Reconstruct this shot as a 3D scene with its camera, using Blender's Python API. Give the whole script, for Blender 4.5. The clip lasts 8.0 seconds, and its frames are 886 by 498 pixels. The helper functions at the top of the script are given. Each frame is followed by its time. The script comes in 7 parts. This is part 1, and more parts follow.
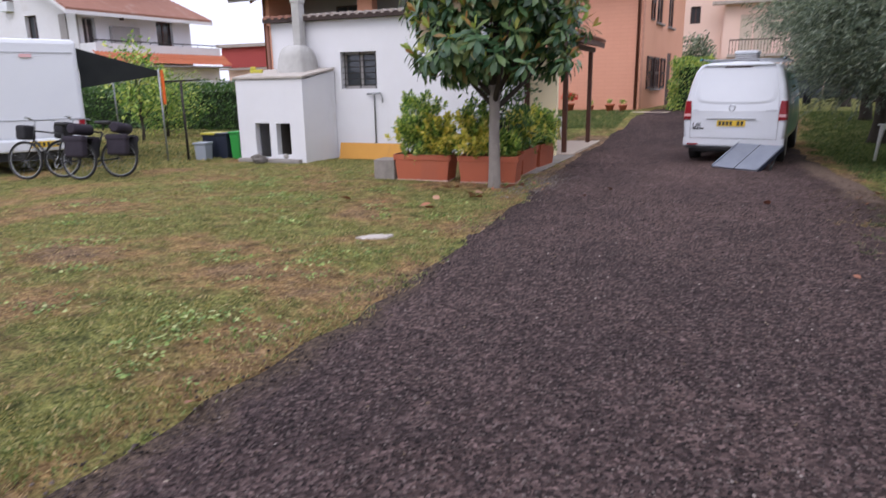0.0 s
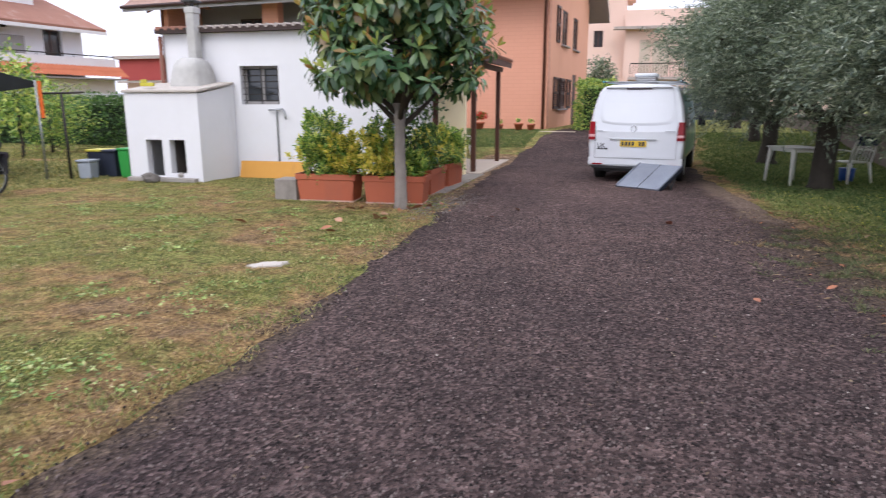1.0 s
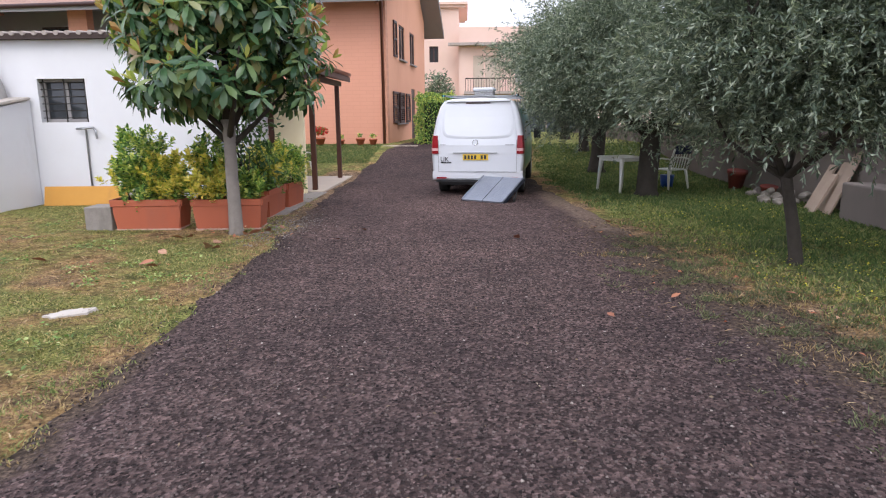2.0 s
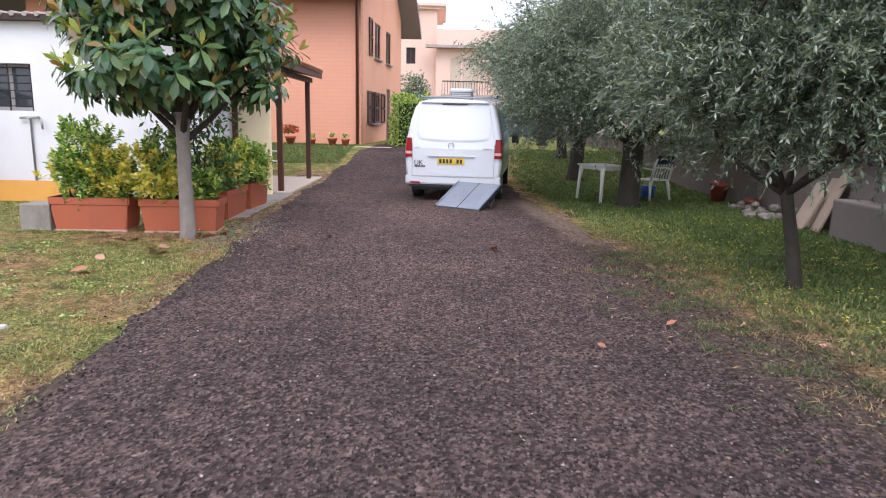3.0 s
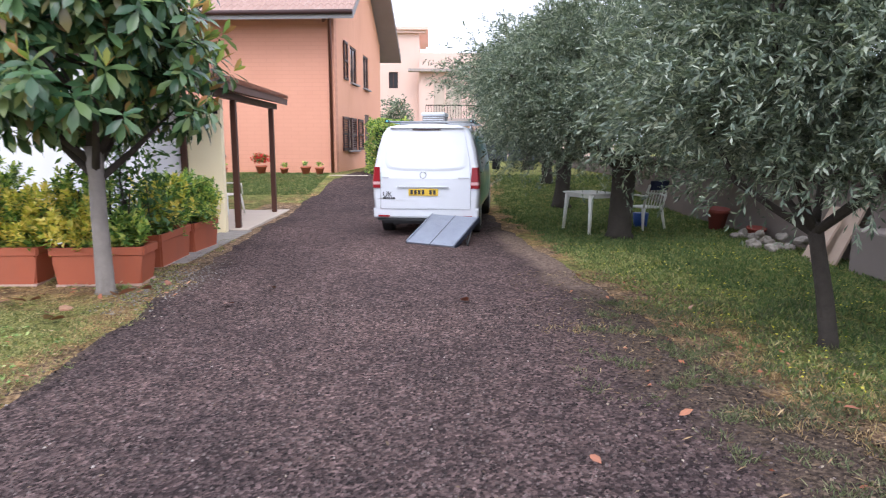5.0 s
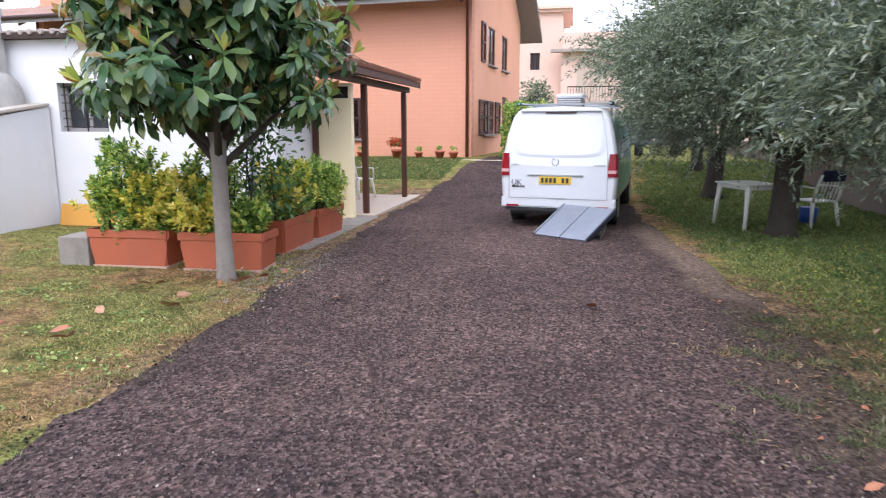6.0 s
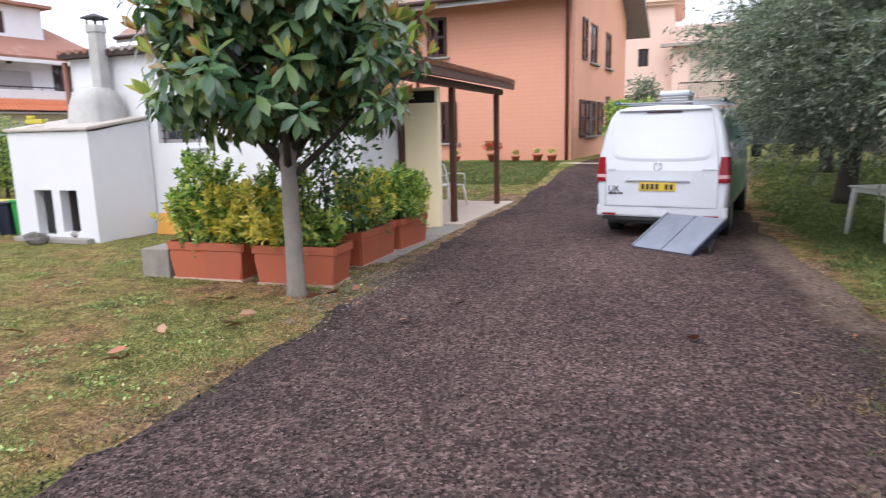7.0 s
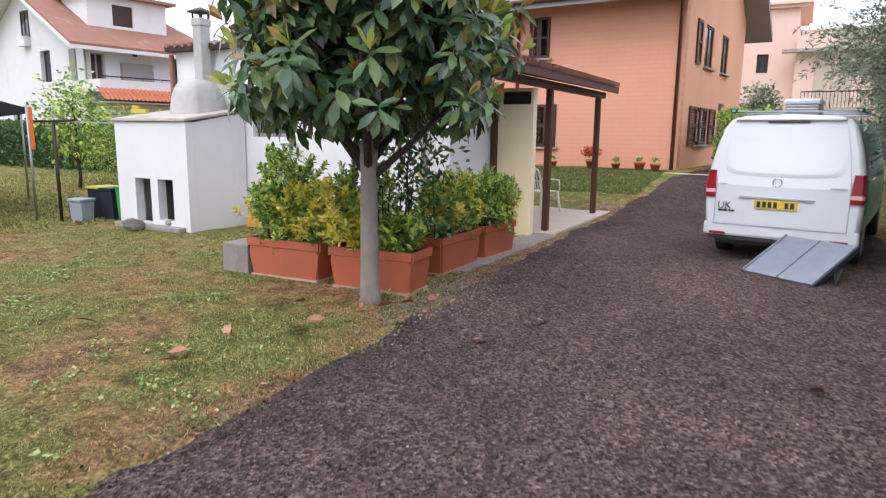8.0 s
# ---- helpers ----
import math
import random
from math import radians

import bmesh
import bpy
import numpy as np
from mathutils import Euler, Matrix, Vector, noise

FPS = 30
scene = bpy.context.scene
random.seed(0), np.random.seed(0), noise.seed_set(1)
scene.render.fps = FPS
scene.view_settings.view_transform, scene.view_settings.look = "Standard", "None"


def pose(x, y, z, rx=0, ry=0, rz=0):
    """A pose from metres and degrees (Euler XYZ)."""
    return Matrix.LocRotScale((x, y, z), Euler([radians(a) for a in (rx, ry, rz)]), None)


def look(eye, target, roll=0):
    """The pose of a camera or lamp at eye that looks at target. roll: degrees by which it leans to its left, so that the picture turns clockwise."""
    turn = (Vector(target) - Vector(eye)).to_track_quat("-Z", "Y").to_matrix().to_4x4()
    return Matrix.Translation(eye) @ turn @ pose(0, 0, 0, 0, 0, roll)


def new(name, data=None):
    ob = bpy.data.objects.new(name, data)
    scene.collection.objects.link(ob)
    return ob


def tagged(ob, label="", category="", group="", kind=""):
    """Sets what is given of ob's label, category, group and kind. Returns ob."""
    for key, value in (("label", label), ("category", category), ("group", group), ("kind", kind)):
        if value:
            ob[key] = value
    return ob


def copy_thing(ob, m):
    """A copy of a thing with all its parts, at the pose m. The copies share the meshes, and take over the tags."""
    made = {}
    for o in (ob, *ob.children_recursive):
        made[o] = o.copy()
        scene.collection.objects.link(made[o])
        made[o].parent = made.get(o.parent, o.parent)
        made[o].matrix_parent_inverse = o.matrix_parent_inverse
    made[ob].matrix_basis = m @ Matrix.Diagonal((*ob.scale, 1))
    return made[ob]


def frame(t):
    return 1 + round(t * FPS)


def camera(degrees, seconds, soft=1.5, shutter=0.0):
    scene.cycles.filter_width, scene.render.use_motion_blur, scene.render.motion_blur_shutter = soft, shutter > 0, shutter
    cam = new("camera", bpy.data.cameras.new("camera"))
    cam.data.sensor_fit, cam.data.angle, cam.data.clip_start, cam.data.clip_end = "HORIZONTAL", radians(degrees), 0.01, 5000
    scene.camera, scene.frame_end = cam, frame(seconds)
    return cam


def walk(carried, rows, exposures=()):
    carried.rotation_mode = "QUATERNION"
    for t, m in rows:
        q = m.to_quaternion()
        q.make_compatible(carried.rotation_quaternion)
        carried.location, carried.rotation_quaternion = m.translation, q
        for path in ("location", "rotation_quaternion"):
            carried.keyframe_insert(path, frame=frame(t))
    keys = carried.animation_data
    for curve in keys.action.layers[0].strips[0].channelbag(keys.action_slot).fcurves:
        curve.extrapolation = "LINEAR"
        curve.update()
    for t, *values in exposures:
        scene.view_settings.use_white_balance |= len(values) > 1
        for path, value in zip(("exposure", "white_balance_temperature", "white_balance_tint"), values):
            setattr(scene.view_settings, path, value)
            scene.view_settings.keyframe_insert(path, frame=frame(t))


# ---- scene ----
cam = camera(68.1, 8.0, 1.1, 0.4)
PATH = [
    (0, (-0.253, 0.245, 1.543), (-1.011, 2.032, 1.061), -0.9),
    (0.5, (-0.235, 0.44, 1.551), (-0.887, 2.292, 1.174), -0.2),
    (1, (-0.249, 0.648, 1.549), (-0.769, 2.53, 1.114), -0.0),
    (1.5, (-0.295, 0.882, 1.567), (-0.51, 2.844, 1.241), -0.6),
    (1.7, (-0.313, 0.975, 1.567), (-0.412, 2.932, 1.168), -0.9),
    (2.8, (-0.314, 1.628, 1.531), (-0.351, 3.591, 1.149), 0.0),
    (3, (-0.318, 1.783, 1.531), (-0.304, 3.745, 1.144), 1.3),
    (3.5, (-0.281, 2.127, 1.539), (-0.32, 4.091, 1.163), -0.5),
    (4, (-0.203, 2.462, 1.555), (-0.3, 4.437, 1.252), 1.2),
    (4.2, (-0.169, 2.572, 1.56), (-0.277, 4.547, 1.26), 0.5),
    (5.3, (0.048, 3.206, 1.593), (0.117, 5.179, 1.271), 0.2),
    (5.5, (0.081, 3.34, 1.596), (0.0, 5.318, 1.305), 0.7),
    (6, (0.117, 3.638, 1.608), (-0.257, 5.568, 1.24), -0.0),
    (6.5, (0.157, 3.967, 1.626), (-0.313, 5.878, 1.269), -0.7),
    (7, (0.221, 4.286, 1.639), (-0.458, 6.132, 1.281), -1.3),
    (7.5, (0.223, 4.528, 1.623), (-0.64, 6.287, 1.219), -0.1),
    (8, (0.115, 4.78, 1.642), (-0.820, 6.512, 1.290), 0.7),
]
walk(cam, [(t, look(eye, target, roll)) for t, eye, target, roll in PATH], exposures=[(0.0, 0.34, 6350, 16), (0.6, 0.60, 6400, 14), (1.7, 0.68, 6450, 12), (3.0, 0.92, 6400, 13), (4.2, 1.01, 6250, 13), (5.5, 1.07, 6200, 12), (6.5, 0.95, 6350, 12), (7.3, 0.78, 6450, 10), (8.0, 0.74, 6500, 11)])

# ---- world and light ----
world = bpy.data.worlds.new("world")
scene.world = world
world.use_nodes = True
wn, wl = world.node_tree.nodes, world.node_tree.links
sky = wn.new("ShaderNodeTexSky")
sky.sky_type, sky.sun_disc = "NISHITA", False
sky.sun_elevation, sky.sun_rotation = radians(52), radians(200)
sky.air_density, sky.dust_density, sky.ozone_density = 1.0, 6.0, 1.0
grey = wn.new("ShaderNodeHueSaturation")
grey.inputs["Saturation"].default_value = 0.12
wl.new(sky.outputs[0], grey.inputs["Color"])
cover = wn.new("ShaderNodeMix")
cover.data_type = "RGBA"
cover.inputs["Factor"].default_value = 0.75
cover.inputs["B"].default_value = (7.4, 7.75, 9.3, 1.0)
wl.new(grey.outputs[0], cover.inputs["A"])
wl.new(cover.outputs["Result"], wn["Background"].inputs["Color"])
wn["Background"].inputs["Strength"].default_value = 0.15
sun_data = bpy.data.lights.new("sun", "SUN")
sun_data.energy, sun_data.angle, sun_data.color = 0.6, radians(30), (1.0, 0.98, 0.95)
sun = new("sun", sun_data)
sun.matrix_world = look((6, -10, 22), (0, 8, 0))

rnd = random.Random(7)
rng = np.random.default_rng(11)


# ---- materials ----
def rgb(h):
    """Linear colour from three values 0..1."""
    return (h[0], h[1], h[2], 1.0)


class Mat:
    """A small builder of node materials."""

    def __init__(self, name, rough=0.7, metal=0.0, coat=0.0, spec=0.5):
        self.m = bpy.data.materials.new(name)
        self.m.use_nodes = True
        self.n, self.l = self.m.node_tree.nodes, self.m.node_tree.links
        self.b = self.n["Principled BSDF"]
        self.b.inputs["Roughness"].default_value = rough
        self.b.inputs["Metallic"].default_value = metal
        self.b.inputs["Coat Weight"].default_value = coat
        self.b.inputs["Specular IOR Level"].default_value = spec
        self.co = self.n.new("ShaderNodeTexCoord").outputs["Object"]

    def world_co(self):
        self.co = self.n.new("ShaderNodeNewGeometry").outputs["Position"]
        return self

    def noise(self, scale, detail=4.0, rough=0.6, stretch=None):
        t = self.n.new("ShaderNodeTexNoise")
        t.inputs["Scale"].default_value, t.inputs["Detail"].default_value, t.inputs["Roughness"].default_value = scale, detail, rough
        src = self.co
        if stretch:
            mp = self.n.new("ShaderNodeMapping")
            mp.inputs["Scale"].default_value = stretch
            self.l.new(src, mp.inputs["Vector"])
            src = mp.outputs[0]
        self.l.new(src, t.inputs["Vector"])
        return t.outputs["Fac"]

    def voronoi(self, scale, out="Distance"):
        t = self.n.new("ShaderNodeTexVoronoi")
        t.inputs["Scale"].default_value = scale
        self.l.new(self.co, t.inputs["Vector"])
        return t.outputs[out]

    def ramp(self, fac, stops):
        r = self.n.new("ShaderNodeValToRGB")
        e = r.color_ramp.elements
        while len(e) < len(stops):
            e.new(0.5)
        for k, (p, c) in zip(e, stops):
            k.position, k.color = p, rgb(c)
        self.l.new(fac, r.inputs["Fac"])
        return r.outputs["Color"]

    def mix(self, fac, a, b, mode="MIX"):
        x = self.n.new("ShaderNodeMix")
        x.data_type, x.blend_type = "RGBA", mode
        for sock, v in ((x.inputs["Factor"], fac), (x.inputs["A"], a), (x.inputs["B"], b)):
            if isinstance(v, (int, float)):
                sock.default_value = v
            elif isinstance(v, tuple):
                sock.default_value = rgb(v)
            else:
                self.l.new(v, sock)
        return x.outputs["Result"]

    def worn(self, name, scale, lo, hi):
        """A ragged mask from a wear or painted sheen value stored on the ground's points."""
        a = self.n.new("ShaderNodeAttribute")
        a.attribute_name = name
        add = self.n.new("ShaderNodeMath")
        add.operation = "MULTIPLY_ADD"
        add.inputs[1].default_value, add.inputs[2].default_value = 0.9, -0.45
        self.l.new(self.noise(scale, 6, 0.72), add.inputs[0])
        tot = self.n.new("ShaderNodeMath")
        tot.operation = "ADD"
        self.l.new(a.outputs["Fac"], tot.inputs[0])
        self.l.new(add.outputs[0], tot.inputs[1])
        return self.ramp(tot.outputs[0], [(lo, (0, 0, 0)), (hi, (1, 1, 1))])

    def islands(self):
        return self.n.new("ShaderNodeNewGeometry").outputs["Random Per Island"]

    def object_random(self):
        return self.n.new("ShaderNodeObjectInfo").outputs["Random"]

    def colour(self, c):
        if isinstance(c, tuple):
            self.b.inputs["Base Color"].default_value = rgb(c)
        else:
            self.l.new(c, self.b.inputs["Base Color"])
        return self

    def bump(self, fac, strength=0.3, distance=0.01):
        k = self.n.new("ShaderNodeBump")
        k.inputs["Strength"].default_value, k.inputs["Distance"].default_value = strength, distance
        self.l.new(fac, k.inputs["Height"])
        self.l.new(k.outputs[0], self.b.inputs["Normal"])
        return self

    def gloss(self, fac, lo, hi):
        r = self.n.new("ShaderNodeMapRange")
        r.inputs["To Min"].default_value, r.inputs["To Max"].default_value = lo, hi
        self.l.new(fac, r.inputs["Value"])
        self.l.new(r.outputs[0], self.b.inputs["Roughness"])
        return self


def mottled(name, a, b, scale=3.0, rough=0.85, fine=60.0, bump=0.25, dist=0.004, stain=None, metal=0.0, spec=0.4):
    """A surface of two close tones with a fine grain, and stains if a third tone is given."""
    k = Mat(name, rough, metal, spec=spec)
    base = k.mix(k.noise(scale), a, b)
    if stain:
        f = k.n.new("ShaderNodeMapRange")
        f.inputs["From Min"].default_value, f.inputs["From Max"].default_value = 0.55, 0.8
        k.l.new(k.noise(scale * 0.45, 6, 0.7, (1, 1, 0.35)), f.inputs["Value"])
        base = k.mix(f.outputs[0], base, stain)
    k.colour(base)
    k.bump(k.noise(fine, 5, 0.7), bump, dist)
    return k.m


def leafy(name, stops, rough=0.5, translucent=0.25):
    k = Mat(name, rough, spec=0.4)
    k.colour(k.ramp(k.islands(), stops))
    out = k.n["Material Output"]
    tr = k.n.new("ShaderNodeBsdfTranslucent")
    k.l.new(k.ramp(k.islands(), [(p, (c[0] * 1.3, c[1] * 1.3, c[2] * 0.8)) for p, c in stops]), tr.inputs["Color"])
    mx = k.n.new("ShaderNodeMixShader")
    mx.inputs[0].default_value = translucent
    k.l.new(k.b.outputs[0], mx.inputs[1])
    k.l.new(tr.outputs[0], mx.inputs[2])
    k.l.new(mx.outputs[0], out.inputs["Surface"])
    return k.m


def gravel_material():
    k = Mat("gravel", 0.92, spec=0.2).world_co()
    cells = k.voronoi(50, "Color")
    stone = k.ramp(cells, [(0.0, (0.009, 0.0064, 0.0066)), (0.42, (0.047, 0.035, 0.033)), (0.75, (0.106, 0.081, 0.076)), (1.0, (0.20, 0.157, 0.148))])
    broad = k.ramp(k.noise(0.55, 5, 0.65), [(0.35, (0.74, 0.68, 0.70)), (0.65, (1.22, 1.11, 1.08))])
    mid = k.ramp(k.noise(7, 5, 0.7), [(0.38, (0.80, 0.78, 0.79)), (0.62, (1.20, 1.15, 1.13))])
    loose = k.mix(1.0, k.mix(1.0, stone, broad, "MULTIPLY"), mid, "MULTIPLY")
    earth = k.ramp(k.noise(24, 6, 0.75), [(0.38, (0.024, 0.017, 0.012)), (0.5, (0.070, 0.049, 0.036)), (0.62, (0.165, 0.118, 0.085))])
    pale = k.ramp(k.noise(20, 6, 0.75), [(0.36, (0.085, 0.056, 0.042)), (0.5, (0.185, 0.128, 0.098)), (0.64, (0.30, 0.22, 0.175))])
    # brighter copy of the loose gravel, painting in the sky's grazing sheen
    sheen_tone = k.mix(1.0, loose, (1.60, 1.55, 1.50), "MULTIPLY")
    half = k.n.new("ShaderNodeMath")
    half.operation = "MULTIPLY"
    half.inputs[1].default_value = 0.9
    k.l.new(k.worn("sky_sheen", 5.0, 0.15, 0.95), half.inputs[0])
    loose = k.mix(half.outputs[0], loose, sheen_tone)
    k.colour(k.mix(k.worn("dust", 2.6, 0.35, 0.85), k.mix(k.worn("verge", 3.2, 0.42, 0.68), loose, earth), pale))
    h = k.mix(0.4, k.voronoi(50), k.noise(24, 4, 0.7))
    k.bump(h, 1.0, 0.03)
    return k.m


def grass_material():
    k = Mat("lawn_soil", 0.95, spec=0.15).world_co()
    green = k.ramp(k.noise(34, 6, 0.75), [(0.38, (0.042, 0.052, 0.017)), (0.5, (0.175, 0.192, 0.058)), (0.62, (0.38, 0.37, 0.13))])
    dry = k.ramp(k.noise(30, 6, 0.75), [(0.38, (0.095, 0.055, 0.030)), (0.5, (0.31, 0.195, 0.090)), (0.62, (0.54, 0.37, 0.18))])
    bare = k.ramp(k.noise(26, 6, 0.7), [(0.40, (0.075, 0.050, 0.035)), (0.5, (0.22, 0.15, 0.10)), (0.60, (0.42, 0.30, 0.19))])
    patch = k.worn("wear", 6.0, 0.30, 0.66)
    soil = k.worn("wear", 7.0, 0.60, 0.95)
    clump = k.ramp(k.noise(4.5, 5, 0.7), [(0.36, (0.50, 0.50, 0.46)), (0.64, (1.42, 1.36, 1.28))])
    k.colour(k.mix(1.0, k.mix(soil, k.mix(patch, green, dry), bare), clump, "MULTIPLY"))
    k.bump(k.noise(40, 6, 0.8), 1.0, 0.035)
    return k.m


M = {}
M["gravel"] = gravel_material()
M["lawn"] = grass_material()
k = Mat("stone_chip", 0.9, spec=0.25)
k.colour(k.ramp(k.islands(), [(0.0, (0.008, 0.006, 0.006)), (0.45, (0.046, 0.034, 0.032)), (0.80, (0.105, 0.080, 0.074)), (0.992, (0.17, 0.135, 0.125)), (1.0, (0.42, 0.37, 0.33))]))
M["chip"] = k.m
M["grass"] = leafy("grass_blade", [(0.0, (0.085, 0.10, 0.032)), (0.4, (0.225, 0.228, 0.082)), (0.75, (0.36, 0.345, 0.14)), (1.0, (0.58, 0.43, 0.22))], 0.6, 0.3)
M["grass_dry"] = leafy("dry_blade", [(0.0, (0.13, 0.08, 0.045)), (0.5, (0.40, 0.28, 0.14)), (0.85, (0.58, 0.43, 0.23)), (1.0, (0.27, 0.26, 0.09))], 0.7, 0.3)
# lush tones lowered to hold the olives' shade; edge tones lighter and drier
M["grass_lush"] = leafy("lush_blade", [(0.0, (0.045, 0.085, 0.028)), (0.6, (0.11, 0.172, 0.055)), (1.0, (0.25, 0.28, 0.11))], 0.55, 0.35)
M["grass_edge"] = leafy("edge_blade", [(0.0, (0.075, 0.12, 0.04)), (0.5, (0.18, 0.24, 0.075)), (0.85, (0.34, 0.36, 0.14)), (1.0, (0.52, 0.43, 0.22))], 0.55, 0.35)
M["clover"] = leafy("clover_leaf", [(0.0, (0.08, 0.15, 0.035)), (0.5, (0.20, 0.32, 0.085)), (0.85, (0.38, 0.48, 0.16)), (1.0, (0.55, 0.55, 0.28))], 0.5, 0.3)
M["thatch"] = leafy("thatch_stalk", [(0.0, (0.075, 0.043, 0.026)), (0.5, (0.19, 0.115, 0.064)), (0.85, (0.38, 0.26, 0.14)), (1.0, (0.52, 0.39, 0.22))], 0.8, 0.1)
M["weed"] = leafy("weed_blade", [(0.0, (0.06, 0.075, 0.035)), (0.6, (0.13, 0.165, 0.075)), (1.0, (0.26, 0.25, 0.14))], 0.6, 0.3)
M["magnolia"] = leafy("magnolia_leaf", [(0.0, (0.032, 0.080, 0.038)), (0.4, (0.060, 0.125, 0.055)), (0.75, (0.125, 0.200, 0.080)), (0.93, (0.22, 0.27, 0.10)), (1.0, (0.24, 0.16, 0.075))], 0.22, 0.2)
M["magnolia_young"] = leafy("magnolia_young_leaf", [(0.0, (0.14, 0.24, 0.065)), (0.4, (0.30, 0.40, 0.10)), (0.7, (0.48, 0.50, 0.14)), (0.78, (0.42, 0.27, 0.10)), (1.0, (0.34, 0.17, 0.07))], 0.25, 0.3)
M["olive"] = leafy("olive_leaf", [(0.0, (0.064, 0.092, 0.068)), (0.5, (0.135, 0.175, 0.128)), (0.8, (0.245, 0.29, 0.215)), (1.0, (0.46, 0.50, 0.41))], 0.42, 0.3)
M["shrub"] = leafy("shrub_leaf", [(0.0, (0.055, 0.135, 0.034)), (0.35, (0.15, 0.28, 0.066)), (0.75, (0.40, 0.52, 0.12)), (1.0, (0.68, 0.66, 0.19))], 0.30, 0.28)
M["gold"] = leafy("gold_leaf", [(0.0, (0.27, 0.34, 0.055)), (0.45, (0.62, 0.56, 0.09)), (1.0, (0.88, 0.72, 0.22))], 0.4, 0.25)
M["hedge"] = leafy("hedge_leaf", [(0.0, (0.024, 0.068, 0.018)), (0.6, (0.060, 0.135, 0.032)), (1.0, (0.14, 0.23, 0.06))], 0.45, 0.2)
M["hedge_core"] = mottled("hedge_core", (0.012, 0.025, 0.010), (0.03, 0.05, 0.018), 8, 0.95, 30, 0.8, 0.05)
M["dead_leaf"] = leafy("dead_leaf", [(0.0, (0.36, 0.11, 0.06)), (0.6, (0.48, 0.20, 0.11)), (1.0, (0.62, 0.42, 0.28))], 0.6, 0.2)
k = Mat("dead_leaf_single", 0.6, spec=0.3)
k.colour(k.mix(k.noise(30, 3, 0.6), k.ramp(k.object_random(), [(0.0, (0.38, 0.125, 0.07)), (0.5, (0.48, 0.18, 0.09)), (1.0, (0.58, 0.36, 0.22))]), (0.22, 0.11, 0.07)))
M["dead_single"] = k.m
M["straw"] = leafy("straw", [(0.0, (0.07, 0.046, 0.03)), (0.7, (0.15, 0.105, 0.070)), (0.97, (0.22, 0.165, 0.11)), (1.0, (0.42, 0.36, 0.28))], 0.8, 0.1)
M["yellow_flower"] = leafy("yellow_flower", [(0.0, (0.55, 0.48, 0.04)), (1.0, (0.70, 0.62, 0.10))], 0.6, 0.3)
M["bark"] = mottled("bark", (0.175, 0.15, 0.13), (0.30, 0.265, 0.235), 9, 0.95, 45, 0.7, 0.012, (0.09, 0.08, 0.065))
M["bark_dark"] = mottled("bark_dark", (0.030, 0.025, 0.020), (0.070, 0.058, 0.047), 8, 0.95, 30, 0.9, 0.02, (0.03, 0.026, 0.02))
M["white_wall"] = mottled("white_plaster", (0.72, 0.72, 0.74), (0.64, 0.635, 0.65), 1.6, 0.9, 70, 0.3, 0.004, (0.56, 0.54, 0.52))
M["stain_wall"] = mottled("stained_plaster", (0.58, 0.57, 0.55), (0.27, 0.26, 0.24), 3.0, 0.92, 60, 0.4, 0.006, (0.13, 0.12, 0.11))
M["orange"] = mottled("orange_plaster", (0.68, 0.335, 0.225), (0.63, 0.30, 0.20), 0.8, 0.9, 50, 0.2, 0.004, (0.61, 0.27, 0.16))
k_nodes = M["orange"].node_tree
br = k_nodes.nodes.new("ShaderNodeTexBrick")
br.inputs["Scale"].default_value = 1.0
br.inputs["Brick Width"].default_value, br.inputs["Row Height"].default_value, br.inputs["Mortar Size"].default_value = 0.5, 0.13, 0.012
br.inputs["Color1"].default_value, br.inputs["Color2"].default_value, br.inputs["Mortar"].default_value = (1, 1, 1, 1), (0.98, 0.975, 0.97, 1), (0.94, 0.93, 0.925, 1)
mp = k_nodes.nodes.new("ShaderNodeMapping")
mp.inputs["Rotation"].default_value = (radians(-90), 0, 0)
tc = k_nodes.nodes.new("ShaderNodeTexCoord")
mul = k_nodes.nodes.new("ShaderNodeMix")
mul.data_type, mul.blend_type = "RGBA", "MULTIPLY"
mul.inputs["Factor"].default_value = 1.0
base_link = k_nodes.nodes["Principled BSDF"].inputs["Base Color"].links[0].from_socket
k_nodes.links.new(tc.outputs["Object"], mp.inputs["Vector"])
k_nodes.links.new(mp.outputs[0], br.inputs["Vector"])
k_nodes.links.new(base_link, mul.inputs["A"])
k_nodes.links.new(br.outputs["Color"], mul.inputs["B"])
k_nodes.links.new(mul.outputs["Result"], k_nodes.nodes["Principled BSDF"].inputs["Base Color"])
M["orange_side"] = mottled("light_orange_plaster", (0.78, 0.40, 0.26), (0.73, 0.36, 0.23), 0.8, 0.9, 50, 0.2, 0.004, (0.66, 0.32, 0.2))
M["pink"] = mottled("pink_plaster", (0.72, 0.53, 0.45), (0.66, 0.47, 0.39), 0.7, 0.9, 40, 0.2, 0.004)
M["cream"] = mottled("cream_plaster", (0.90, 0.78, 0.52), (0.86, 0.73, 0.47), 1.2, 0.9, 60, 0.2, 0.003)
M["red_wall"] = mottled("red_paint", (0.38, 0.07, 0.06), (0.30, 0.05, 0.05), 1.0, 0.85)
M["concrete"] = mottled("concrete", (0.36, 0.33, 0.30), (0.25, 0.23, 0.21), 2.5, 0.95, 50, 0.5, 0.006, (0.16, 0.14, 0.12))
M["old_wall"] = mottled("weathered_render", (0.27, 0.225, 0.20), (0.185, 0.155, 0.14), 1.4, 0.95, 35, 0.5, 0.008, (0.17, 0.14, 0.125))
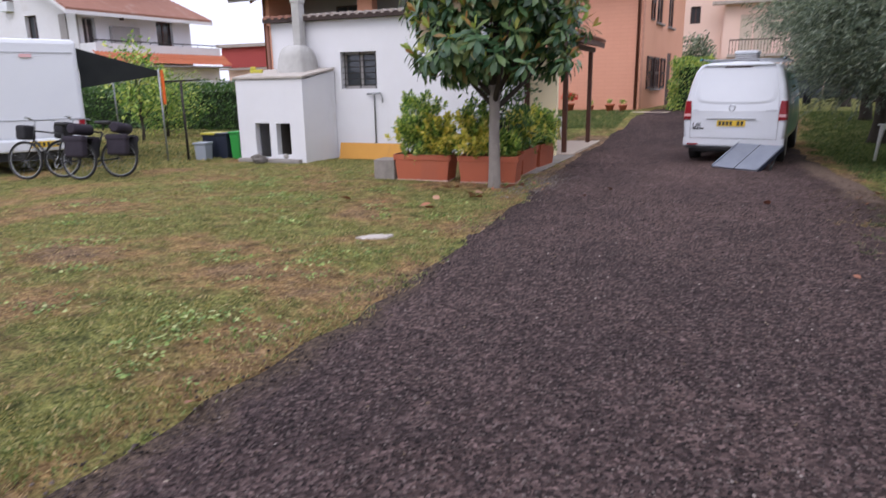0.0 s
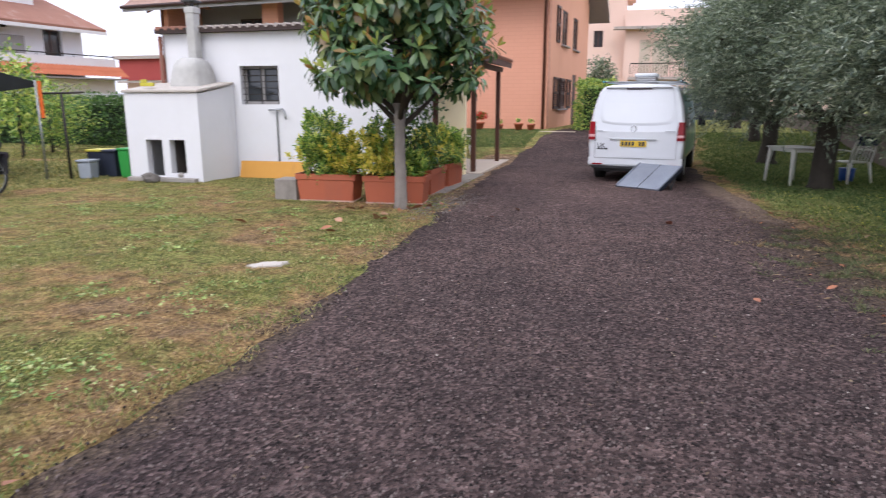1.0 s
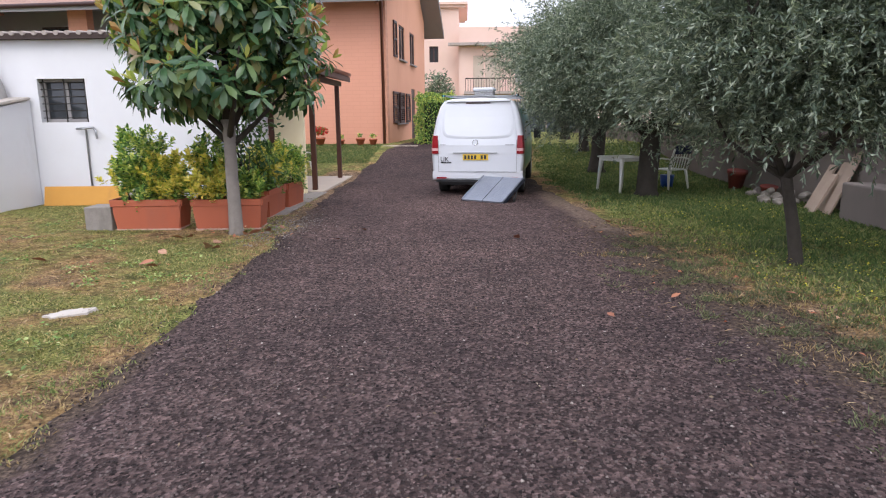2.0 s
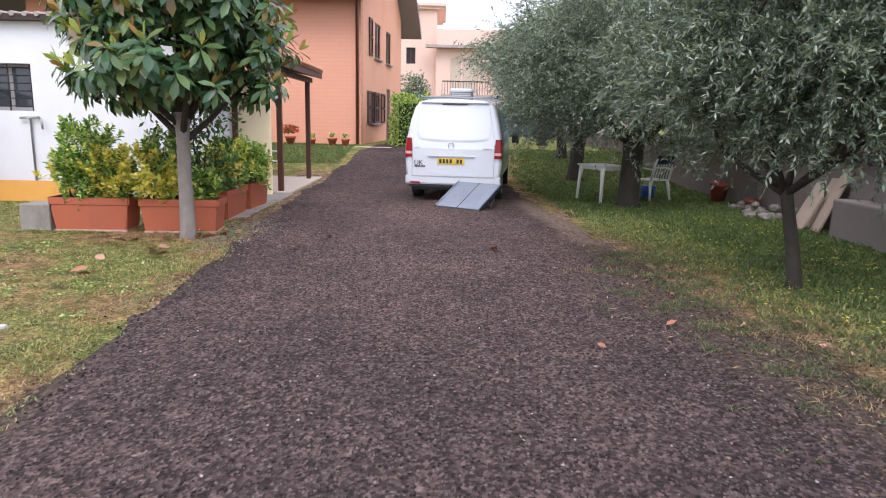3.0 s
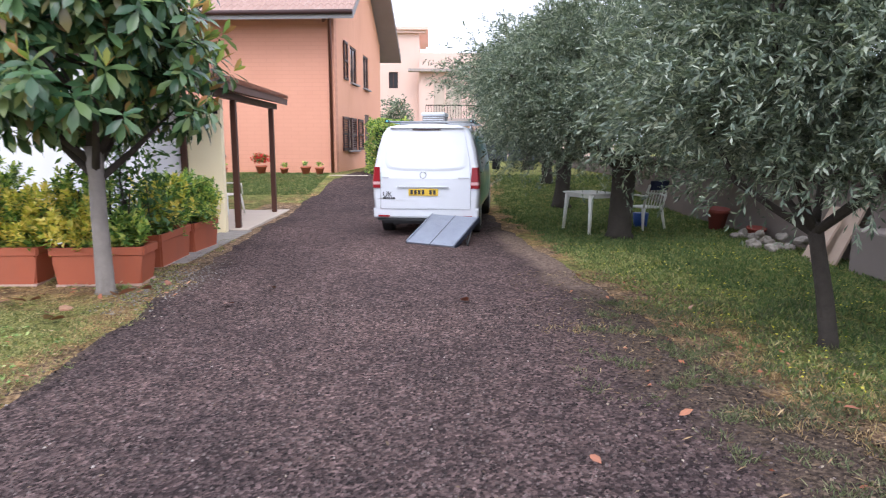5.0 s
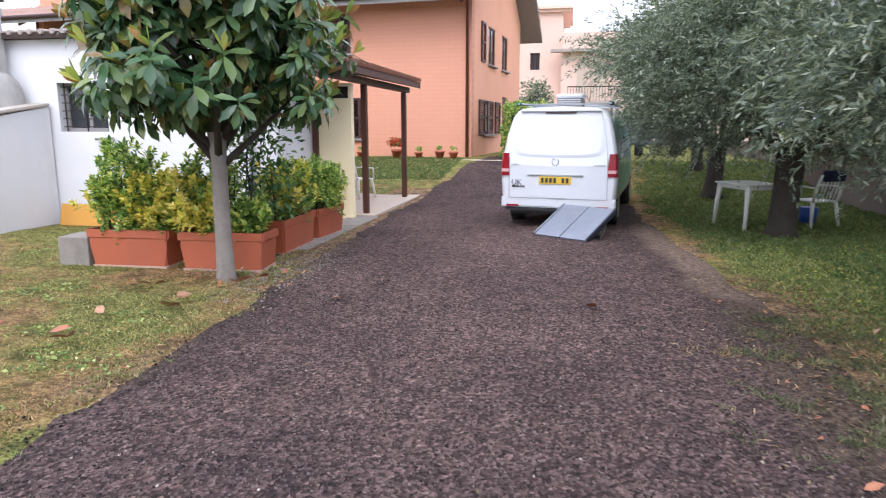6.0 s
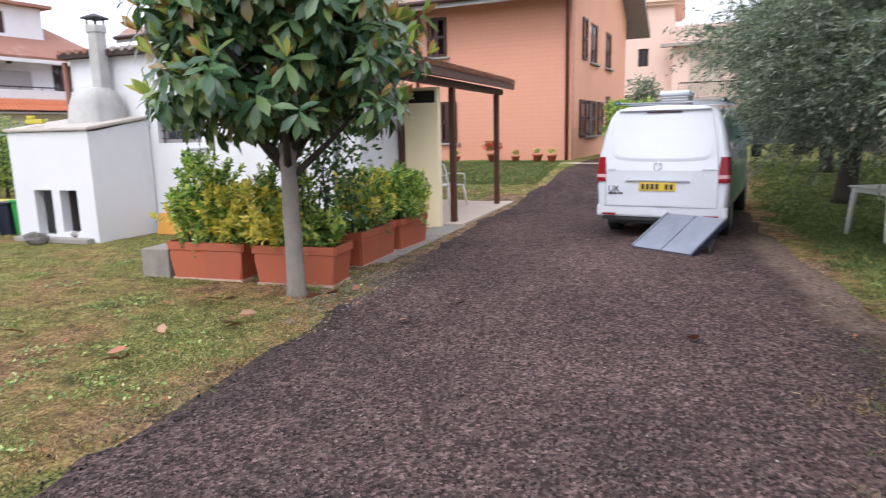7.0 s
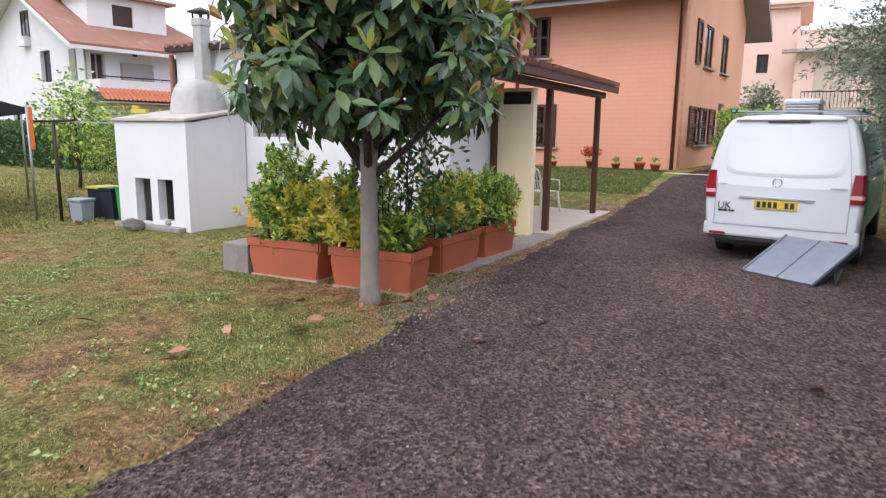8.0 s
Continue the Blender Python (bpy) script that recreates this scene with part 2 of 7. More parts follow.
M["slab"] = mottled("paving_slab", (0.56, 0.47, 0.38), (0.46, 0.38, 0.31), 1.6, 0.9, 50, 0.3, 0.004)
M["terracotta"] = mottled("terracotta_plastic", (0.42, 0.115, 0.055), (0.36, 0.09, 0.045), 3.0, 0.55, 80, 0.15, 0.003, (0.30, 0.10, 0.06))
M["lime"] = mottled("lime_crust", (0.55, 0.42, 0.36), (0.42, 0.25, 0.19), 9, 0.95)
k = Mat("roof_tile", 0.85)
k.colour(k.mix(k.noise(5, 5), k.ramp(k.object_random(), [(0, (0.36, 0.13, 0.075)), (0.6, (0.44, 0.19, 0.11)), (1, (0.52, 0.30, 0.21))]), (0.50, 0.40, 0.34)))
k.bump(k.noise(40), 0.3, 0.005)
M["tile"] = k.m
M["tile_roof"] = mottled("tile_roof", (0.34, 0.17, 0.12), (0.25, 0.12, 0.09), 2.2, 0.9, 12, 0.4, 0.02, (0.42, 0.30, 0.25))
M["tile_pale"] = mottled("tile_pale", (0.40, 0.27, 0.225), (0.30, 0.195, 0.16), 2.2, 0.9, 12, 0.4, 0.02, (0.52, 0.42, 0.38))
M["tile_bright"] = mottled("tile_bright", (0.50, 0.17, 0.085), (0.40, 0.12, 0.06), 3, 0.9, 12, 0.4, 0.02)
M["tile_dark"] = mottled("tile_dark", (0.075, 0.05, 0.045), (0.04, 0.03, 0.028), 3, 0.95)
M["coping"] = mottled("coping_tile", (0.46, 0.41, 0.38), (0.28, 0.23, 0.20), 7, 0.95, 40, 0.6, 0.01, (0.14, 0.12, 0.11))
k = Mat("brown_wood", 0.55)
k.colour(k.mix(k.noise(7, 5, 0.6, (1, 1, 0.12)), (0.105, 0.036, 0.02), (0.052, 0.020, 0.013)))
k.bump(k.noise(40, 4, 0.6, (1, 1, 0.08)), 0.3, 0.003)
M["wood"] = k.m
M["shutter"] = mottled("shutter_paint", (0.058, 0.025, 0.022), (0.04, 0.018, 0.016), 6, 0.5)
M["plank"] = mottled("weathered_plank", (0.50, 0.39, 0.31), (0.38, 0.28, 0.22), 5, 0.9, 40, 0.4, 0.004, (0.28, 0.20, 0.15))
M["yellow_board"] = mottled("yellow_board", (0.62, 0.31, 0.06), (0.52, 0.25, 0.05), 4, 0.7, 60, 0.25, 0.003, (0.40, 0.20, 0.06))
M["soffit"] = mottled("soffit", (0.34, 0.32, 0.31), (0.27, 0.255, 0.25), 2, 0.9)
# grey that carries the loggia's shade; also a far shutter's own colour
M["grey_shade_shutter"] = mottled("grey_shade_and_shutter", (0.36, 0.345, 0.345), (0.29, 0.28, 0.28), 2, 0.9)
M["dark"] = mottled("dark_interior", (0.022, 0.02, 0.02), (0.035, 0.032, 0.03), 4, 0.9)
M["soot"] = mottled("soot_brick", (0.055, 0.045, 0.04), (0.10, 0.085, 0.075), 12, 0.95, 40, 0.5, 0.01)
M["iron"] = mottled("iron", (0.035, 0.032, 0.03), (0.06, 0.05, 0.045), 12, 0.6, 60, 0.2, 0.002, metal=0.6)
M["zinc"] = mottled("zinc", (0.42, 0.43, 0.44), (0.32, 0.33, 0.34), 8, 0.45, 60, 0.1, 0.001, metal=0.8)
M["brown_pipe"] = mottled("brown_pipe", (0.20, 0.075, 0.045), (0.15, 0.055, 0.035), 5, 0.5)
k = Mat("van_paint", 0.32, coat=0.6)
k.colour(k.mix(k.noise(2.0, 5), (0.68, 0.70, 0.74), (0.62, 0.64, 0.68)))
k.gloss(k.noise(3.0, 4), 0.24, 0.42)
M["paint"] = k.m
k = Mat("teal_wrap", 0.3, coat=0.5)
k.colour(k.ramp(k.noise(1.4, 3, 0.5, (1, 0.6, 1)), [(0.36, (0.10, 0.42, 0.44)), (0.46, (0.34, 0.62, 0.62)), (0.56, (0.66, 0.76, 0.76)), (0.64, (0.16, 0.34, 0.46))]))
M["wrap"] = k.m
M["white_panel"] = mottled("white_panel", (0.70, 0.72, 0.75), (0.64, 0.66, 0.69), 1.4, 0.4, 40, 0.05, 0.001)
M["black"] = mottled("black_plastic", (0.018, 0.018, 0.019), (0.03, 0.03, 0.031), 6, 0.55)
M["tyre"] = mottled("tyre", (0.017, 0.017, 0.017), (0.035, 0.032, 0.03), 9, 0.85)
M["seam"] = Mat("seam", 0.7).colour((0.38, 0.39, 0.41)).m
k = Mat("red_lens", 0.3, spec=0.3)
k.colour(k.mix(k.noise(20), (0.30, 0.006, 0.014), (0.20, 0.005, 0.010)))
M["red"] = k.m
M["dark_lens"] = Mat("dark_lens", 0.25).colour((0.045, 0.014, 0.016)).m
M["lens_white"] = Mat("clear_lens", 0.2).colour((0.70, 0.42, 0.42)).m
k = Mat("yellow_plate", 0.4)
k.colour(k.mix(k.noise(30), (0.72, 0.48, 0.04), (0.64, 0.42, 0.04)))
M["plate"] = k.m
M["chrome"] = Mat("chrome", 0.15, 1.0).colour((0.62, 0.63, 0.65)).m
k = Mat("ramp_alloy", 0.45, 0.6)
k.colour(k.mix(k.noise(4, 5), (0.39, 0.42, 0.48), (0.26, 0.285, 0.34)))
k.bump(k.noise(160, 2), 0.5, 0.003)
M["alloy"] = k.m
M["plastic_white"] = mottled("white_garden_plastic", (0.82, 0.81, 0.76), (0.74, 0.73, 0.68), 3, 0.45, 60, 0.1, 0.002, (0.48, 0.46, 0.40))
M["blue"] = mottled("blue_plastic", (0.025, 0.09, 0.36), (0.018, 0.065, 0.28), 5, 0.5)
M["navy"] = mottled("navy_cloth", (0.012, 0.016, 0.045), (0.02, 0.025, 0.06), 7, 0.9)
M["navy_bin"] = mottled("navy_bin", (0.012, 0.016, 0.03), (0.02, 0.026, 0.045), 5, 0.5)
M["grey_bin"] = mottled("grey_bin", (0.33, 0.36, 0.40), (0.26, 0.29, 0.33), 5, 0.6)
M["green_bin"] = mottled("green_bin", (0.03, 0.30, 0.055), (0.025, 0.24, 0.045), 4, 0.5)
M["yellow_lid"] = mottled("yellow_lid", (0.55, 0.48, 0.05), (0.45, 0.40, 0.05), 4, 0.5)
M["awning"] = mottled("awning_cloth", (0.045, 0.05, 0.05), (0.03, 0.034, 0.035), 4, 0.85, 90, 0.2, 0.002)
M["orange_strap"] = mottled("orange_strap", (0.75, 0.14, 0.02), (0.62, 0.11, 0.02), 8, 0.7)
M["soil"] = mottled("potting_soil", (0.035, 0.024, 0.017), (0.06, 0.042, 0.03), 12, 0.98, 60, 0.8, 0.01)
M["dirt"] = mottled("dry_dirt", (0.155, 0.108, 0.085), (0.10, 0.075, 0.062), 4, 0.97, 50, 0.6, 0.012, (0.08, 0.06, 0.05))
M["limestone"] = mottled("pale_stone", (0.56, 0.51, 0.46), (0.36, 0.32, 0.28), 7, 0.95, 40, 0.5, 0.008)
M["rock"] = mottled("rock", (0.19, 0.17, 0.15), (0.11, 0.10, 0.09), 5, 0.95, 30, 0.7, 0.02)
M["old_pot"] = mottled("old_pot", (0.26, 0.05, 0.035), (0.17, 0.04, 0.03), 5, 0.85, 50, 0.3, 0.004, (0.12, 0.06, 0.05))
M["rubble"] = mottled("rubble", (0.33, 0.295, 0.26), (0.18, 0.16, 0.14), 6, 0.95, 30, 0.7, 0.015, (0.14, 0.12, 0.10))
M["bag"] = mottled("bag_cloth", (0.012, 0.012, 0.015), (0.028, 0.027, 0.03), 9, 0.85)
M["mauve"] = mottled("mauve_cloth", (0.014, 0.011, 0.017), (0.034, 0.026, 0.038), 9, 0.85)
M["geranium"] = leafy("geranium", [(0.0, (0.50, 0.02, 0.02)), (0.6, (0.62, 0.04, 0.03)), (0.62, (0.06, 0.13, 0.02)), (1.0, (0.10, 0.18, 0.03))], 0.6, 0.2)
k = Mat("window_glass", 0.06, spec=0.6)
k.colour((0.035, 0.04, 0.045))
M["glass"] = k.m
M["sticker"] = Mat("black_print", 0.5).colour((0.02, 0.02, 0.025)).m
M["gate"] = mottled("gate_paint", (0.07, 0.085, 0.095), (0.05, 0.06, 0.07), 2, 0.6)


# ---- mesh helpers ----
def box(bm, lo, hi, bevel=0.0, turn=None):
    """A box between two corners, with bevelled edges if asked; turn: a matrix put on it."""
    r = bmesh.ops.create_cube(bm, size=1.0)
    vs = r["verts"]
    for v in vs:
        v.co = Vector([lo[i] + (v.co[i] + 0.5) * (hi[i] - lo[i]) for i in range(3)])
    if bevel > 0:
        es = list({e for v in vs for e in v.link_edges})
        out = bmesh.ops.bevel(bm, geom=es, offset=bevel, segments=2, affect="EDGES", profile=0.5)
        vs = list({v for f in out["faces"] for v in f.verts} | {v for v in vs if v.is_valid})
    if turn is not None:
        bmesh.ops.transform(bm, matrix=turn, verts=vs)
    return vs


def tube(bm, points, radii, n=8, cap=True):
    """A tapered tube along points."""
    rings = []
    for i, p in enumerate(points):
        p = Vector(p)
        a = Vector(points[max(0, i - 1)])
        b = Vector(points[min(len(points) - 1, i + 1)])
        d = (b - a).normalized()
        side = d.cross(Vector((0.31, 0.17, 0.93)) if abs(d.z) < 0.9 else Vector((1, 0.2, 0))).normalized()
        up = side.cross(d)
        r = radii[i] if isinstance(radii, (list, tuple)) else radii
        rings.append([bm.verts.new(p + (side * math.cos(2 * math.pi * j / n) + up * math.sin(2 * math.pi * j / n)) * r) for j in range(n)])
    for r0, r1 in zip(rings, rings[1:]):
        for j in range(n):
            f = bm.faces.new((r0[j], r0[(j + 1) % n], r1[(j + 1) % n], r1[j]))
            f.smooth = True
    if cap:
        bm.faces.new(rings[0])
        bm.faces.new(list(reversed(rings[-1])))


def ring(bm, centre, axis, big, small, n=24, k=8):
    """A torus round an axis."""
    c, ax = Vector(centre), Vector(axis).normalized()
    u = ax.orthogonal().normalized()
    w = ax.cross(u)
    rows = []
    for i in range(n):
        a = 2 * math.pi * i / n
        out = u * math.cos(a) + w * math.sin(a)
        rows.append([bm.verts.new(c + out * (big + small * math.cos(2 * math.pi * j / k)) + ax * small * math.sin(2 * math.pi * j / k)) for j in range(k)])
    for i in range(n):
        for j in range(k):
            f = bm.faces.new((rows[i][j], rows[(i + 1) % n][j], rows[(i + 1) % n][(j + 1) % k], rows[i][(j + 1) % k]))
            f.smooth = True


def disc(bm, centre, axis, r, depth, n=20):
    a = Vector(centre)
    tube(bm, [a, a + Vector(axis).normalized() * depth], r, n)


def mesh_of(name, bm, material):
    bmesh.ops.recalc_face_normals(bm, faces=bm.faces)
    me = bpy.data.meshes.new(name)
    bm.to_mesh(me)
    bm.free()
    for m in (material if isinstance(material, list) else [material]):
        me.materials.append(m)
    return me


def part(name, bm, material, parent=None, label="", at=None):
    ob = new(name, bm if isinstance(bm, bpy.types.Mesh) else mesh_of(name, bm, material))
    if parent is not None:
        ob.parent = parent
    if at is not None:
        ob.matrix_basis = at
    return tagged(ob, label)


def boxes(name, spec, material, parent=None, label="", bevel=0.0, at=None):
    """One mesh of several boxes, each (lo, hi)."""
    bm = bmesh.new()
    for lo, hi in spec:
        box(bm, lo, hi, bevel)
    return part(name, bm, material, parent, label, at)


def thing(name, label, category, at, group="", kind=""):
    ob = new(name)
    ob.empty_display_size = 0.2
    ob.matrix_basis = at
    return tagged(ob, label, category, group, kind)


def cloud(name, base, along, face, length, width, fold=0.25, material=None, oval=False):
    """A mesh of many small folded leaves: base points, directions, side vectors, lengths and widths (numpy).
    oval: six outline points and a midrib instead of four."""
    n = len(base)
    along = along / np.linalg.norm(along, axis=1, keepdims=True)
    side = np.cross(along, face)
    side /= np.maximum(np.linalg.norm(side, axis=1, keepdims=True), 1e-6)
    up = np.cross(side, along)
    L, W = np.asarray(length).reshape(-1, 1) * np.ones((n, 1)), np.asarray(width).reshape(-1, 1) * np.ones((n, 1))
    if oval:
        v = np.empty((n, 6, 3), np.float32)
        p1, p2 = base + along * L * 0.32 + up * L * 0.05, base + along * L * 0.72 + up * L * 0.02
        v[:, 0], v[:, 3] = base, base + along * L - up * L * 0.10
        v[:, 1], v[:, 2] = p1 + side * W * 0.5 + up * W * fold, p2 + side * W * 0.40 + up * W * fold
        v[:, 5], v[:, 4] = p1 - side * W * 0.5 + up * W * fold, p2 - side * W * 0.40 + up * W * fold
        idx = (np.array([0, 1, 2, 3, 0, 3, 4, 5], np.int32)[None] + 6 * np.arange(n, dtype=np.int32)[:, None]).reshape(-1)
    else:
        mid = base + along * L * 0.5
        v = np.empty((n, 4, 3), np.float32)
        v[:, 0], v[:, 2] = base, base + along * L - up * L * 0.08
        v[:, 1], v[:, 3] = mid + side * W * 0.5 + up * W * fold, mid - side * W * 0.5 + up * W * fold
        idx = np.arange(4 * n, dtype=np.int32)
    faces = len(idx) // 4
    me = bpy.data.meshes.new(name)
    me.vertices.add(v.shape[0] * v.shape[1])
    me.vertices.foreach_set("co", v.reshape(-1))
    me.loops.add(len(idx))
    me.loops.foreach_set("vertex_index", idx)
    me.polygons.add(faces)
    me.polygons.foreach_set("loop_start", np.arange(0, 4 * faces, 4, dtype=np.int32))
    me.polygons.foreach_set("loop_total", np.full(faces, 4, np.int32))
    me.update(calc_edges=True)
    if material:
        me.materials.append(material)
    return me


def blades(name, rows, material):
    """Broad curved leaves with a midrib, each row (base, direction, upper side, length, width, droop)."""
    base, along, face = (np.array([[*r[i]] for r in rows]) for i in range(3))
    L, W, D = (np.array([r[i] for r in rows])[:, None] for i in (3, 4, 5))
    n = len(rows)
    side = np.cross(along, face)
    side /= np.maximum(np.linalg.norm(side, axis=1, keepdims=True), 1e-6)
    up = np.cross(side, along)
    sp = [base + along * L * t - up * L * D * t * t for t in (0.0, 0.36, 0.70, 1.0)]
    v = np.empty((n, 8, 3), np.float32)
    for i in range(4):
        v[:, i] = sp[i]
    for i, (k, wide) in enumerate(((1, 0.40), (2, 0.50))):
        v[:, 4 + i] = sp[k] + side * W * wide + up * W * 0.10
        v[:, 6 + i] = sp[k] - side * W * wide + up * W * 0.10
    pattern = [(0, 4, 1), (1, 4, 5, 2), (2, 5, 3), (0, 1, 6), (1, 2, 7, 6), (2, 3, 7)]
    faces = [tuple(8 * j + i for i in f) for j in range(n) for f in pattern]
    me = bpy.data.meshes.new(name)
    me.from_pydata(v.reshape(-1, 3).tolist(), [], faces)
    me.polygons.foreach_set("use_smooth", [True] * len(faces))
    me.materials.append(material)
    return me


def unit(n):
    v = rng.normal(size=(n, 3))
    return v / np.linalg.norm(v, axis=1, keepdims=True)


def smooth01(t):
    t = min(1.0, max(0.0, t))
    return t * t * (3 - 2 * t)


# ---- ground ----
def ground_z(x, y):
    return 0.62 * smooth01((y - 17.5) / 7.5)


LEFT_EDGE = [(-30, -2.9), (1, -2.75), (3.4, -2.66), (4.8, -2.62), (6.2, -2.75), (8.2, -2.85), (10.2, -2.95), (12, -3.15), (15, -3.25), (19, -3.3), (23, -3.0), (27, -2.4), (42, -2.2)]
RIGHT_EDGE = [(-30, 3.4), (3, 3.1), (6, 2.5), (7.2, 2.2), (8.4, 2.1), (10.5, 2.0), (13, 1.75), (16, 1.5), (24, 1.5), (42, 1.6)]


def edge_x(table, y):
    return float(np.interp(y, [p[0] for p in table], [p[1] for p in table]))


def left_x(y):
    return edge_x(LEFT_EDGE, y) + 0.13 * noise.noise((1.3, y * 1.9, 0)) + 0.08 * noise.noise((5, y * 6, 0))


def right_x(y):
    return edge_x(RIGHT_EDGE, y) + 0.18 * noise.noise((9.1, y * 1.3, 0)) + 0.07 * noise.noise((3, y * 6, 0))


def sheet(name, xs, ys, height, material):
    vs = [(x, y, height(x, y)) for y in ys for x in xs]
    w = len(xs)
    fs = [(j * w + i, j * w + i + 1, (j + 1) * w + i + 1, (j + 1) * w + i) for j in range(len(ys) - 1) for i in range(w - 1)]
    me = bpy.data.meshes.new(name)
    me.from_pydata(vs, [], fs)
    me.polygons.foreach_set("use_smooth", [True] * len(fs))
    me.materials.append(material)
    return new(name, me)


def lawn_height(x, y):
    z = ground_z(x, y) + 0.020 * noise.noise((x * 1.1, y * 1.1, 0)) + 0.010 * noise.noise((x * 5, y * 5, 3))
    inside = min(x - edge_x(LEFT_EDGE, y), edge_x(RIGHT_EDGE, y) - x)
    return z - 0.06 * smooth01((inside - 0.1) / 0.3)


BARE = [(-3.75, 4.7, 0.9, 0.6), (-3.15, 3.3, 0.5, 0.7), (-4.6, 3.4, 0.5, 0.3), (-4.9, 5.4, 1.0, 0.5), (-5.9, 4.5, 0.9, 0.5), (-3.3, 4.5, 0.45, 0.5), (-7.2, 9.6, 1.6, 0.6), (-8.3, 6.6, 1.2, 0.7), (-3.5, 6.1, 0.6, 0.45), (-3.1, 3.0, 0.3, 0.6), (-6.2, 7.4, 0.8, 0.3), (-4.3, 7.2, 0.6, 0.35), (-5.2, 9.9, 1.2, 0.35)]


def patchy(x, y):
    """Above nought where the lawn is green, below where it is worn."""
    bare = max(0.0, *[1 - ((x - a) / c) ** 2 - ((y - b) / d) ** 2 for a, b, c, d in BARE])
    return -0.6 * min(1.0, bare * 1.3) * (0.6 + 0.8 * abs(noise.noise((x * 3, y * 3, 5)))) + 1.0 * noise.noise((x * 0.75, y * 0.75, 4.0)) + 0.6 * noise.noise((x * 2.1, y * 2.1, 1.0)) + 0.06


def store(ob, name, value):
    """Store a value on each point of a ground sheet."""
    at = ob.data.attributes.new(name, "FLOAT", "POINT")
    at.data.foreach_set("value", [value(v.co.x, v.co.y) for v in ob.data.vertices])


def lawn_wear(x, y):
    edge = 0.7 * max(0.0, 1 - abs(x - left_x(y) + 0.05) / 0.28) if y < 13 else 0.0
    edge = max(edge, max(0.0, 1 - abs(x - right_x(y)) / 0.7) * (1.0 if y < 10 else 0.6))
    by_pots = smooth01((y - 9.2) / 1.2) * smooth01((x + 4.4) / 0.5) * smooth01((20 - y) / 1.0) if x < -2.4 else 0.0
    if by_pots > 0.6:
        return 0.35 + 0.6 * by_pots
    if x > right_x(y) + 0.6:
        return 0.12
    return min(1.0, max(0.0, 0.40 - 0.50 * patchy(x, y)) + 0.6 * edge)


def verge(x, y):
    """How far the gravel is mixed with earth: broad near the olives, narrow along the lawn."""
    r = smooth01(1 - (right_x(y) - x) / float(np.interp(y, [3, 7, 9.5, 13, 16], [1.9, 1.5, 1.15, 1.1, 0.5])))
    l = smooth01(1 - (x - left_x(y)) / float(np.interp(y, [2.0, 4.5, 6.0], [1.0, 0.7, 0.4])))
    return max(0.80 * r + 0.15 * (r > 0.05), 0.8 * l)


def dust(x, y):
    """Pale trodden earth: along the grass beside the van, and thinly where wheels pass."""
    side_ = smooth01(1 - abs(x - right_x(y) + 0.30) / 0.62) * smooth01((y - 8.6) / 2.0) * smooth01((15.6 - y) / 1.5)
    pots = smooth01(1 - abs(x - left_x(y) - 0.15) / 0.6) * smooth01((y - 9.0) / 1.0) * smooth01((14.5 - y) / 3.0)
    return max(0.95 * side_, 0.6 * pots)


def sky_sheen(x, y):
    """Where the gravel is painted paler for the sky's grazing sheen, mid drive."""
    lane = smooth01((x - left_x(y)) / 0.7) * smooth01((right_x(y) - x) / 1.3)
    return lane * smooth01((y - 4.5) / 3.5) * smooth01((19 - y) / 4.0) * (0.75 + 0.5 * noise.noise((x * 0.9, y * 0.5, 6)))


def surface_z(x, y):
    """The higher of lawn and gravel."""
    road = ground_z(x, y) + 0.012 * noise.noise((x * 2.2, y * 2.2, 8)) + 0.012 * noise.noise((x * 0.6, y * 0.6, 2)) + 0.012
    return max(lawn_height(x, y), road) if left_x(y) + 0.1 < x < right_x(y) - 0.1 else lawn_height(x, y)


XS = [-600, -300, -150, -90, -60, -40, -30, -22, -16] + [-13 + 0.2 * i for i in range(101)] + [8, 10, 14, 20, 30, 50, 90, 200, 600]
YS = [-300, -100, -40, -15, -6] + [-2 + 0.2 * i for i in range(146)] + [28, 30, 34, 40, 50, 70, 110, 200, 400, 900]
ground = tagged(sheet("ground", XS, YS, lawn_height, M["lawn"]), "patchy green and dry brown lawn soil", "ground", kind="structure")
store(ground, "wear", lawn_wear)


def drive_sheet():
    ys = [-30, -20, -12, -6] + [-3 + 0.2 * i for i in range(160)] + [30, 34, 38, 42]
    cols = 30
    vs, fs = [], []
    for y in ys:
        a, b = left_x(y), right_x(y)
        for i in range(cols + 1):
            x = a + (b - a) * i / cols
            t = min(i, cols - i) / 2.0
            z = ground_z(x, y) + 0.012 * noise.noise((x * 2.2, y * 2.2, 8)) + 0.012 * noise.noise((x * 0.6, y * 0.6, 2)) + (0.012 if t >= 1 else -0.02 + 0.032 * t)
            vs.append((x, y, z))
    w = cols + 1
    for j in range(len(ys) - 1):
        for i in range(cols):
            fs.append((j * w + i, j * w + i + 1, (j + 1) * w + i + 1, (j + 1) * w + i))
    me = bpy.data.meshes.new("road")
    me.from_pydata(vs, [], fs)
    me.polygons.foreach_set("use_smooth", [True] * len(fs))
    me.materials.append(M["gravel"])
    return tagged(new("road", me), "dark purplish brown gravel driveway with ragged grassy edges", "driveway", kind="structure")


drive = drive_sheet()
store(drive, "verge", verge)
store(drive, "dust", dust)
store(drive, "sky_sheen", sky_sheen)


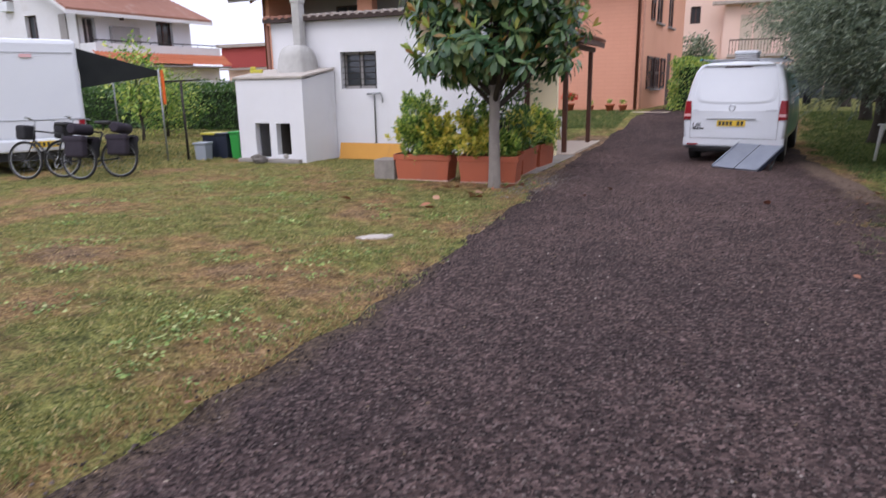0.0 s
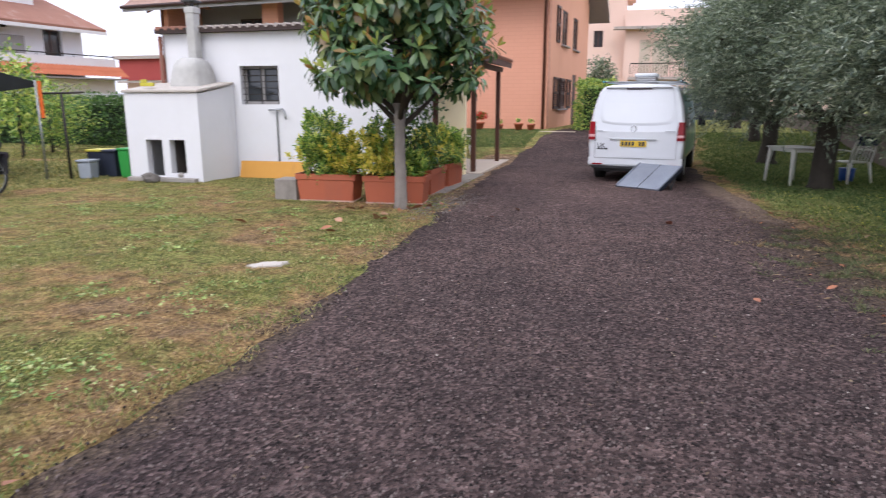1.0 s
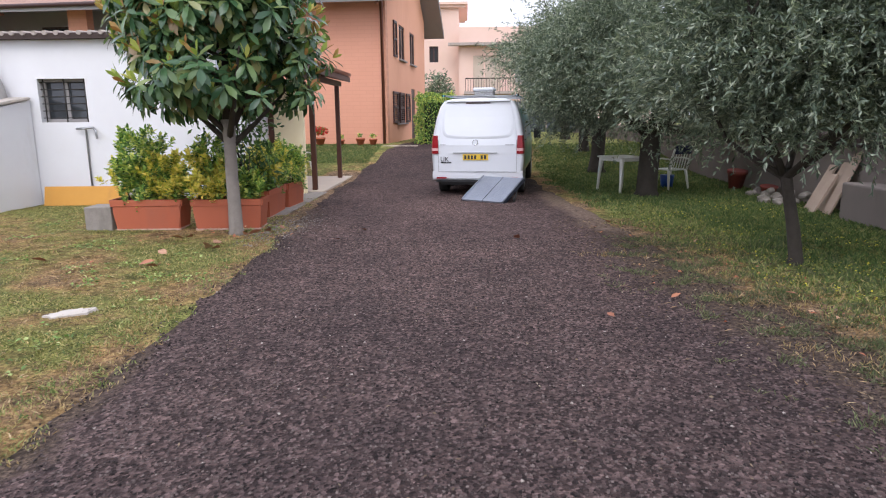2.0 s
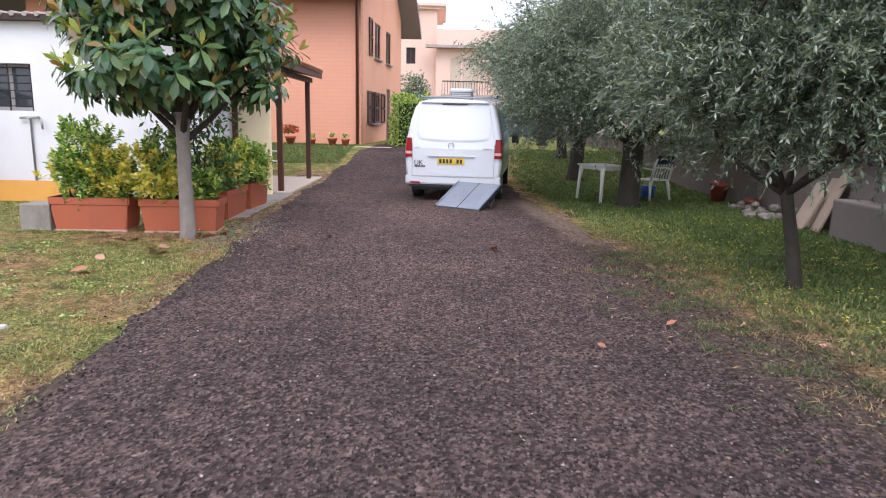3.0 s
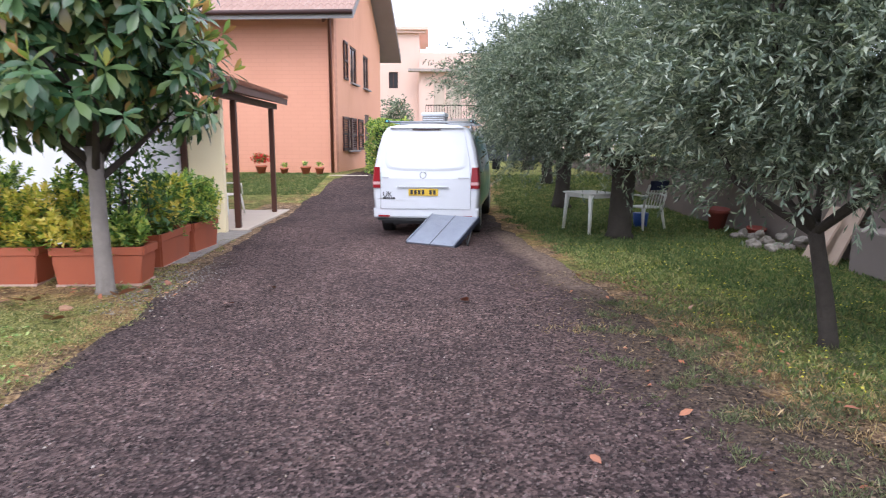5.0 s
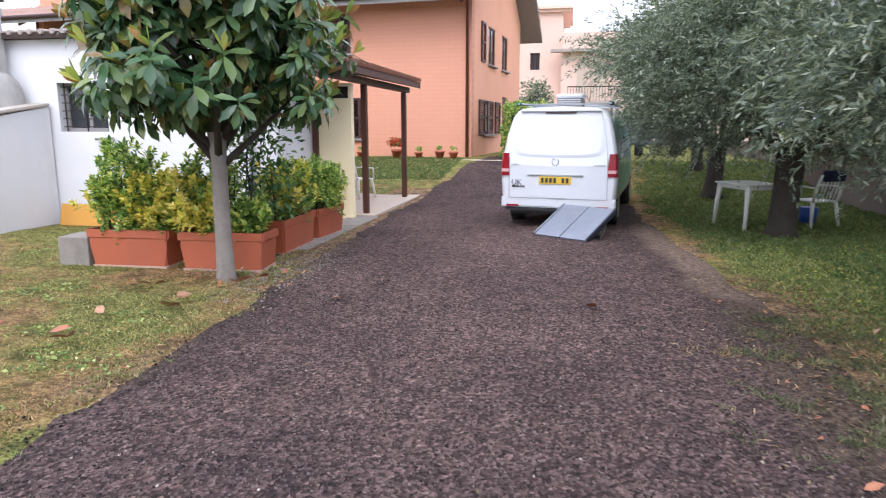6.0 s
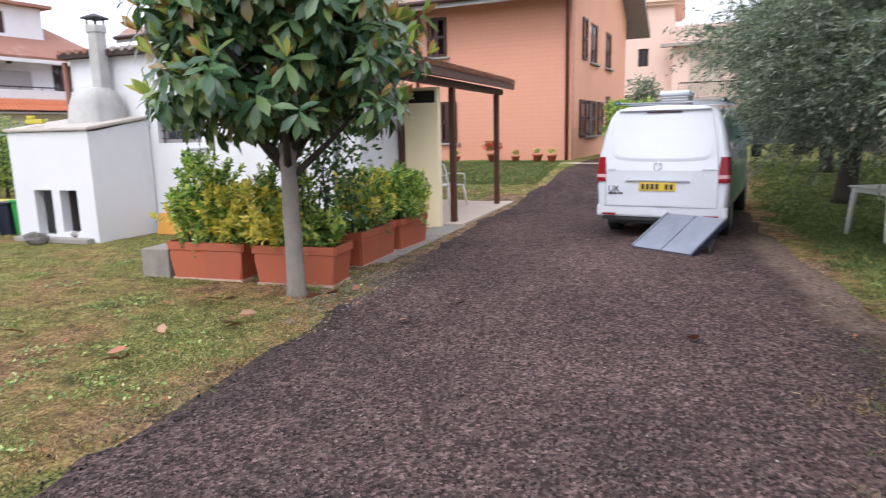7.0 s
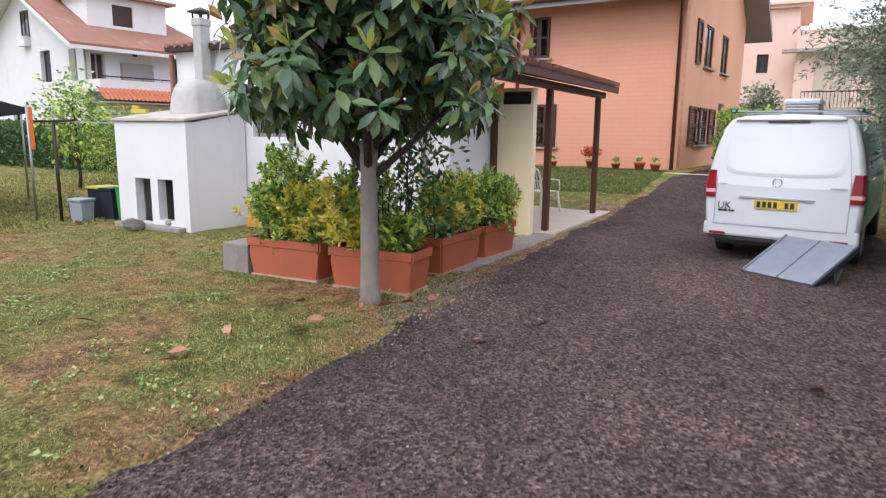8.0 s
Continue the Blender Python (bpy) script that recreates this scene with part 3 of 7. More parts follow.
# ---- orange house ----
def wave_roof(name, w, d, rise, material, parent=None, label="", pitch=0.22, step=0.38, thick=0.06):
    """A sloping roof sheet of barrel tiles: w along x, from the eave at y=0 up to y=d, rising by rise."""
    nx, ny = int(w / pitch * 6), int(d / step)
    vs, fs = [], []
    for j in range(ny + 1):
        for half in (0, 1):
            y = (j + half * 0.98) * d / (ny + 1)
            z = rise * y / d + (0.0 if half else 0.03)
            for i in range(nx + 1):
                x = w * i / nx
                c = math.sin(2 * math.pi * x / pitch)
                vs.append((x, y, z + thick * 0.55 * c))
    row = nx + 1
    for j in range(2 * (ny + 1) - 1):
        for i in range(nx):
            fs.append((j * row + i, j * row + i + 1, (j + 1) * row + i + 1, (j + 1) * row + i))
    me = bpy.data.meshes.new(name)
    me.from_pydata(vs, [], fs)
    me.materials.append(material)
    ob = new(name, me)
    if parent is not None:
        ob.parent = parent
    return tagged(ob, label)


def wall_with_holes(bm, x0, x1, z0, z1, y0, y1, holes):
    """A wall in the xz plane between depths y0 and y1, with rectangular holes (a, b, c, d) = x from a to b, z from c to d."""
    xs = sorted({x0, x1, *[h[0] for h in holes], *[h[1] for h in holes]})
    zs = sorted({z0, z1, *[h[2] for h in holes], *[h[3] for h in holes]})
    for a, b in zip(xs, xs[1:]):
        for c, d in zip(zs, zs[1:]):
            mx, mz = (a + b) / 2, (c + d) / 2
            if not any(h[0] < mx < h[1] and h[2] < mz < h[3] for h in holes):
                box(bm, (a, y0, c), (b, y1, d))
    bmesh.ops.remove_doubles(bm, verts=bm.verts, dist=1e-5)
    seen, dead = {}, []
    for f in bm.faces:
        key = tuple(round(v, 4) for v in f.calc_center_median())
        if key in seen:
            dead += [f, seen[key]]
        seen[key] = f
    bmesh.ops.delete(bm, geom=list(set(dead)), context="FACES")


def shutter(parent, lo, w, h, axis, label="dark brown louvred shutter"):
    """A louvred shutter leaf standing at lo, w wide along axis 'x' or 'y', h high."""
    bm = bmesh.new()
    t = 0.05
    spans = [((0, 0, 0), (0.07, t, h)), ((w - 0.07, 0, 0), (w, t, h)), ((0.07, 0.003, 0), (w - 0.07, t - 0.003, 0.08)),
             ((0.07, 0.003, h - 0.08), (w - 0.07, t - 0.003, h)), ((0.07, 0.003, h * 0.5 - 0.04), (w - 0.07, t - 0.003, h * 0.5 + 0.04))]
    for a, b in spans:
        box(bm, a, b)
    ob = part("shutter", bm, M["shutter"], parent, label)
    n = int(h / 0.09)
    slat = bmesh.new()
    box(slat, (0.06, -0.016, -0.004), (w - 0.06, 0.016, 0.004))
    slat = mesh_of("slat", slat, M["shutter"])
    for i in range(n):
        part("slat", slat, None, ob, at=pose(0, t / 2, 0.09 + i * (h - 0.12) / n, 35))
    ob.matrix_basis = pose(*lo, 0, 0, 0) if axis == "x" else pose(*lo, 0, 0, 90)
    return ob


def window_unit(parent, at, w, h, material=None, sill=True):
    """A window at its lower left corner, facing -y: frame, two panes, sill."""
    fr = boxes("window", [((0, 0, 0), (0.06, 0.07, h)), ((w - 0.06, 0, 0), (w, 0.07, h)), ((0.06, 0.002, 0), (w - 0.06, 0.068, 0.06)),
                          ((0.06, 0.002, h - 0.06), (w - 0.06, 0.068, h)), ((w / 2 - 0.04, 0.004, 0.06), (w / 2 + 0.04, 0.066, h - 0.06))], material or M["shutter"], parent, at=at)
    for a, b in ((0.06, w / 2 - 0.04), (w / 2 + 0.04, w - 0.06)):
        boxes("pane", [((a, 0.03, 0.06), (b, 0.04, h - 0.06))], M["glass"], fr)
    if sill:
        boxes("sill", [((-0.08, -0.14, -0.06), (w + 0.08, 0.06, -0.003))], M["soffit"], fr, bevel=0.008)
    return fr


HG = 0.55
house = thing("house", "two-storey orange plastered house with tiled roof, loggia and brown shutters", "house", pose(-3.1, 25.05, HG, 0, 0, -5))
HW, HD, HE = 17.2, 9.2, 5.45
bm = bmesh.new()
FRONT_HOLES = [(-4.55, -3.85, 0.65, 2.0), (-4.87, -4.17, 3.45, 4.7)]
wall_with_holes(bm, -5.1, 0.0, 0.0, HE, 0.0, 0.35, FRONT_HOLES)
part("wall", bm, M["orange"], house, "orange plastered front wall")
SIDE_HOLES = [(1.9, 3.7, 0.78, 1.95), (5.2, 6.2, 0.0, 2.2), (2.5, 3.7, 3.22, 4.52), (5.0, 6.2, 3.22, 4.52)]
bm = bmesh.new()
wall_with_holes(bm, 0.352, HD, 0.0, HE, -0.35, 0.0, SIDE_HOLES)
bmesh.ops.transform(bm, matrix=Matrix(((0, -1, 0, 0), (1, 0, 0, 0), (0, 0, 1, 0), (0, 0, 0, 1))), verts=bm.verts)
for v in bm.verts:
    v.co.x -= 0.35
side = part("wall", bm, M["orange_side"], house, "plastered gable wall in a lighter orange than the front")
RIDGE = 3.1
bm = bmesh.new()
tri = [bm.verts.new((x, y, z)) for x in (-0.35, 0.0) for y, z in ((0.0, HE), (HD, HE), (HD / 2, HE + RIDGE))]
bm.faces.new(tri[:3]); bm.faces.new(tri[3:])
for i in range(3):
    bm.faces.new((tri[i], tri[(i + 1) % 3], tri[3 + (i + 1) % 3], tri[3 + i]))
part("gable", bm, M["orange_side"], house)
boxes("wall", [((-HW, HD - 0.35, 0), (-0.352, HD, HE)), ((-HW, 0.0, 0), (-HW + 0.35, HD - 0.352, HE))], M["orange"], house, "orange rear and end walls")
boxes("attic_floor", [((-HW + 0.36, 0.42, HE - 0.14), (-0.36, HD - 0.36, HE - 0.02))], M["soffit"], house)
# loggia: lower front wall, parapet, pillars, recessed wall with its shade painted in grey
bm = bmesh.new()
wall_with_holes(bm, -HW + 0.352, -5.102, 0.0, 3.35, 0.0, 0.3, [])
part("wall", bm, M["orange"], house)
boxes("recess_wall", [((-HW + 0.36, 2.2, 3.0), (-0.36, 2.4, HE))], M["grey_shade_shutter"], house, "recessed loggia wall with its shade painted in grey")
boxes("floor_slab", [((-HW + 0.36, 0.31, 3.0), (-5.11, 2.19, 3.15))], M["soffit"], house)
for x in (-11.95, -5.5):
    boxes("pillar", [((x, 0.002, 3.352), (x + 0.75, 0.4, HE - 0.003))], M["orange"], house)
boxes("partition", [((-5.6, 0.41, 3.16), (-5.4, 2.19, HE - 0.004))], M["grey_shade_shutter"], house)
for x in (-14.6, -9.0):
    window_unit(house, pose(x, 2.1, 3.5), 1.3, 1.2)
# roof with deep eaves
OV = 1.05
slope = math.atan2(RIDGE, HD / 2)
roof_len = HD / 2 + OV
rise = RIDGE * roof_len / (HD / 2)
zb = HE - RIDGE * OV / (HD / 2) + 0.28
XL, XC, XR = -18.3, -6.0, 0.85
for x0, x1, depth in ((XC, XR, roof_len), (XL, -11.9, 0.64), (-11.9, -10.5, 2.9), (-10.5, XC, 0.64)):
    roof = wave_roof("roof", x1 - x0, depth, rise * depth / roof_len, M["tile_pale"], house, "faded pinkish brown clay tile roof")
    roof.matrix_basis = pose(x0, -OV, zb)
roof_b = wave_roof("roof", XR + 17.3, roof_len, rise, M["tile_roof"], house)
roof_b.matrix_basis = pose(XR, HD + OV, zb, 0, 0, 180)
for x0, x1, y0, depth in ((XC, XR, -OV, roof_len), (XL, XC, -OV, 0.62), (-17.3, XR, HD + OV, -roof_len)):
    bm = bmesh.new()
    zt = zb - 0.22 + rise * abs(depth) / roof_len
    pts = [(x0, y0, zb - 0.22), (x1, y0, zb - 0.22), (x1, y0 + depth, zt), (x0, y0 + depth, zt)]
    lo = [bm.verts.new(p) for p in pts]
    hi = [bm.verts.new((p[0], p[1], p[2] + 0.17)) for p in pts]
    bm.faces.new(lo); bm.faces.new(hi)
    for i in range(4):
        bm.faces.new((lo[i], lo[(i + 1) % 4], hi[(i + 1) % 4], hi[i]))
    part("soffit", bm, M["soffit"], house, "grey plastered eave underside")
boxes("loggia_ceiling", [((-HW, -0.425, HE - 0.22), (XC - 0.003, 0.415, HE - 0.145))], M["soffit"], house)
bm = bmesh.new()
tube(bm, [(XL, -OV - 0.07, zb - 0.03), (XR, -OV - 0.07, zb - 0.03)], 0.075, 8)
part("gutter", bm, M["shutter"], house, "dark gutter along the eave")
for x in (-0.12, -5.25, -HW + 0.1):
    bm = bmesh.new()
    tube(bm, [(x, -0.075, 0.0), (x, -0.075, HE - 0.35), (x, -OV * 0.85, zb - 0.25)], 0.055, 8)
    part("downpipe", bm, M["brown_pipe"], house)
# terrace parapet and dormer standing on the front slope
for x0, x1 in ((-16.5, -11.9), (-10.5, XC)):
    boxes("parapet", [((x0, -0.42, zb + 0.2), (x1, -0.2, zb + 0.90))], M["orange"], house, "orange roof terrace parapet")
boxes("parapet", [((-16.5, -0.198, zb + 0.2), (-16.28, 2.598, zb + 0.90))], M["orange"], house)
boxes("terrace_floor", [((-16.9, -0.19, HE + 0.02), (XC, 2.59, HE + 0.12))], M["slab"], house)
bm = bmesh.new()
wall_with_holes(bm, -17.0, XC, HE + 0.125, HE + 2.75, 2.6, 2.85, [(-16.0, -14.5, HE + 0.5, HE + 2.2)])
part("dormer_wall", bm, M["orange"], house, "orange upper storey wall behind the terrace")
boxes("dormer_cheek", [((XC + 0.003, 0.9, HE + 0.1), (XC + 0.2, 2.85, HE + 2.4))], M["orange"], house)
window_unit(house, pose(-16.0, 2.68, HE + 0.5), 1.5, 1.7, M["white_wall"])
for x in (-16.42, -14.48):
    shutter(house, (x, 2.53, HE + 0.5), 0.40, 1.7, "x")
dr = wave_roof("dormer_roof", 12.0, 3.2, 0.7, M["tile_roof"], house)
dr.matrix_basis = pose(-17.7, 2.0, HE + 2.75)
# closed and open shutters
for x in (-4.55, -4.20):
    shutter(house, (x, -0.06, 0.65), 0.345, 1.35, "x")
for x in (-4.87, -4.52):
    shutter(house, (x, -0.06, 3.45), 0.345, 1.25, "x")
boxes("sill", [((-4.65, -0.12, 0.585), (-3.75, -0.002, 0.645))], M["soffit"], house)
boxes("sill", [((-4.97, -0.12, 3.385), (-4.07, -0.002, 3.445))], M["soffit"], house)


def side_window(y, z, w, h, leaves):
    u = window_unit(house, pose(-0.03, y, z, 0, 0, 90), w, h)
    u.name = "window"
    for yy in leaves:
        shutter(house, (0.06, yy, z), w / 2, h, "y")


side_window(1.9, 0.78, 1.8, 1.17, (1.0, 2.35, 3.72))
side_window(2.5, 3.22, 1.2, 1.3, (1.3,))
side_window(5.0, 3.22, 1.2, 1.3, ())
boxes("door", [((-0.09, 5.2, 0.02), (-0.03, 6.2, 2.19))], M["shutter"], house, "dark brown wooden side door")

# pavement strip round the house, and its flower pots
pave = boxes("pavement", [((-9.0, -1.25, -0.3), (1.25, -0.003, 0.04)), ((0.003, 0.0, -0.3), (1.25, 9.5, 0.038))], M["slab"], None, bevel=0.01, at=house.matrix_basis.copy())
tagged(pave, "pale concrete pavement strip along the orange house", "pavement", kind="structure")

# ---- white annex ----
AX0, AX1, AY, AH = -9.92, -4.34, 13.2, 2.98
annex = thing("annex", "low white plastered outbuilding with a barred window and coping tiles", "outbuilding", pose(0, AY, 0))
WIN = (-8.13, -7.24, 1.52, 2.30)
bm = bmesh.new()
wall_with_holes(bm, AX0, AX1, 0.0, AH, 0.0, 0.32, [WIN])
part("wall", bm, M["white_wall"], annex, "white plastered front wall")
for lo, hi in (((AX0, 0.322, 0), (AX0 + 0.3, 6.2, AH)), ((AX1 - 0.3, 0.322, 0), (AX1, 1.42, AH)), ((-6.8, 1.15, 0), (AX1 - 0.302, 1.418, AH)), ((-7.1, 1.15, 0), (-6.802, 6.2, AH)), ((AX0 + 0.302, 5.9, 0), (-7.102, 6.198, AH))):
    boxes("wall", [(lo, hi)], M["white_wall"], annex)
boxes("flat_roof", [((AX0 + 0.31, 0.33, AH - 0.3), (-7.11, 5.89, AH - 0.1)), ((-7.108, 0.33, AH - 0.3), (AX1 - 0.31, 1.14, AH - 0.1))], M["concrete"], annex)
boxes("dark_back", [((WIN[0] - 0.2, 0.9, 1.2), (WIN[1] + 0.2, 0.95, 2.6))], M["dark"], annex)
boxes("soffit", [((AX0 - 0.1, -0.16, AH + 0.002), (AX1 + 0.1, 0.42, AH + 0.10))], M["tile_dark"], annex, "dark underside of the coping")
fx = AX0 - 0.1
while fx < AX1 + 0.1:
    w = 0.2 + rnd.uniform(-0.01, 0.01)
    bm = bmesh.new()
    tube(bm, [(fx + w / 2, -0.19 + rnd.uniform(-.02, .02), AH + 0.10), (fx + w / 2 + rnd.uniform(-.01, .01), 0.45, AH + 0.13)], [0.042, 0.038], 8)
    part("coping_tile", bm, M["coping"] if fx > AX0 + 0.75 else M["tile_roof"], annex)
    fx += w
bm = bmesh.new()
for i in range(7):
    x = WIN[0] + 0.06 + i * (WIN[1] - WIN[0] - 0.12) / 6
    if i in (0, 3, 6):
        tube(bm, [(x, 0.08, WIN[2]), (x, 0.08, WIN[3])], 0.011, 6)
for i in range(6):
    z = WIN[2] + 0.08 + i * (WIN[3] - WIN[2] - 0.14) / 5
    tube(bm, [(WIN[0], 0.08, z), (WIN[1], 0.08, z)], 0.008, 6)
part("window_grille", bm, M["iron"], annex, "dark iron bars over the window")
fr = boxes("window", [((WIN[0], 0.16, WIN[2]), (WIN[0] + 0.06, 0.22, WIN[3])), ((WIN[1] - 0.06, 0.16, WIN[2]), (WIN[1], 0.22, WIN[3])),
                      ((WIN[0] + 0.06, 0.162, WIN[3] - 0.06), (WIN[1] - 0.06, 0.218, WIN[3])), ((WIN[0] + 0.06, 0.162, WIN[2]), (WIN[1] - 0.06, 0.218, WIN[2] + 0.06)),
                      (((WIN[0] + WIN[1]) / 2 - 0.03, 0.164, WIN[2] + 0.06), ((WIN[0] + WIN[1]) / 2 + 0.03, 0.216, WIN[3] - 0.06))], M["soffit"], annex)
boxes("pane", [((WIN[0] + 0.06, 0.185, WIN[2] + 0.06), (WIN[1] - 0.06, 0.195, WIN[3] - 0.06))], M["glass"], fr)
bm = bmesh.new()
tube(bm, [(AX0 - 0.05, -0.06, 0), (AX0 - 0.05, -0.06, AH - 0.05)], 0.045, 8)
part("downpipe", bm, M["brown_pipe"], annex)
bm = bmesh.new()
tube(bm, [(-7.3, -0.03, 0), (-7.3, -0.03, 1.38), (-7.3, -0.1, 1.40)], 0.018, 6)
tube(bm, [(-7.46, -0.06, 1.40), (-7.14, -0.06, 1.42)], 0.022, 6)
tube(bm, [(-7.14, -0.06, 1.42), (-7.08, -0.1, 1.35), (-7.06, -0.11, 1.22)], 0.02, 6)
part("standpipe", bm, M["zinc"], annex, "grey water pipe with a tap")
bm = bmesh.new()
tube(bm, [(-4.75, -0.05, 0), (-4.75, -0.05, AH)], 0.04, 8)
part("pipe", bm, M["grey_bin"], annex)

# ---- masonry oven against the annex ----
oven = thing("garden_oven", "white rendered masonry oven with two dark hearth openings and a chimney", "oven", pose(-9.17, 11.95, 0))
bm = bmesh.new()
OW = 0.85
wall_with_holes(bm, -OW, OW, 0.0, 1.74, 0.0, 0.16, [(-0.42, -0.04, 0.10, 0.83), (0.13, 0.49, 0.16, 0.83)])
part("front_wall", bm, M["white_wall"], oven)
for s in (-1, 1):
    bm = bmesh.new()
    a = OW - 0.16
    vs = [bm.verts.new((s * x, y, 0.0 if z == 0 else (1.742 if y < 1 else 1.925))) for z in (0, 1) for x, y in ((a, 0.162), (OW, 0.162), (OW + 0.03, 1.218), (a, 1.218))]
    for q in ((0, 1, 2, 3), (4, 5, 6, 7), (0, 1, 5, 4), (1, 2, 6, 5), (2, 3, 7, 6), (3, 0, 4, 7)):
        bm.faces.new([vs[i] for i in q])
    part("side_wall", bm, M["white_wall"], oven)
boxes("divider", [((-0.035, 0.164, 0.0), (0.125, 1.1, 0.9))], M["soot"], oven)
boxes("hearth", [((-0.69, 1.1, 0.0), (0.69, 1.2, 1.0)), ((-0.69, 0.165, 0.9), (-0.04, 1.09, 1.0)), ((0.13, 0.165, 0.9), (0.69, 1.09, 1.0))], M["soot"], oven, "sooty brick hearth")
bm = bmesh.new()
top = [(-OW - 0.04, -0.05, 1.745), (OW + 0.04, -0.05, 1.745), (OW + 0.06, 1.217, 1.93), (-OW - 0.06, 1.217, 1.93)]
lo = [bm.verts.new(p) for p in top]
hi = [bm.verts.new((p[0], p[1], p[2] + 0.05)) for p in top]
bm.faces.new(lo); bm.faces.new(hi)
for i in range(4):
    bm.faces.new((lo[i], lo[(i + 1) % 4], hi[(i + 1) % 4], hi[i]))
bmesh.ops.bevel(bm, geom=bm.edges[:], offset=0.015, segments=2, affect="EDGES")
part("slab_roof", bm, M["limestone"], oven, "sloping slab roof with a weathered edge")
bm = bmesh.new()
hood = [(0.0, 0.36), (0.1, 0.35), (0.3, 0.32), (0.46, 0.28), (0.55, 0.23), (0.60, 0.15)]
prev = None
for z, r in hood:
    cur = [bm.verts.new((0.19 + sx * r, 0.86 + sy * min(r, 0.34), 1.85 + z)) for sx, sy in ((-1, -0.85), (-0.85, -1), (0.85, -1), (1, -0.85), (1, 0.85), (0.85, 1), (-0.85, 1), (-1, 0.85))]
    if prev:
        for i in range(8):
            bm.faces.new((prev[i], prev[(i + 1) % 8], cur[(i + 1) % 8], cur[i])).smooth = True
    prev = cur
bm.faces.new(prev)
part("hood", bm, M["stain_wall"], oven, "stained rounded smoke hood")
bm = bmesh.new()
box(bm, (-0.10, 0.93, 2.4), (0.10, 1.15, 3.36), 0.025)
box(bm, (-0.115, 0.915, 3.34), (0.115, 1.165, 3.47), 0.02)
bmesh.ops.translate(bm, vec=(0.15, 0, 0), verts=bm.verts)
part("chimney", bm, M["stain_wall"], oven)
bm = bmesh.new()
for sx in (-0.085, 0.085):
    for sy in (0.95, 1.13):
        box(bm, (sx - 0.012, sy - 0.012, 3.47), (sx + 0.012, sy + 0.012, 3.56))
box(bm, (-0.15, 0.89, 3.56), (0.15, 1.19, 3.585))
vs = [bm.verts.new(p) for p in ((-0.15, 0.89, 3.586), (0.15, 0.89, 3.586), (0.15, 1.19, 3.586), (-0.15, 1.19, 3.586))]
ap = bm.verts.new((0, 1.04, 3.66))
for i in range(4):
    bm.faces.new((vs[i], vs[(i + 1) % 4], ap))
bmesh.ops.translate(bm, vec=(0.15, 0, 0), verts=bm.verts)
part("chimney_cap", bm, M["black"], oven, "dark metal chimney cap")
boxes("plinth", [((-OW + 0.02, -0.15, 0.0), (OW - 0.10, -0.003, 0.085))], M["concrete"], oven, bevel=0.015)
for nm, x, sc in (("stone", -0.22, 0.15), ("stone", 0.26, 0.075)):
    bm = bmesh.new()
    bmesh.ops.create_icosphere(bm, subdivisions=2, radius=sc)
    for v in bm.verts:
        v.co *= 1 + 0.5 * noise.noise(v.co * 9 + Vector((x, 0, 0)))
        v.co.z *= 0.7
    o = part("rock", bm, M["rock"] if x < 0 else M["concrete"], None)
    o.matrix_basis = pose(-9.1 + x, 11.66 if x < 0 else 11.97, (0.09 if x < 0 else 0.14))
    tagged(o, "rough grey stone lying before the oven" if x < 0 else "pale lump of stone in the hearth opening", "stone")
o = boxes("toy_truck", [((-0.13, -0.05, 0.02), (0.13, 0.05, 0.09)), ((-0.12, -0.04, 0.091), (-0.01, 0.04, 0.15))], M["yellow_lid"], None, bevel=0.01, at=pose(-9.55, 12.1, 1.855, 0, 0, 20))
tagged(o, "small yellow plastic box lying on the oven roof", "box")

# ---- porch ----
porch = thing("porch", "open porch of dark brown posts with a clay tile roof", "porch", pose(0, 0, 0))
PX, PY0, PY1 = -3.36, 12.95, 18.6
for x, y in ((-3.55, 15.15), (-3.55, 18.0), (-4.27, 14.62)):
    bm = bmesh.new()
    box(bm, (x - 0.052, y - 0.052, 0.036), (x + 0.052, y + 0.052, 2.34), 0.01)
    part("post", bm, M["wood"], porch)
boxes("beam", [((-3.61, PY0 + 0.1, 2.342), (-3.49, PY1 - 0.25, 2.46))], M["wood"], porch, bevel=0.01)
PS = math.degrees(math.atan2(0.55, 2.6))
for i in range(12):
    y = PY0 + 0.15 + i * (PY1 - PY0 - 0.3) / 11
    bm = bmesh.new()
    box(bm, (-2.6, -0.04, 0), (0.0, 0.04, 0.1), turn=pose(PX + 0.02, y, 2.46, 0, PS, 0))
    part("rafter", bm, M["wood"], porch)
bm = bmesh.new()
box(bm, (-2.62, 0, 0), (0.06, PY1 - PY0, 0.025), turn=pose(PX, PY0, 2.564, 0, PS, 0))
part("boarding", bm, M["wood"], porch)
boxes("fascia", [((PX + 0.03, PY0, 2.45), (PX + 0.055, PY1, 2.56))], M["wood"], porch)
# cream end wall between the posts, and the paved floor
bm = bmesh.new()
wall_with_holes(bm, -4.21, -3.615, 0.0, 2.33, 14.6, 14.75, [(-4.17, -3.66, 2.08, 2.28)])
part("end_wall", bm, M["cream"], porch, "cream plastered end wall")
boxes("vent_recess", [((-4.17, 14.70, 2.08), (-3.66, 14.74, 2.28))], M["dark"], porch)
floor_slab = boxes("pavement", [((-6.5, 14.9, -0.1), (-3.32, 20.4, 0.035))], M["slab"], None, bevel=0.01)
tagged(floor_slab, "worn pinkish paved floor under the porch", "pavement", kind="structure")
kerb = boxes("pavement", [((-3.75, 11.6, -0.1), (-3.24, 14.89, 0.02))], M["rubble"], None, bevel=0.01)
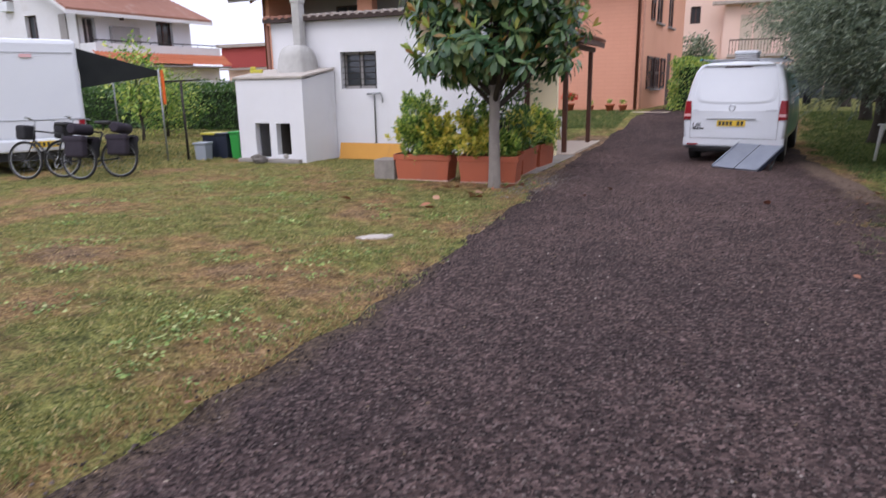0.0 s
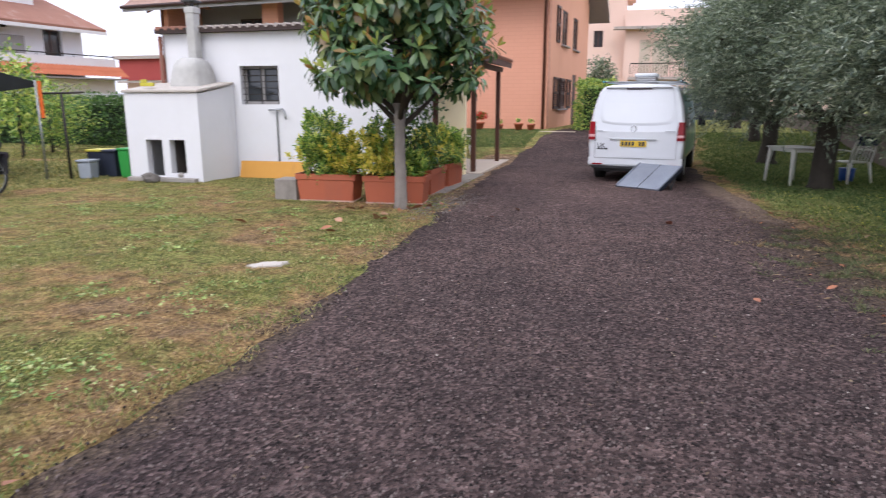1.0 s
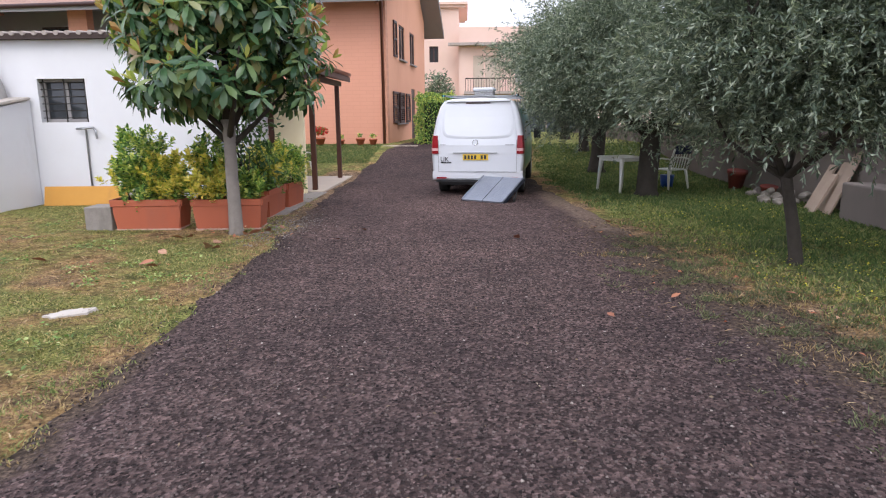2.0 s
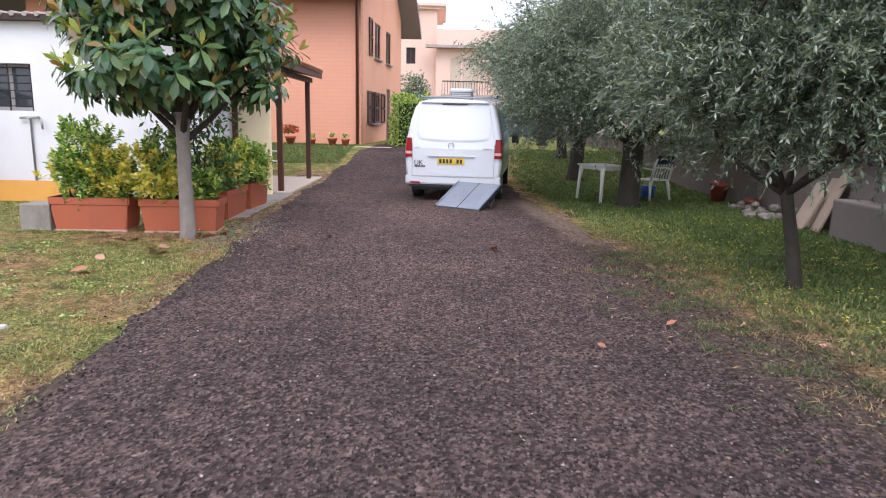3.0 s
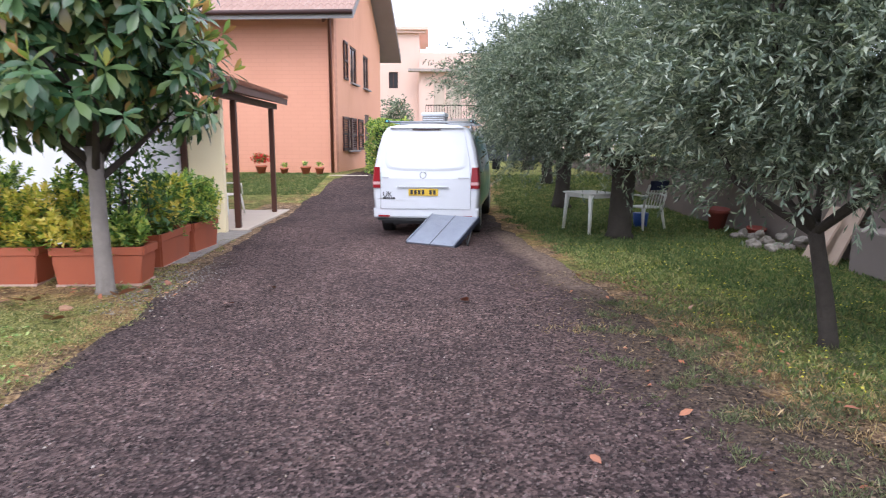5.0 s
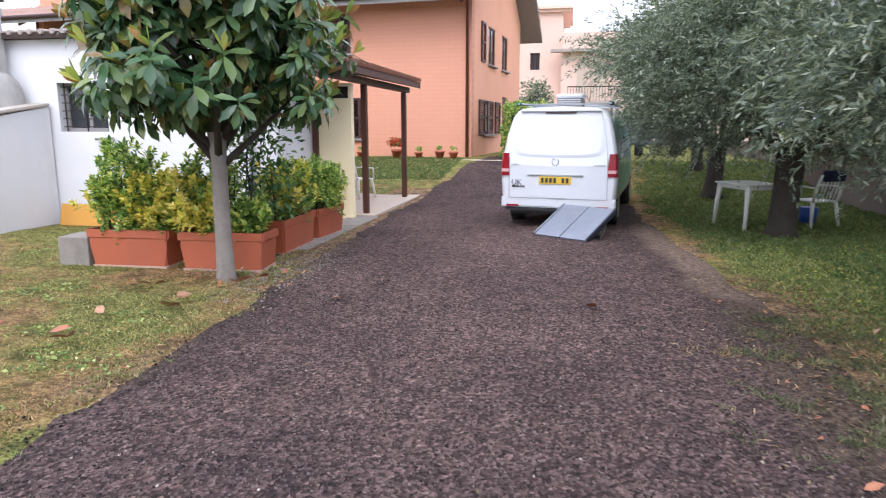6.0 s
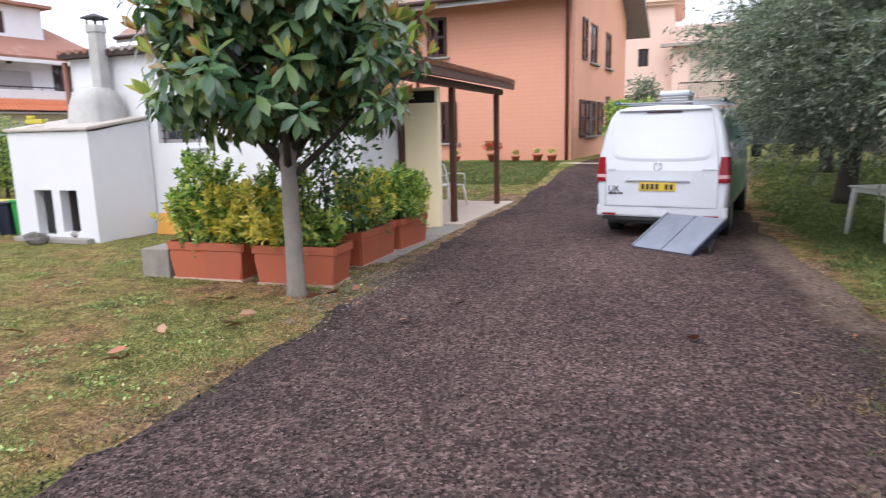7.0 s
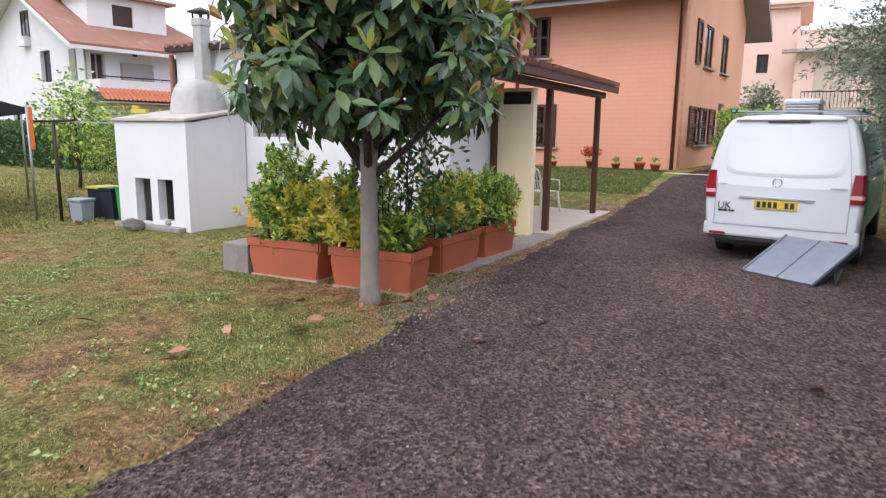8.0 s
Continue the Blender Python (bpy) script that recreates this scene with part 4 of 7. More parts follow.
tagged(kerb, "narrow concrete strip beside the planters", "pavement", kind="structure")


# ---- far buildings ----
def neighbour_house():
    h = thing("neighbour_house", "white two-storey house with a balcony, dormer and reddish tile roof", "house", pose(-30.2, 32.5, 0.07, 0, 0, 83))
    W, D, E = 7.0, 12.0, 5.75
    bm = bmesh.new()
    wall_with_holes(bm, -W, 0.0, 0.0, E, 0.0, 0.35, [(-2.35, -1.25, 3.5, 5.3), (-6.75, -6.05, 3.5, 5.2)])
    part("wall", bm, M["white_wall"], h, "white plastered balcony wall")
    boxes("wall", [((-0.35, 0.352, 0), (0, D, E))], M["white_wall"], h)
    boxes("wall", [((-W, D - 0.35, 0), (-0.352, D - 0.002, E))], M["white_wall"], h)
    bm = bmesh.new()
    wall_with_holes(bm, 0.352, D - 0.352, 0.0, E, 0.0, 0.35, [(3.6, 4.7, 3.9, 5.5), (7.6, 8.6, 1.0, 2.4)])
    g = part("wall", bm, M["white_wall"], h, "white gable wall")
    g.matrix_basis = pose(-W, 0, 0, 0, 0, 90) @ Matrix.Diagonal((1, -1, 1, 1))
    rise, ov = 3.3, 1.1
    bm = bmesh.new()
    pr = [bm.verts.new((x, y, z)) for x in (-W, -W + 0.3) for y, z in ((0, E + 0.002), (D, E + 0.002), (D / 2, E + rise))]
    bm.faces.new(pr[:3]); bm.faces.new(pr[3:])
    for i in range(3):
        bm.faces.new((pr[i], pr[(i + 1) % 3], pr[3 + (i + 1) % 3], pr[3 + i]))
    part("gable", bm, M["white_wall"], h)
    z0 = E - rise * ov / (D / 2)
    for sgn in (1, -1):
        ya = -ov if sgn > 0 else D + ov
        for nm, dz0, dz1, mat, grow in (("roof", 0.24, 0.36, "tile_roof", 0.0), ("verge", 0.06, 0.236, "white_wall", 0.04)):
            bm = bmesh.new()
            foot = [(-W - 1.2 - grow, ya), (0.75 + grow, ya), (-2.6, D / 2), (-W - 1.2 - grow, D / 2)]
            lo = [bm.verts.new((x, y, (z0 if y == ya else E + rise) + dz0)) for x, y in foot]
            hi = [bm.verts.new((x, y, (z0 if y == ya else E + rise) + dz1)) for x, y in foot]
            bm.faces.new(lo); bm.faces.new(hi)
            for i in range(4):
                bm.faces.new((lo[i], lo[(i + 1) % 4], hi[(i + 1) % 4], hi[i]))
            part(nm, bm, M[mat], h, "reddish brown tile roof slope" if nm == "roof" else "")
    bm = bmesh.new()
    t = [bm.verts.new(p) for p in ((0.75, -ov, z0 + 0.36), (0.75, D + ov, z0 + 0.36), (-2.6, D / 2, E + rise + 0.36))]
    bm.faces.new(t)
    bmesh.ops.solidify(bm, geom=bm.faces[:], thickness=0.1)
    part("hip", bm, M["tile_roof"], h)
    boxes("balcony", [((-W - 0.1, -1.4, 3.3), (0.9, -0.003, 3.46)), ((-W - 0.1, -1.4, 3.462), (0.9, -1.28, 3.88)), ((0.78, -1.278, 3.462), (0.9, -0.003, 3.88)), ((-W - 0.1, -1.278, 3.462), (-W + 0.02, -0.003, 3.88))], M["white_wall"], h, "long white balcony")
    skirt = wave_roof("tile_skirt", W + 1.4, 0.75, 0.62, M["tile_bright"], h, "bright terracotta tile skirt under the balcony")
    skirt.matrix_basis = pose(-W - 0.3, -2.1, 2.88)
    boxes("skirt_soffit", [((-W - 0.3, -2.05, 2.74), (1.1, -0.01, 2.82))], M["soffit"], h)
    boxes("lower_wall", [((-W + 0.4, -1.25, 0), (0.85, -0.004, 2.735))], M["white_wall"], h, "white ground floor wall")
    bm = bmesh.new()
    tube(bm, [(-W - 0.1, -1.34, 4.02), (0.85, -1.34, 4.02)], 0.03, 6)
    for i in range(8):
        x = -W + i * 1.05
        tube(bm, [(x, -1.34, 3.86), (x, -1.34, 4.02)], 0.02, 6)
    part("rail", bm, M["iron"], h)
    boxes("wall_lamp", [((-4.6, -0.12, 5.2), (-4.4, -0.003, 5.4))], M["black"], h)
    boxes("folded_awning", [((-5.3, -0.25, 3.7), (-3.6, -0.003, 4.85))], M["soffit"], h, bevel=0.03)
    window_unit(h, pose(-2.35, 0.2, 3.5), 1.1, 1.8, sill=False)
    window_unit(h, pose(-6.75, 0.2, 3.5), 0.7, 1.7, M["soffit"], sill=False)
    bm = bmesh.new()
    wall_with_holes(bm, -6.3, -2.0, E + 0.5, E + 2.4, 0.9, 1.1, [(-5.0, -3.9, E + 1.0, E + 2.05)])
    part("dormer_wall", bm, M["white_wall"], h)
    for x in (-6.3, -2.2):
        boxes("dormer_cheek", [((x, 1.102, E + 0.5), (x + 0.2, 3.8, E + 2.4))], M["white_wall"], h)
    boxes("dormer_window", [((-5.0, 1.0, E + 1.0), (-3.9, 1.04, E + 2.05))], M["shutter"], h)
    boxes("dormer_roof", [((-6.7, 0.5, E + 2.402), (-1.6, 4.4, E + 2.55))], M["tile_roof"], h)
    for y, z, w, hh in ((4.7, 3.9, 1.1, 1.6), (8.6, 1.0, 1.0, 1.4), (6.5, E + 0.6, 0.9, 1.3)):
        window_unit(h, pose(-W + (0.2 if z < E else -0.05), y, z, 0, 0, -90), w, hh)
    boxes("air_conditioner", [((-W - 0.35, 5.6, E + 0.05), (-W - 0.003, 6.4, E + 0.55))], M["white_panel"], h, "white air conditioning unit", bevel=0.02)
    boxes("shutter", [((-W - 0.07, 0.9, 3.9), (-W - 0.003, 1.5, 5.4))], M["soffit"], h)
    bm = bmesh.new()
    tube(bm, [(-W - 0.06, -0.06, 0), (-W - 0.06, -0.06, E)], 0.05, 8)
    part("downpipe", bm, M["soffit"], h)
    bm = bmesh.new()
    tube(bm, [(0.5, 2.0, 3.0), (0.5, 2.0, 6.2)], 0.04, 6)
    for z in (5.2, 5.6, 6.0):
        tube(bm, [(0.5, 1.4, z), (0.5, 2.6, z)], 0.02, 6)
    part("aerial", bm, M["zinc"], h)
    return h


neighbour_house()

red = thing("far_house", "far house with a dark red upper storey and cream base", "house", pose(-39.0, 46.0, 0))
boxes("wall", [((0, 0, 0), (7.5, 7, 3.3))], M["pink"], red)
boxes("upper_wall", [((-0.3, -0.3, 3.302), (7.8, 7.3, 4.9))], M["red_wall"], red, "dark red upper storey")
boxes("roof", [((-0.6, -0.6, 4.902), (8.1, 7.6, 5.15))], M["coping"], red)
boxes("ledge", [((-0.5, -0.5, 3.1), (8.0, -0.303, 3.25))], M["coping"], red)
window_unit(red, pose(4.2, -0.07, 1.2), 0.9, 1.4)


def pink_block():
    h = thing("apartment_building", "pale pink three-storey building with a balcony and flat cornices", "building", pose(-8.0, 54.0, 0.5))
    bm = bmesh.new()
    wall_with_holes(bm, 0, 7.2, 0, 9.2, 0, 0.4, [(4.9, 5.6, 5.2, 6.4), (5.0, 5.8, 1.6, 3.0)])
    part("wall", bm, M["pink"], h)
    boxes("wall", [((0.0, 0.402, 0), (7.2, 8, 9.2))], M["pink"], h)
    boxes("cornice", [((-0.3, -0.3, 9.202), (7.7, 8.3, 9.4)), ((-0.5, -0.5, 9.402), (7.9, 8.5, 9.6))], M["pink"], h)
    bm = bmesh.new()
    wall_with_holes(bm, 7.202, 22, 0, 6.9, -0.8, -0.4, [(8.3, 9.1, 3.0, 5.6), (9.2, 10.4, 3.0, 5.6), (11.5, 12.4, 3.6, 5.4)])
    part("wall", bm, M["pink"], h)
    boxes("wall", [((7.202, -0.398, 0), (22, 8, 6.9))], M["pink"], h)
    boxes("cornice", [((6.4, -1.5, 6.3), (22.4, -0.803, 6.5))], M["coping"], h, "brown tiled ledge")
    boxes("parapet", [((7.203, -0.8, 6.902), (22, -0.5, 7.7))], M["pink"], h)
    boxes("balcony", [((7.6, -2.0, 2.7), (11.4, -0.803, 2.9))], M["coping"], h)
    bm = bmesh.new()
    tube(bm, [(7.7, -1.95, 3.85), (11.3, -1.95, 3.85)], 0.04, 6)
    for i in range(19):
        tube(bm, [(7.7 + i * 0.2, -1.95, 2.9), (7.7 + i * 0.2, -1.95, 3.85)], 0.018, 5)
    part("balcony_rail", bm, M["iron"], h)
    boxes("shutter", [((8.3, -0.7, 3.0), (9.1, -0.62, 5.6)), ((9.2, -0.68, 3.0), (10.4, -0.6, 5.6))], M["slab"], h)
    boxes("shutter", [((11.5, -0.7, 3.6), (12.4, -0.62, 5.4))], M["grey_shade_shutter"], h)
    window_unit(h, pose(4.9, 0.2, 5.2), 0.7, 1.2)
    window_unit(h, pose(5.0, 0.2, 1.6), 0.8, 1.4)
    return h


pink_block()


# ---- foliage kinds ----
def limb(bm, a, b, r0, r1, wob=0.06, n=6, sides=8):
    a, b = Vector(a), Vector(b)
    pts, rad = [], []
    for i in range(n + 1):
        t = i / n
        p = a.lerp(b, t)
        if 0 < i < n:
            p += Vector((rnd.uniform(-wob, wob), rnd.uniform(-wob, wob), rnd.uniform(-wob, wob) * 0.5))
        pts.append(p)
        rad.append(r0 + (r1 - r0) * t)
    tube(bm, pts, rad, sides)
    return pts


def magnolia():
    tr = thing("magnolia_tree", "evergreen magnolia with glossy dark leaves and pale straight trunk", "tree", pose(-3.48, 9.94, 0))
    bm = bmesh.new()
    tube(bm, [(0, 0, -0.05), (0.0, 0, 0.05), (0.008, 0, 0.4), (-0.004, 0.0, 0.85), (0.006, 0, 1.25), (0.0, 0, 1.55)], [0.135, 0.100, 0.088, 0.083, 0.080, 0.098], 12)
    for v in bm.verts:
        v.co += Vector((v.co.x, v.co.y, 0)) * 0.12 * noise.noise(v.co * 5)
    part("trunk", bm, M["bark"], tr)
    cx, cz, rx, rz = -0.05, 2.90, 1.46, 1.62
    bm = bmesh.new()
    limb(bm, (0.0, 0, 1.45), (0.05, 0, 4.2), 0.085, 0.02, 0.05)
    for i in range(30):
        a = i * 2.4 + 0.5
        start = 1.42 + 0.075 * i if i > 5 else 1.18 + 0.045 * i
        f = rnd.uniform(0.65, 1.0)
        ex, ey = cx + math.cos(a) * rx * 0.78 * f, math.sin(a) * rx * 0.78 * f
        z = min(start + (0.75 if i < 6 else 0.4) + rnd.uniform(0, 0.4), 4.3)
        mid = Vector((ex * 0.45, ey * 0.45, start + (z - start) * 0.42))
        tube(bm, [(0.0, 0, start), mid, (ex, ey, z)], [0.046 if i < 6 else 0.034, 0.034 if i < 6 else 0.022, 0.01], 6)
    part("limb", bm, M["bark_dark"], tr)
    # rosettes at the twig ends: old leaves droop, young ones stand up in the middle
    old, young = [], []
    n = 0
    while n < 640:
        d = Vector(unit(1)[0])
        q = rnd.uniform(0.30, 1.0) ** 0.45
        lump = 0.90 + 0.34 * noise.noise(d * 2.4 + Vector((4, 1, 7)))
        p = Vector((cx + d.x * rx * q * lump, d.y * rx * q * lump, cz + d.z * rz * q * lump))
        low = n >= 570
        if low:
            a, r = rnd.uniform(0, 6.283), rnd.uniform(0.22, 1.35)
            d = Vector((math.cos(a), math.sin(a), -0.4))
            p = Vector((cx + d.x * r, d.y * r, rnd.uniform(1.66, 2.05) + 0.12 * r))
        elif p.z < 1.72 + 0.6 * abs(noise.noise(Vector((p.x * 1.9, p.y * 1.9, 0)))) or p.z > 4.8:
            continue
        if not low and p.z < 2.2 and math.hypot(p.x, p.y) < 0.55 + 0.2 * rnd.random():
            continue
        if noise.noise(p * 2.0 + Vector((9, 3, 2))) > 0.22:
            continue
        n += 1
        axis = (Vector((d.x, d.y, d.z * 0.4)) * 0.75 + Vector((0, 0, 0.85))).normalized()
        u = axis.orthogonal().normalized()
        w = axis.cross(u)
        size = rnd.uniform(0.85, 1.15)
        fresh = rnd.choice((0, 2, 3, 4, 5)) if q > 0.72 else 0
        m = rnd.randint(9, 12)
        for j in range(m + fresh):
            t = j * 2.4 + rnd.uniform(-.3, .3)
            round_ = u * math.cos(t) + w * math.sin(t)
            ln = rnd.uniform(0.17, 0.26) * size
            if j < m:
                rank = j / m
                out = round_ * (0.95 - 0.15 * rank) + axis * (0.45 - 0.75 * rank) - Vector((0, 0, 0.15 + 0.75 * rank))
                old.append((p - axis * 0.014 * j, out.normalized(), axis + Vector(unit(1)[0]) * 0.25, ln, ln * rnd.uniform(0.33, 0.42), rnd.uniform(0.10, 0.42)))
            else:
                out = round_ * rnd.uniform(0.25, 0.75) + axis
                young.append((p + axis * 0.02, out.normalized(), -round_ + axis * 0.2, ln * 0.85, ln * 0.30, -rnd.uniform(0.0, 0.15)))
    part("crown", blades("crown", old, M["magnolia"]), None, tr, "dense glossy dark green drooping leaves")
    part("new_growth", blades("new_growth", young, M["magnolia_young"]), None, tr, "upright yellow-green and bronze young leaves")


magnolia()


def olive_crown(name, rx, ry, rz, twigs, leaves, seed):
    """Hanging sprays of narrow leaves in a ragged dome about the origin."""
    r = np.random.default_rng(seed)
    B, A, F, L = [], [], [], []
    made = 0
    while made < twigs:
        d = r.normal(size=3)
        d /= np.linalg.norm(d)
        if d[2] < -0.8:
            continue
        dv = Vector(d)
        lump = 0.80 + 0.38 * noise.noise(dv * 2.3 + Vector((seed, 2, 5)))
        q = r.uniform(0.25, 1.0) ** 0.5 * lump
        p = np.array([d[0] * rx, d[1] * ry, d[2] * rz]) * q
        if noise.noise(Vector(p) * 1.3 + Vector((seed, 0, 3))) > 0.42:
            continue
        made += 1
        out = np.array([d[0], d[1], d[2] * 0.3 + 0.25]) + r.normal(size=3) * 0.45
        out /= np.linalg.norm(out)
        ln = r.uniform(0.30, 0.62)
        t = np.sort(r.uniform(0, 1, leaves))[:, None]
        pts = p + out * t * ln - np.array([0, 0, 1]) * (t ** 2) * ln * r.uniform(0.15, 0.75)
        B.append(pts)
        A.append(out * 0.8 - np.array([0, 0, 0.35]) * t + r.normal(size=(leaves, 3)) * 0.55)
        F.append(r.normal(size=(leaves, 3)) + np.array([0, 0, 0.8]))
        L.append(r.uniform(0.05, 0.095, leaves))
    L = np.concatenate(L)
    return cloud(name, np.concatenate(B), np.concatenate(A), np.concatenate(F), L, L * 0.25, 0.1, M["olive"])


def olive_tree(x, y, trunk_r, fork, rx, ry, rz, cz, twigs, lean=(0, 0), seed=1, cx=0.0, cy=0.0, leaves=26):
    tr = thing("olive_tree", "old olive tree with grey-green leaves on the grass", "tree", pose(x, y, ground_z(x, y)), group="row of olive trees")
    bm = bmesh.new()
    r = random.Random(seed)
    top = Vector((lean[0], lean[1], fork))
    pts = [Vector((0, 0, -0.06)), Vector((0, 0, 0.08)), Vector((lean[0] * 0.3, lean[1] * 0.3, fork * 0.4)), Vector((lean[0] * 0.8, lean[1] * 0.8, fork * 0.8)), top]
    tube(bm, pts, [trunk_r * 1.5, trunk_r * 1.12, trunk_r * 0.95, trunk_r * 0.92, trunk_r * 1.05], 12)
    for v in bm.verts:
        v.co += Vector((v.co.x, v.co.y, 0)).normalized() * trunk_r * 0.3 * noise.noise(v.co * 6 + Vector((seed, 0, 0)))
    part("trunk", bm, M["bark_dark"], tr)
    bm = bmesh.new()
    for i in range(7):
        a = i * 2 * math.pi / 7 + r.uniform(-.3, .3)
        mid = top + Vector((math.cos(a) * rx * 0.33 + cx * 0.4, math.sin(a) * ry * 0.33 + cy * 0.4, r.uniform(0.25, 0.8)))
        end = Vector((cx + math.cos(a) * rx * 0.75, cy + math.sin(a) * ry * 0.75, cz + r.uniform(-0.2, 0.7) * rz))
        tube(bm, [top - Vector((0, 0, 0.08)), top.lerp(mid, 0.5) + Vector((0, 0, -0.05)), mid, mid.lerp(end, 0.5) + Vector((0, 0, 0.12)), end], [trunk_r * 0.62, trunk_r * 0.5, trunk_r * 0.38, trunk_r * 0.22, 0.012], 7)
        for j in range(3):
            e2 = mid.lerp(end, 0.3 + 0.25 * j)
            tube(bm, [e2, e2 + Vector((r.uniform(-.5, .5), r.uniform(-.5, .5), r.uniform(0.1, 0.7)))], [0.02, 0.006], 5)
    part("limb", bm, M["bark_dark"], tr)
    me = olive_crown("crown", rx, ry, rz, twigs, leaves, seed)
    part("crown", me, None, tr, "", pose(cx, cy, cz))
    return tr


olive_tree(3.15, 7.98, 0.062, 0.98, 2.15, 2.15, 1.62, 2.30, 4700, (-0.16, 0.05), 3, 0.45, 0.35, 34)
# never in view: an added tree that shades the near right verge
olive_tree(3.9, 2.6, 0.10, 1.15, 2.3, 2.3, 1.6, 2.6, 700, (0.05, 0.0), 19)
olive_tree(3.27, 14.2, 0.20, 1.25, 2.9, 2.9, 2.1, 2.55, 6200, (0.05, 0.1), 5, 0.0, 0.0, 30)
olive_tree(3.22, 19.0, 0.19, 1.2, 2.6, 2.6, 2.1, 2.8, 3200, (0.05, 0.1), 7)
olive_tree(3.42, 22.3, 0.15, 1.2, 2.6, 2.6, 2.2, 2.9, 2200, (0.0, 0.1), 9)
olive_tree(3.7, 28.0, 0.18, 1.2, 2.8, 2.8, 2.2, 2.9, 1700, (0.0, 0.1), 11)
olive_tree(7.7, 10.2, 0.15, 0.9, 2.4, 2.6, 1.9, 2.0, 1700, (0.0, 0.1), 13, leaves=20)
olive_tree(7.9, 13.9, 0.15, 0.9, 2.4, 2.6, 1.9, 1.9, 1500, (0.0, 0.1), 23, leaves=20)
olive_tree(7.8, 21.4, 0.15, 0.9, 2.4, 2.8, 1.9, 2.0, 1200, (0.0, 0.1), 29, leaves=20)
olive_tree(7.8, 17.0, 0.17, 1.2, 2.6, 2.9, 2.1, 2.2, 1500, (0.0, 0.1), 15, leaves=20)
olive_tree(5.4, 33.0, 0.18, 1.2, 2.9, 2.9, 2.3, 3.0, 900, (0.0, 0.1), 17)


def leaf_shell(name, lo, hi, count, size, material, bulge=0.12, seed=0.0):
    """Leaves over the faces of a clipped box-like bush."""
    lo, hi = np.array(lo, float), np.array(hi, float)
    c, h = (lo + hi) / 2, (hi - lo) / 2
    areas = np.array([h[1] * h[2], h[1] * h[2], h[0] * h[2], h[0] * h[2], h[0] * h[1]])
    face = rng.choice(5, count, p=areas / areas.sum())
    u = rng.uniform(-1, 1, (count, 3))
    nrm = np.zeros((count, 3))
    for f, (ax, s) in enumerate(((0, -1), (0, 1), (1, -1), (1, 1), (2, 1))):
        m = face == f
        u[m, ax] = s
        nrm[m, ax] = s
    p = c + u * h
    wob = np.array([noise.noise(Vector(q) * 2.2 + Vector((seed, 0, 0))) for q in p])[:, None]
    p = p + nrm * (wob * bulge * 1.6 - rng.uniform(0, 1, (count, 1)) ** 2 * bulge * 2.2)
    along = nrm * 0.7 + rng.normal(size=(count, 3)) * 0.6 + np.array([0, 0, 0.25])
    L = rng.uniform(0.7, 1.3, count) * size
    return cloud(name, p, along, nrm + rng.normal(size=(count, 3)) * 0.5, L, L * 0.55, 0.15, material)


def hedge(x0, x1, y0, y1, z0, h, count, size, label, leaf="hedge"):
    t = thing("hedge", label, "hedge", pose(0, 0, z0))
    bm = bmesh.new()
    box(bm, (x0 + 0.25, y0 + 0.25, -0.1), (x1 - 0.25, y1 - 0.25, h - 0.25))
    part("core", bm, M["hedge_core"], t)
    part("foliage", leaf_shell("foliage", (x0, y0, 0.0), (x1, y1, h), count, size, M[leaf], 0.16, x0), None, t)
    return t


hedge(-44, -15.0, 19.4, 21.0, 0, 1.72, 42000, 0.11, "long clipped dark green garden hedge")
hedge(-15.0, -9.0, 21.0, 22.4, 0.2, 1.4, 9000, 0.11, "clipped green hedge behind the outbuilding")
hedge(-2.0, -0.75, 24.3, 27.5, 0.55, 1.75, 9000, 0.08, "clipped bright green shrub beside the drive", "shrub")


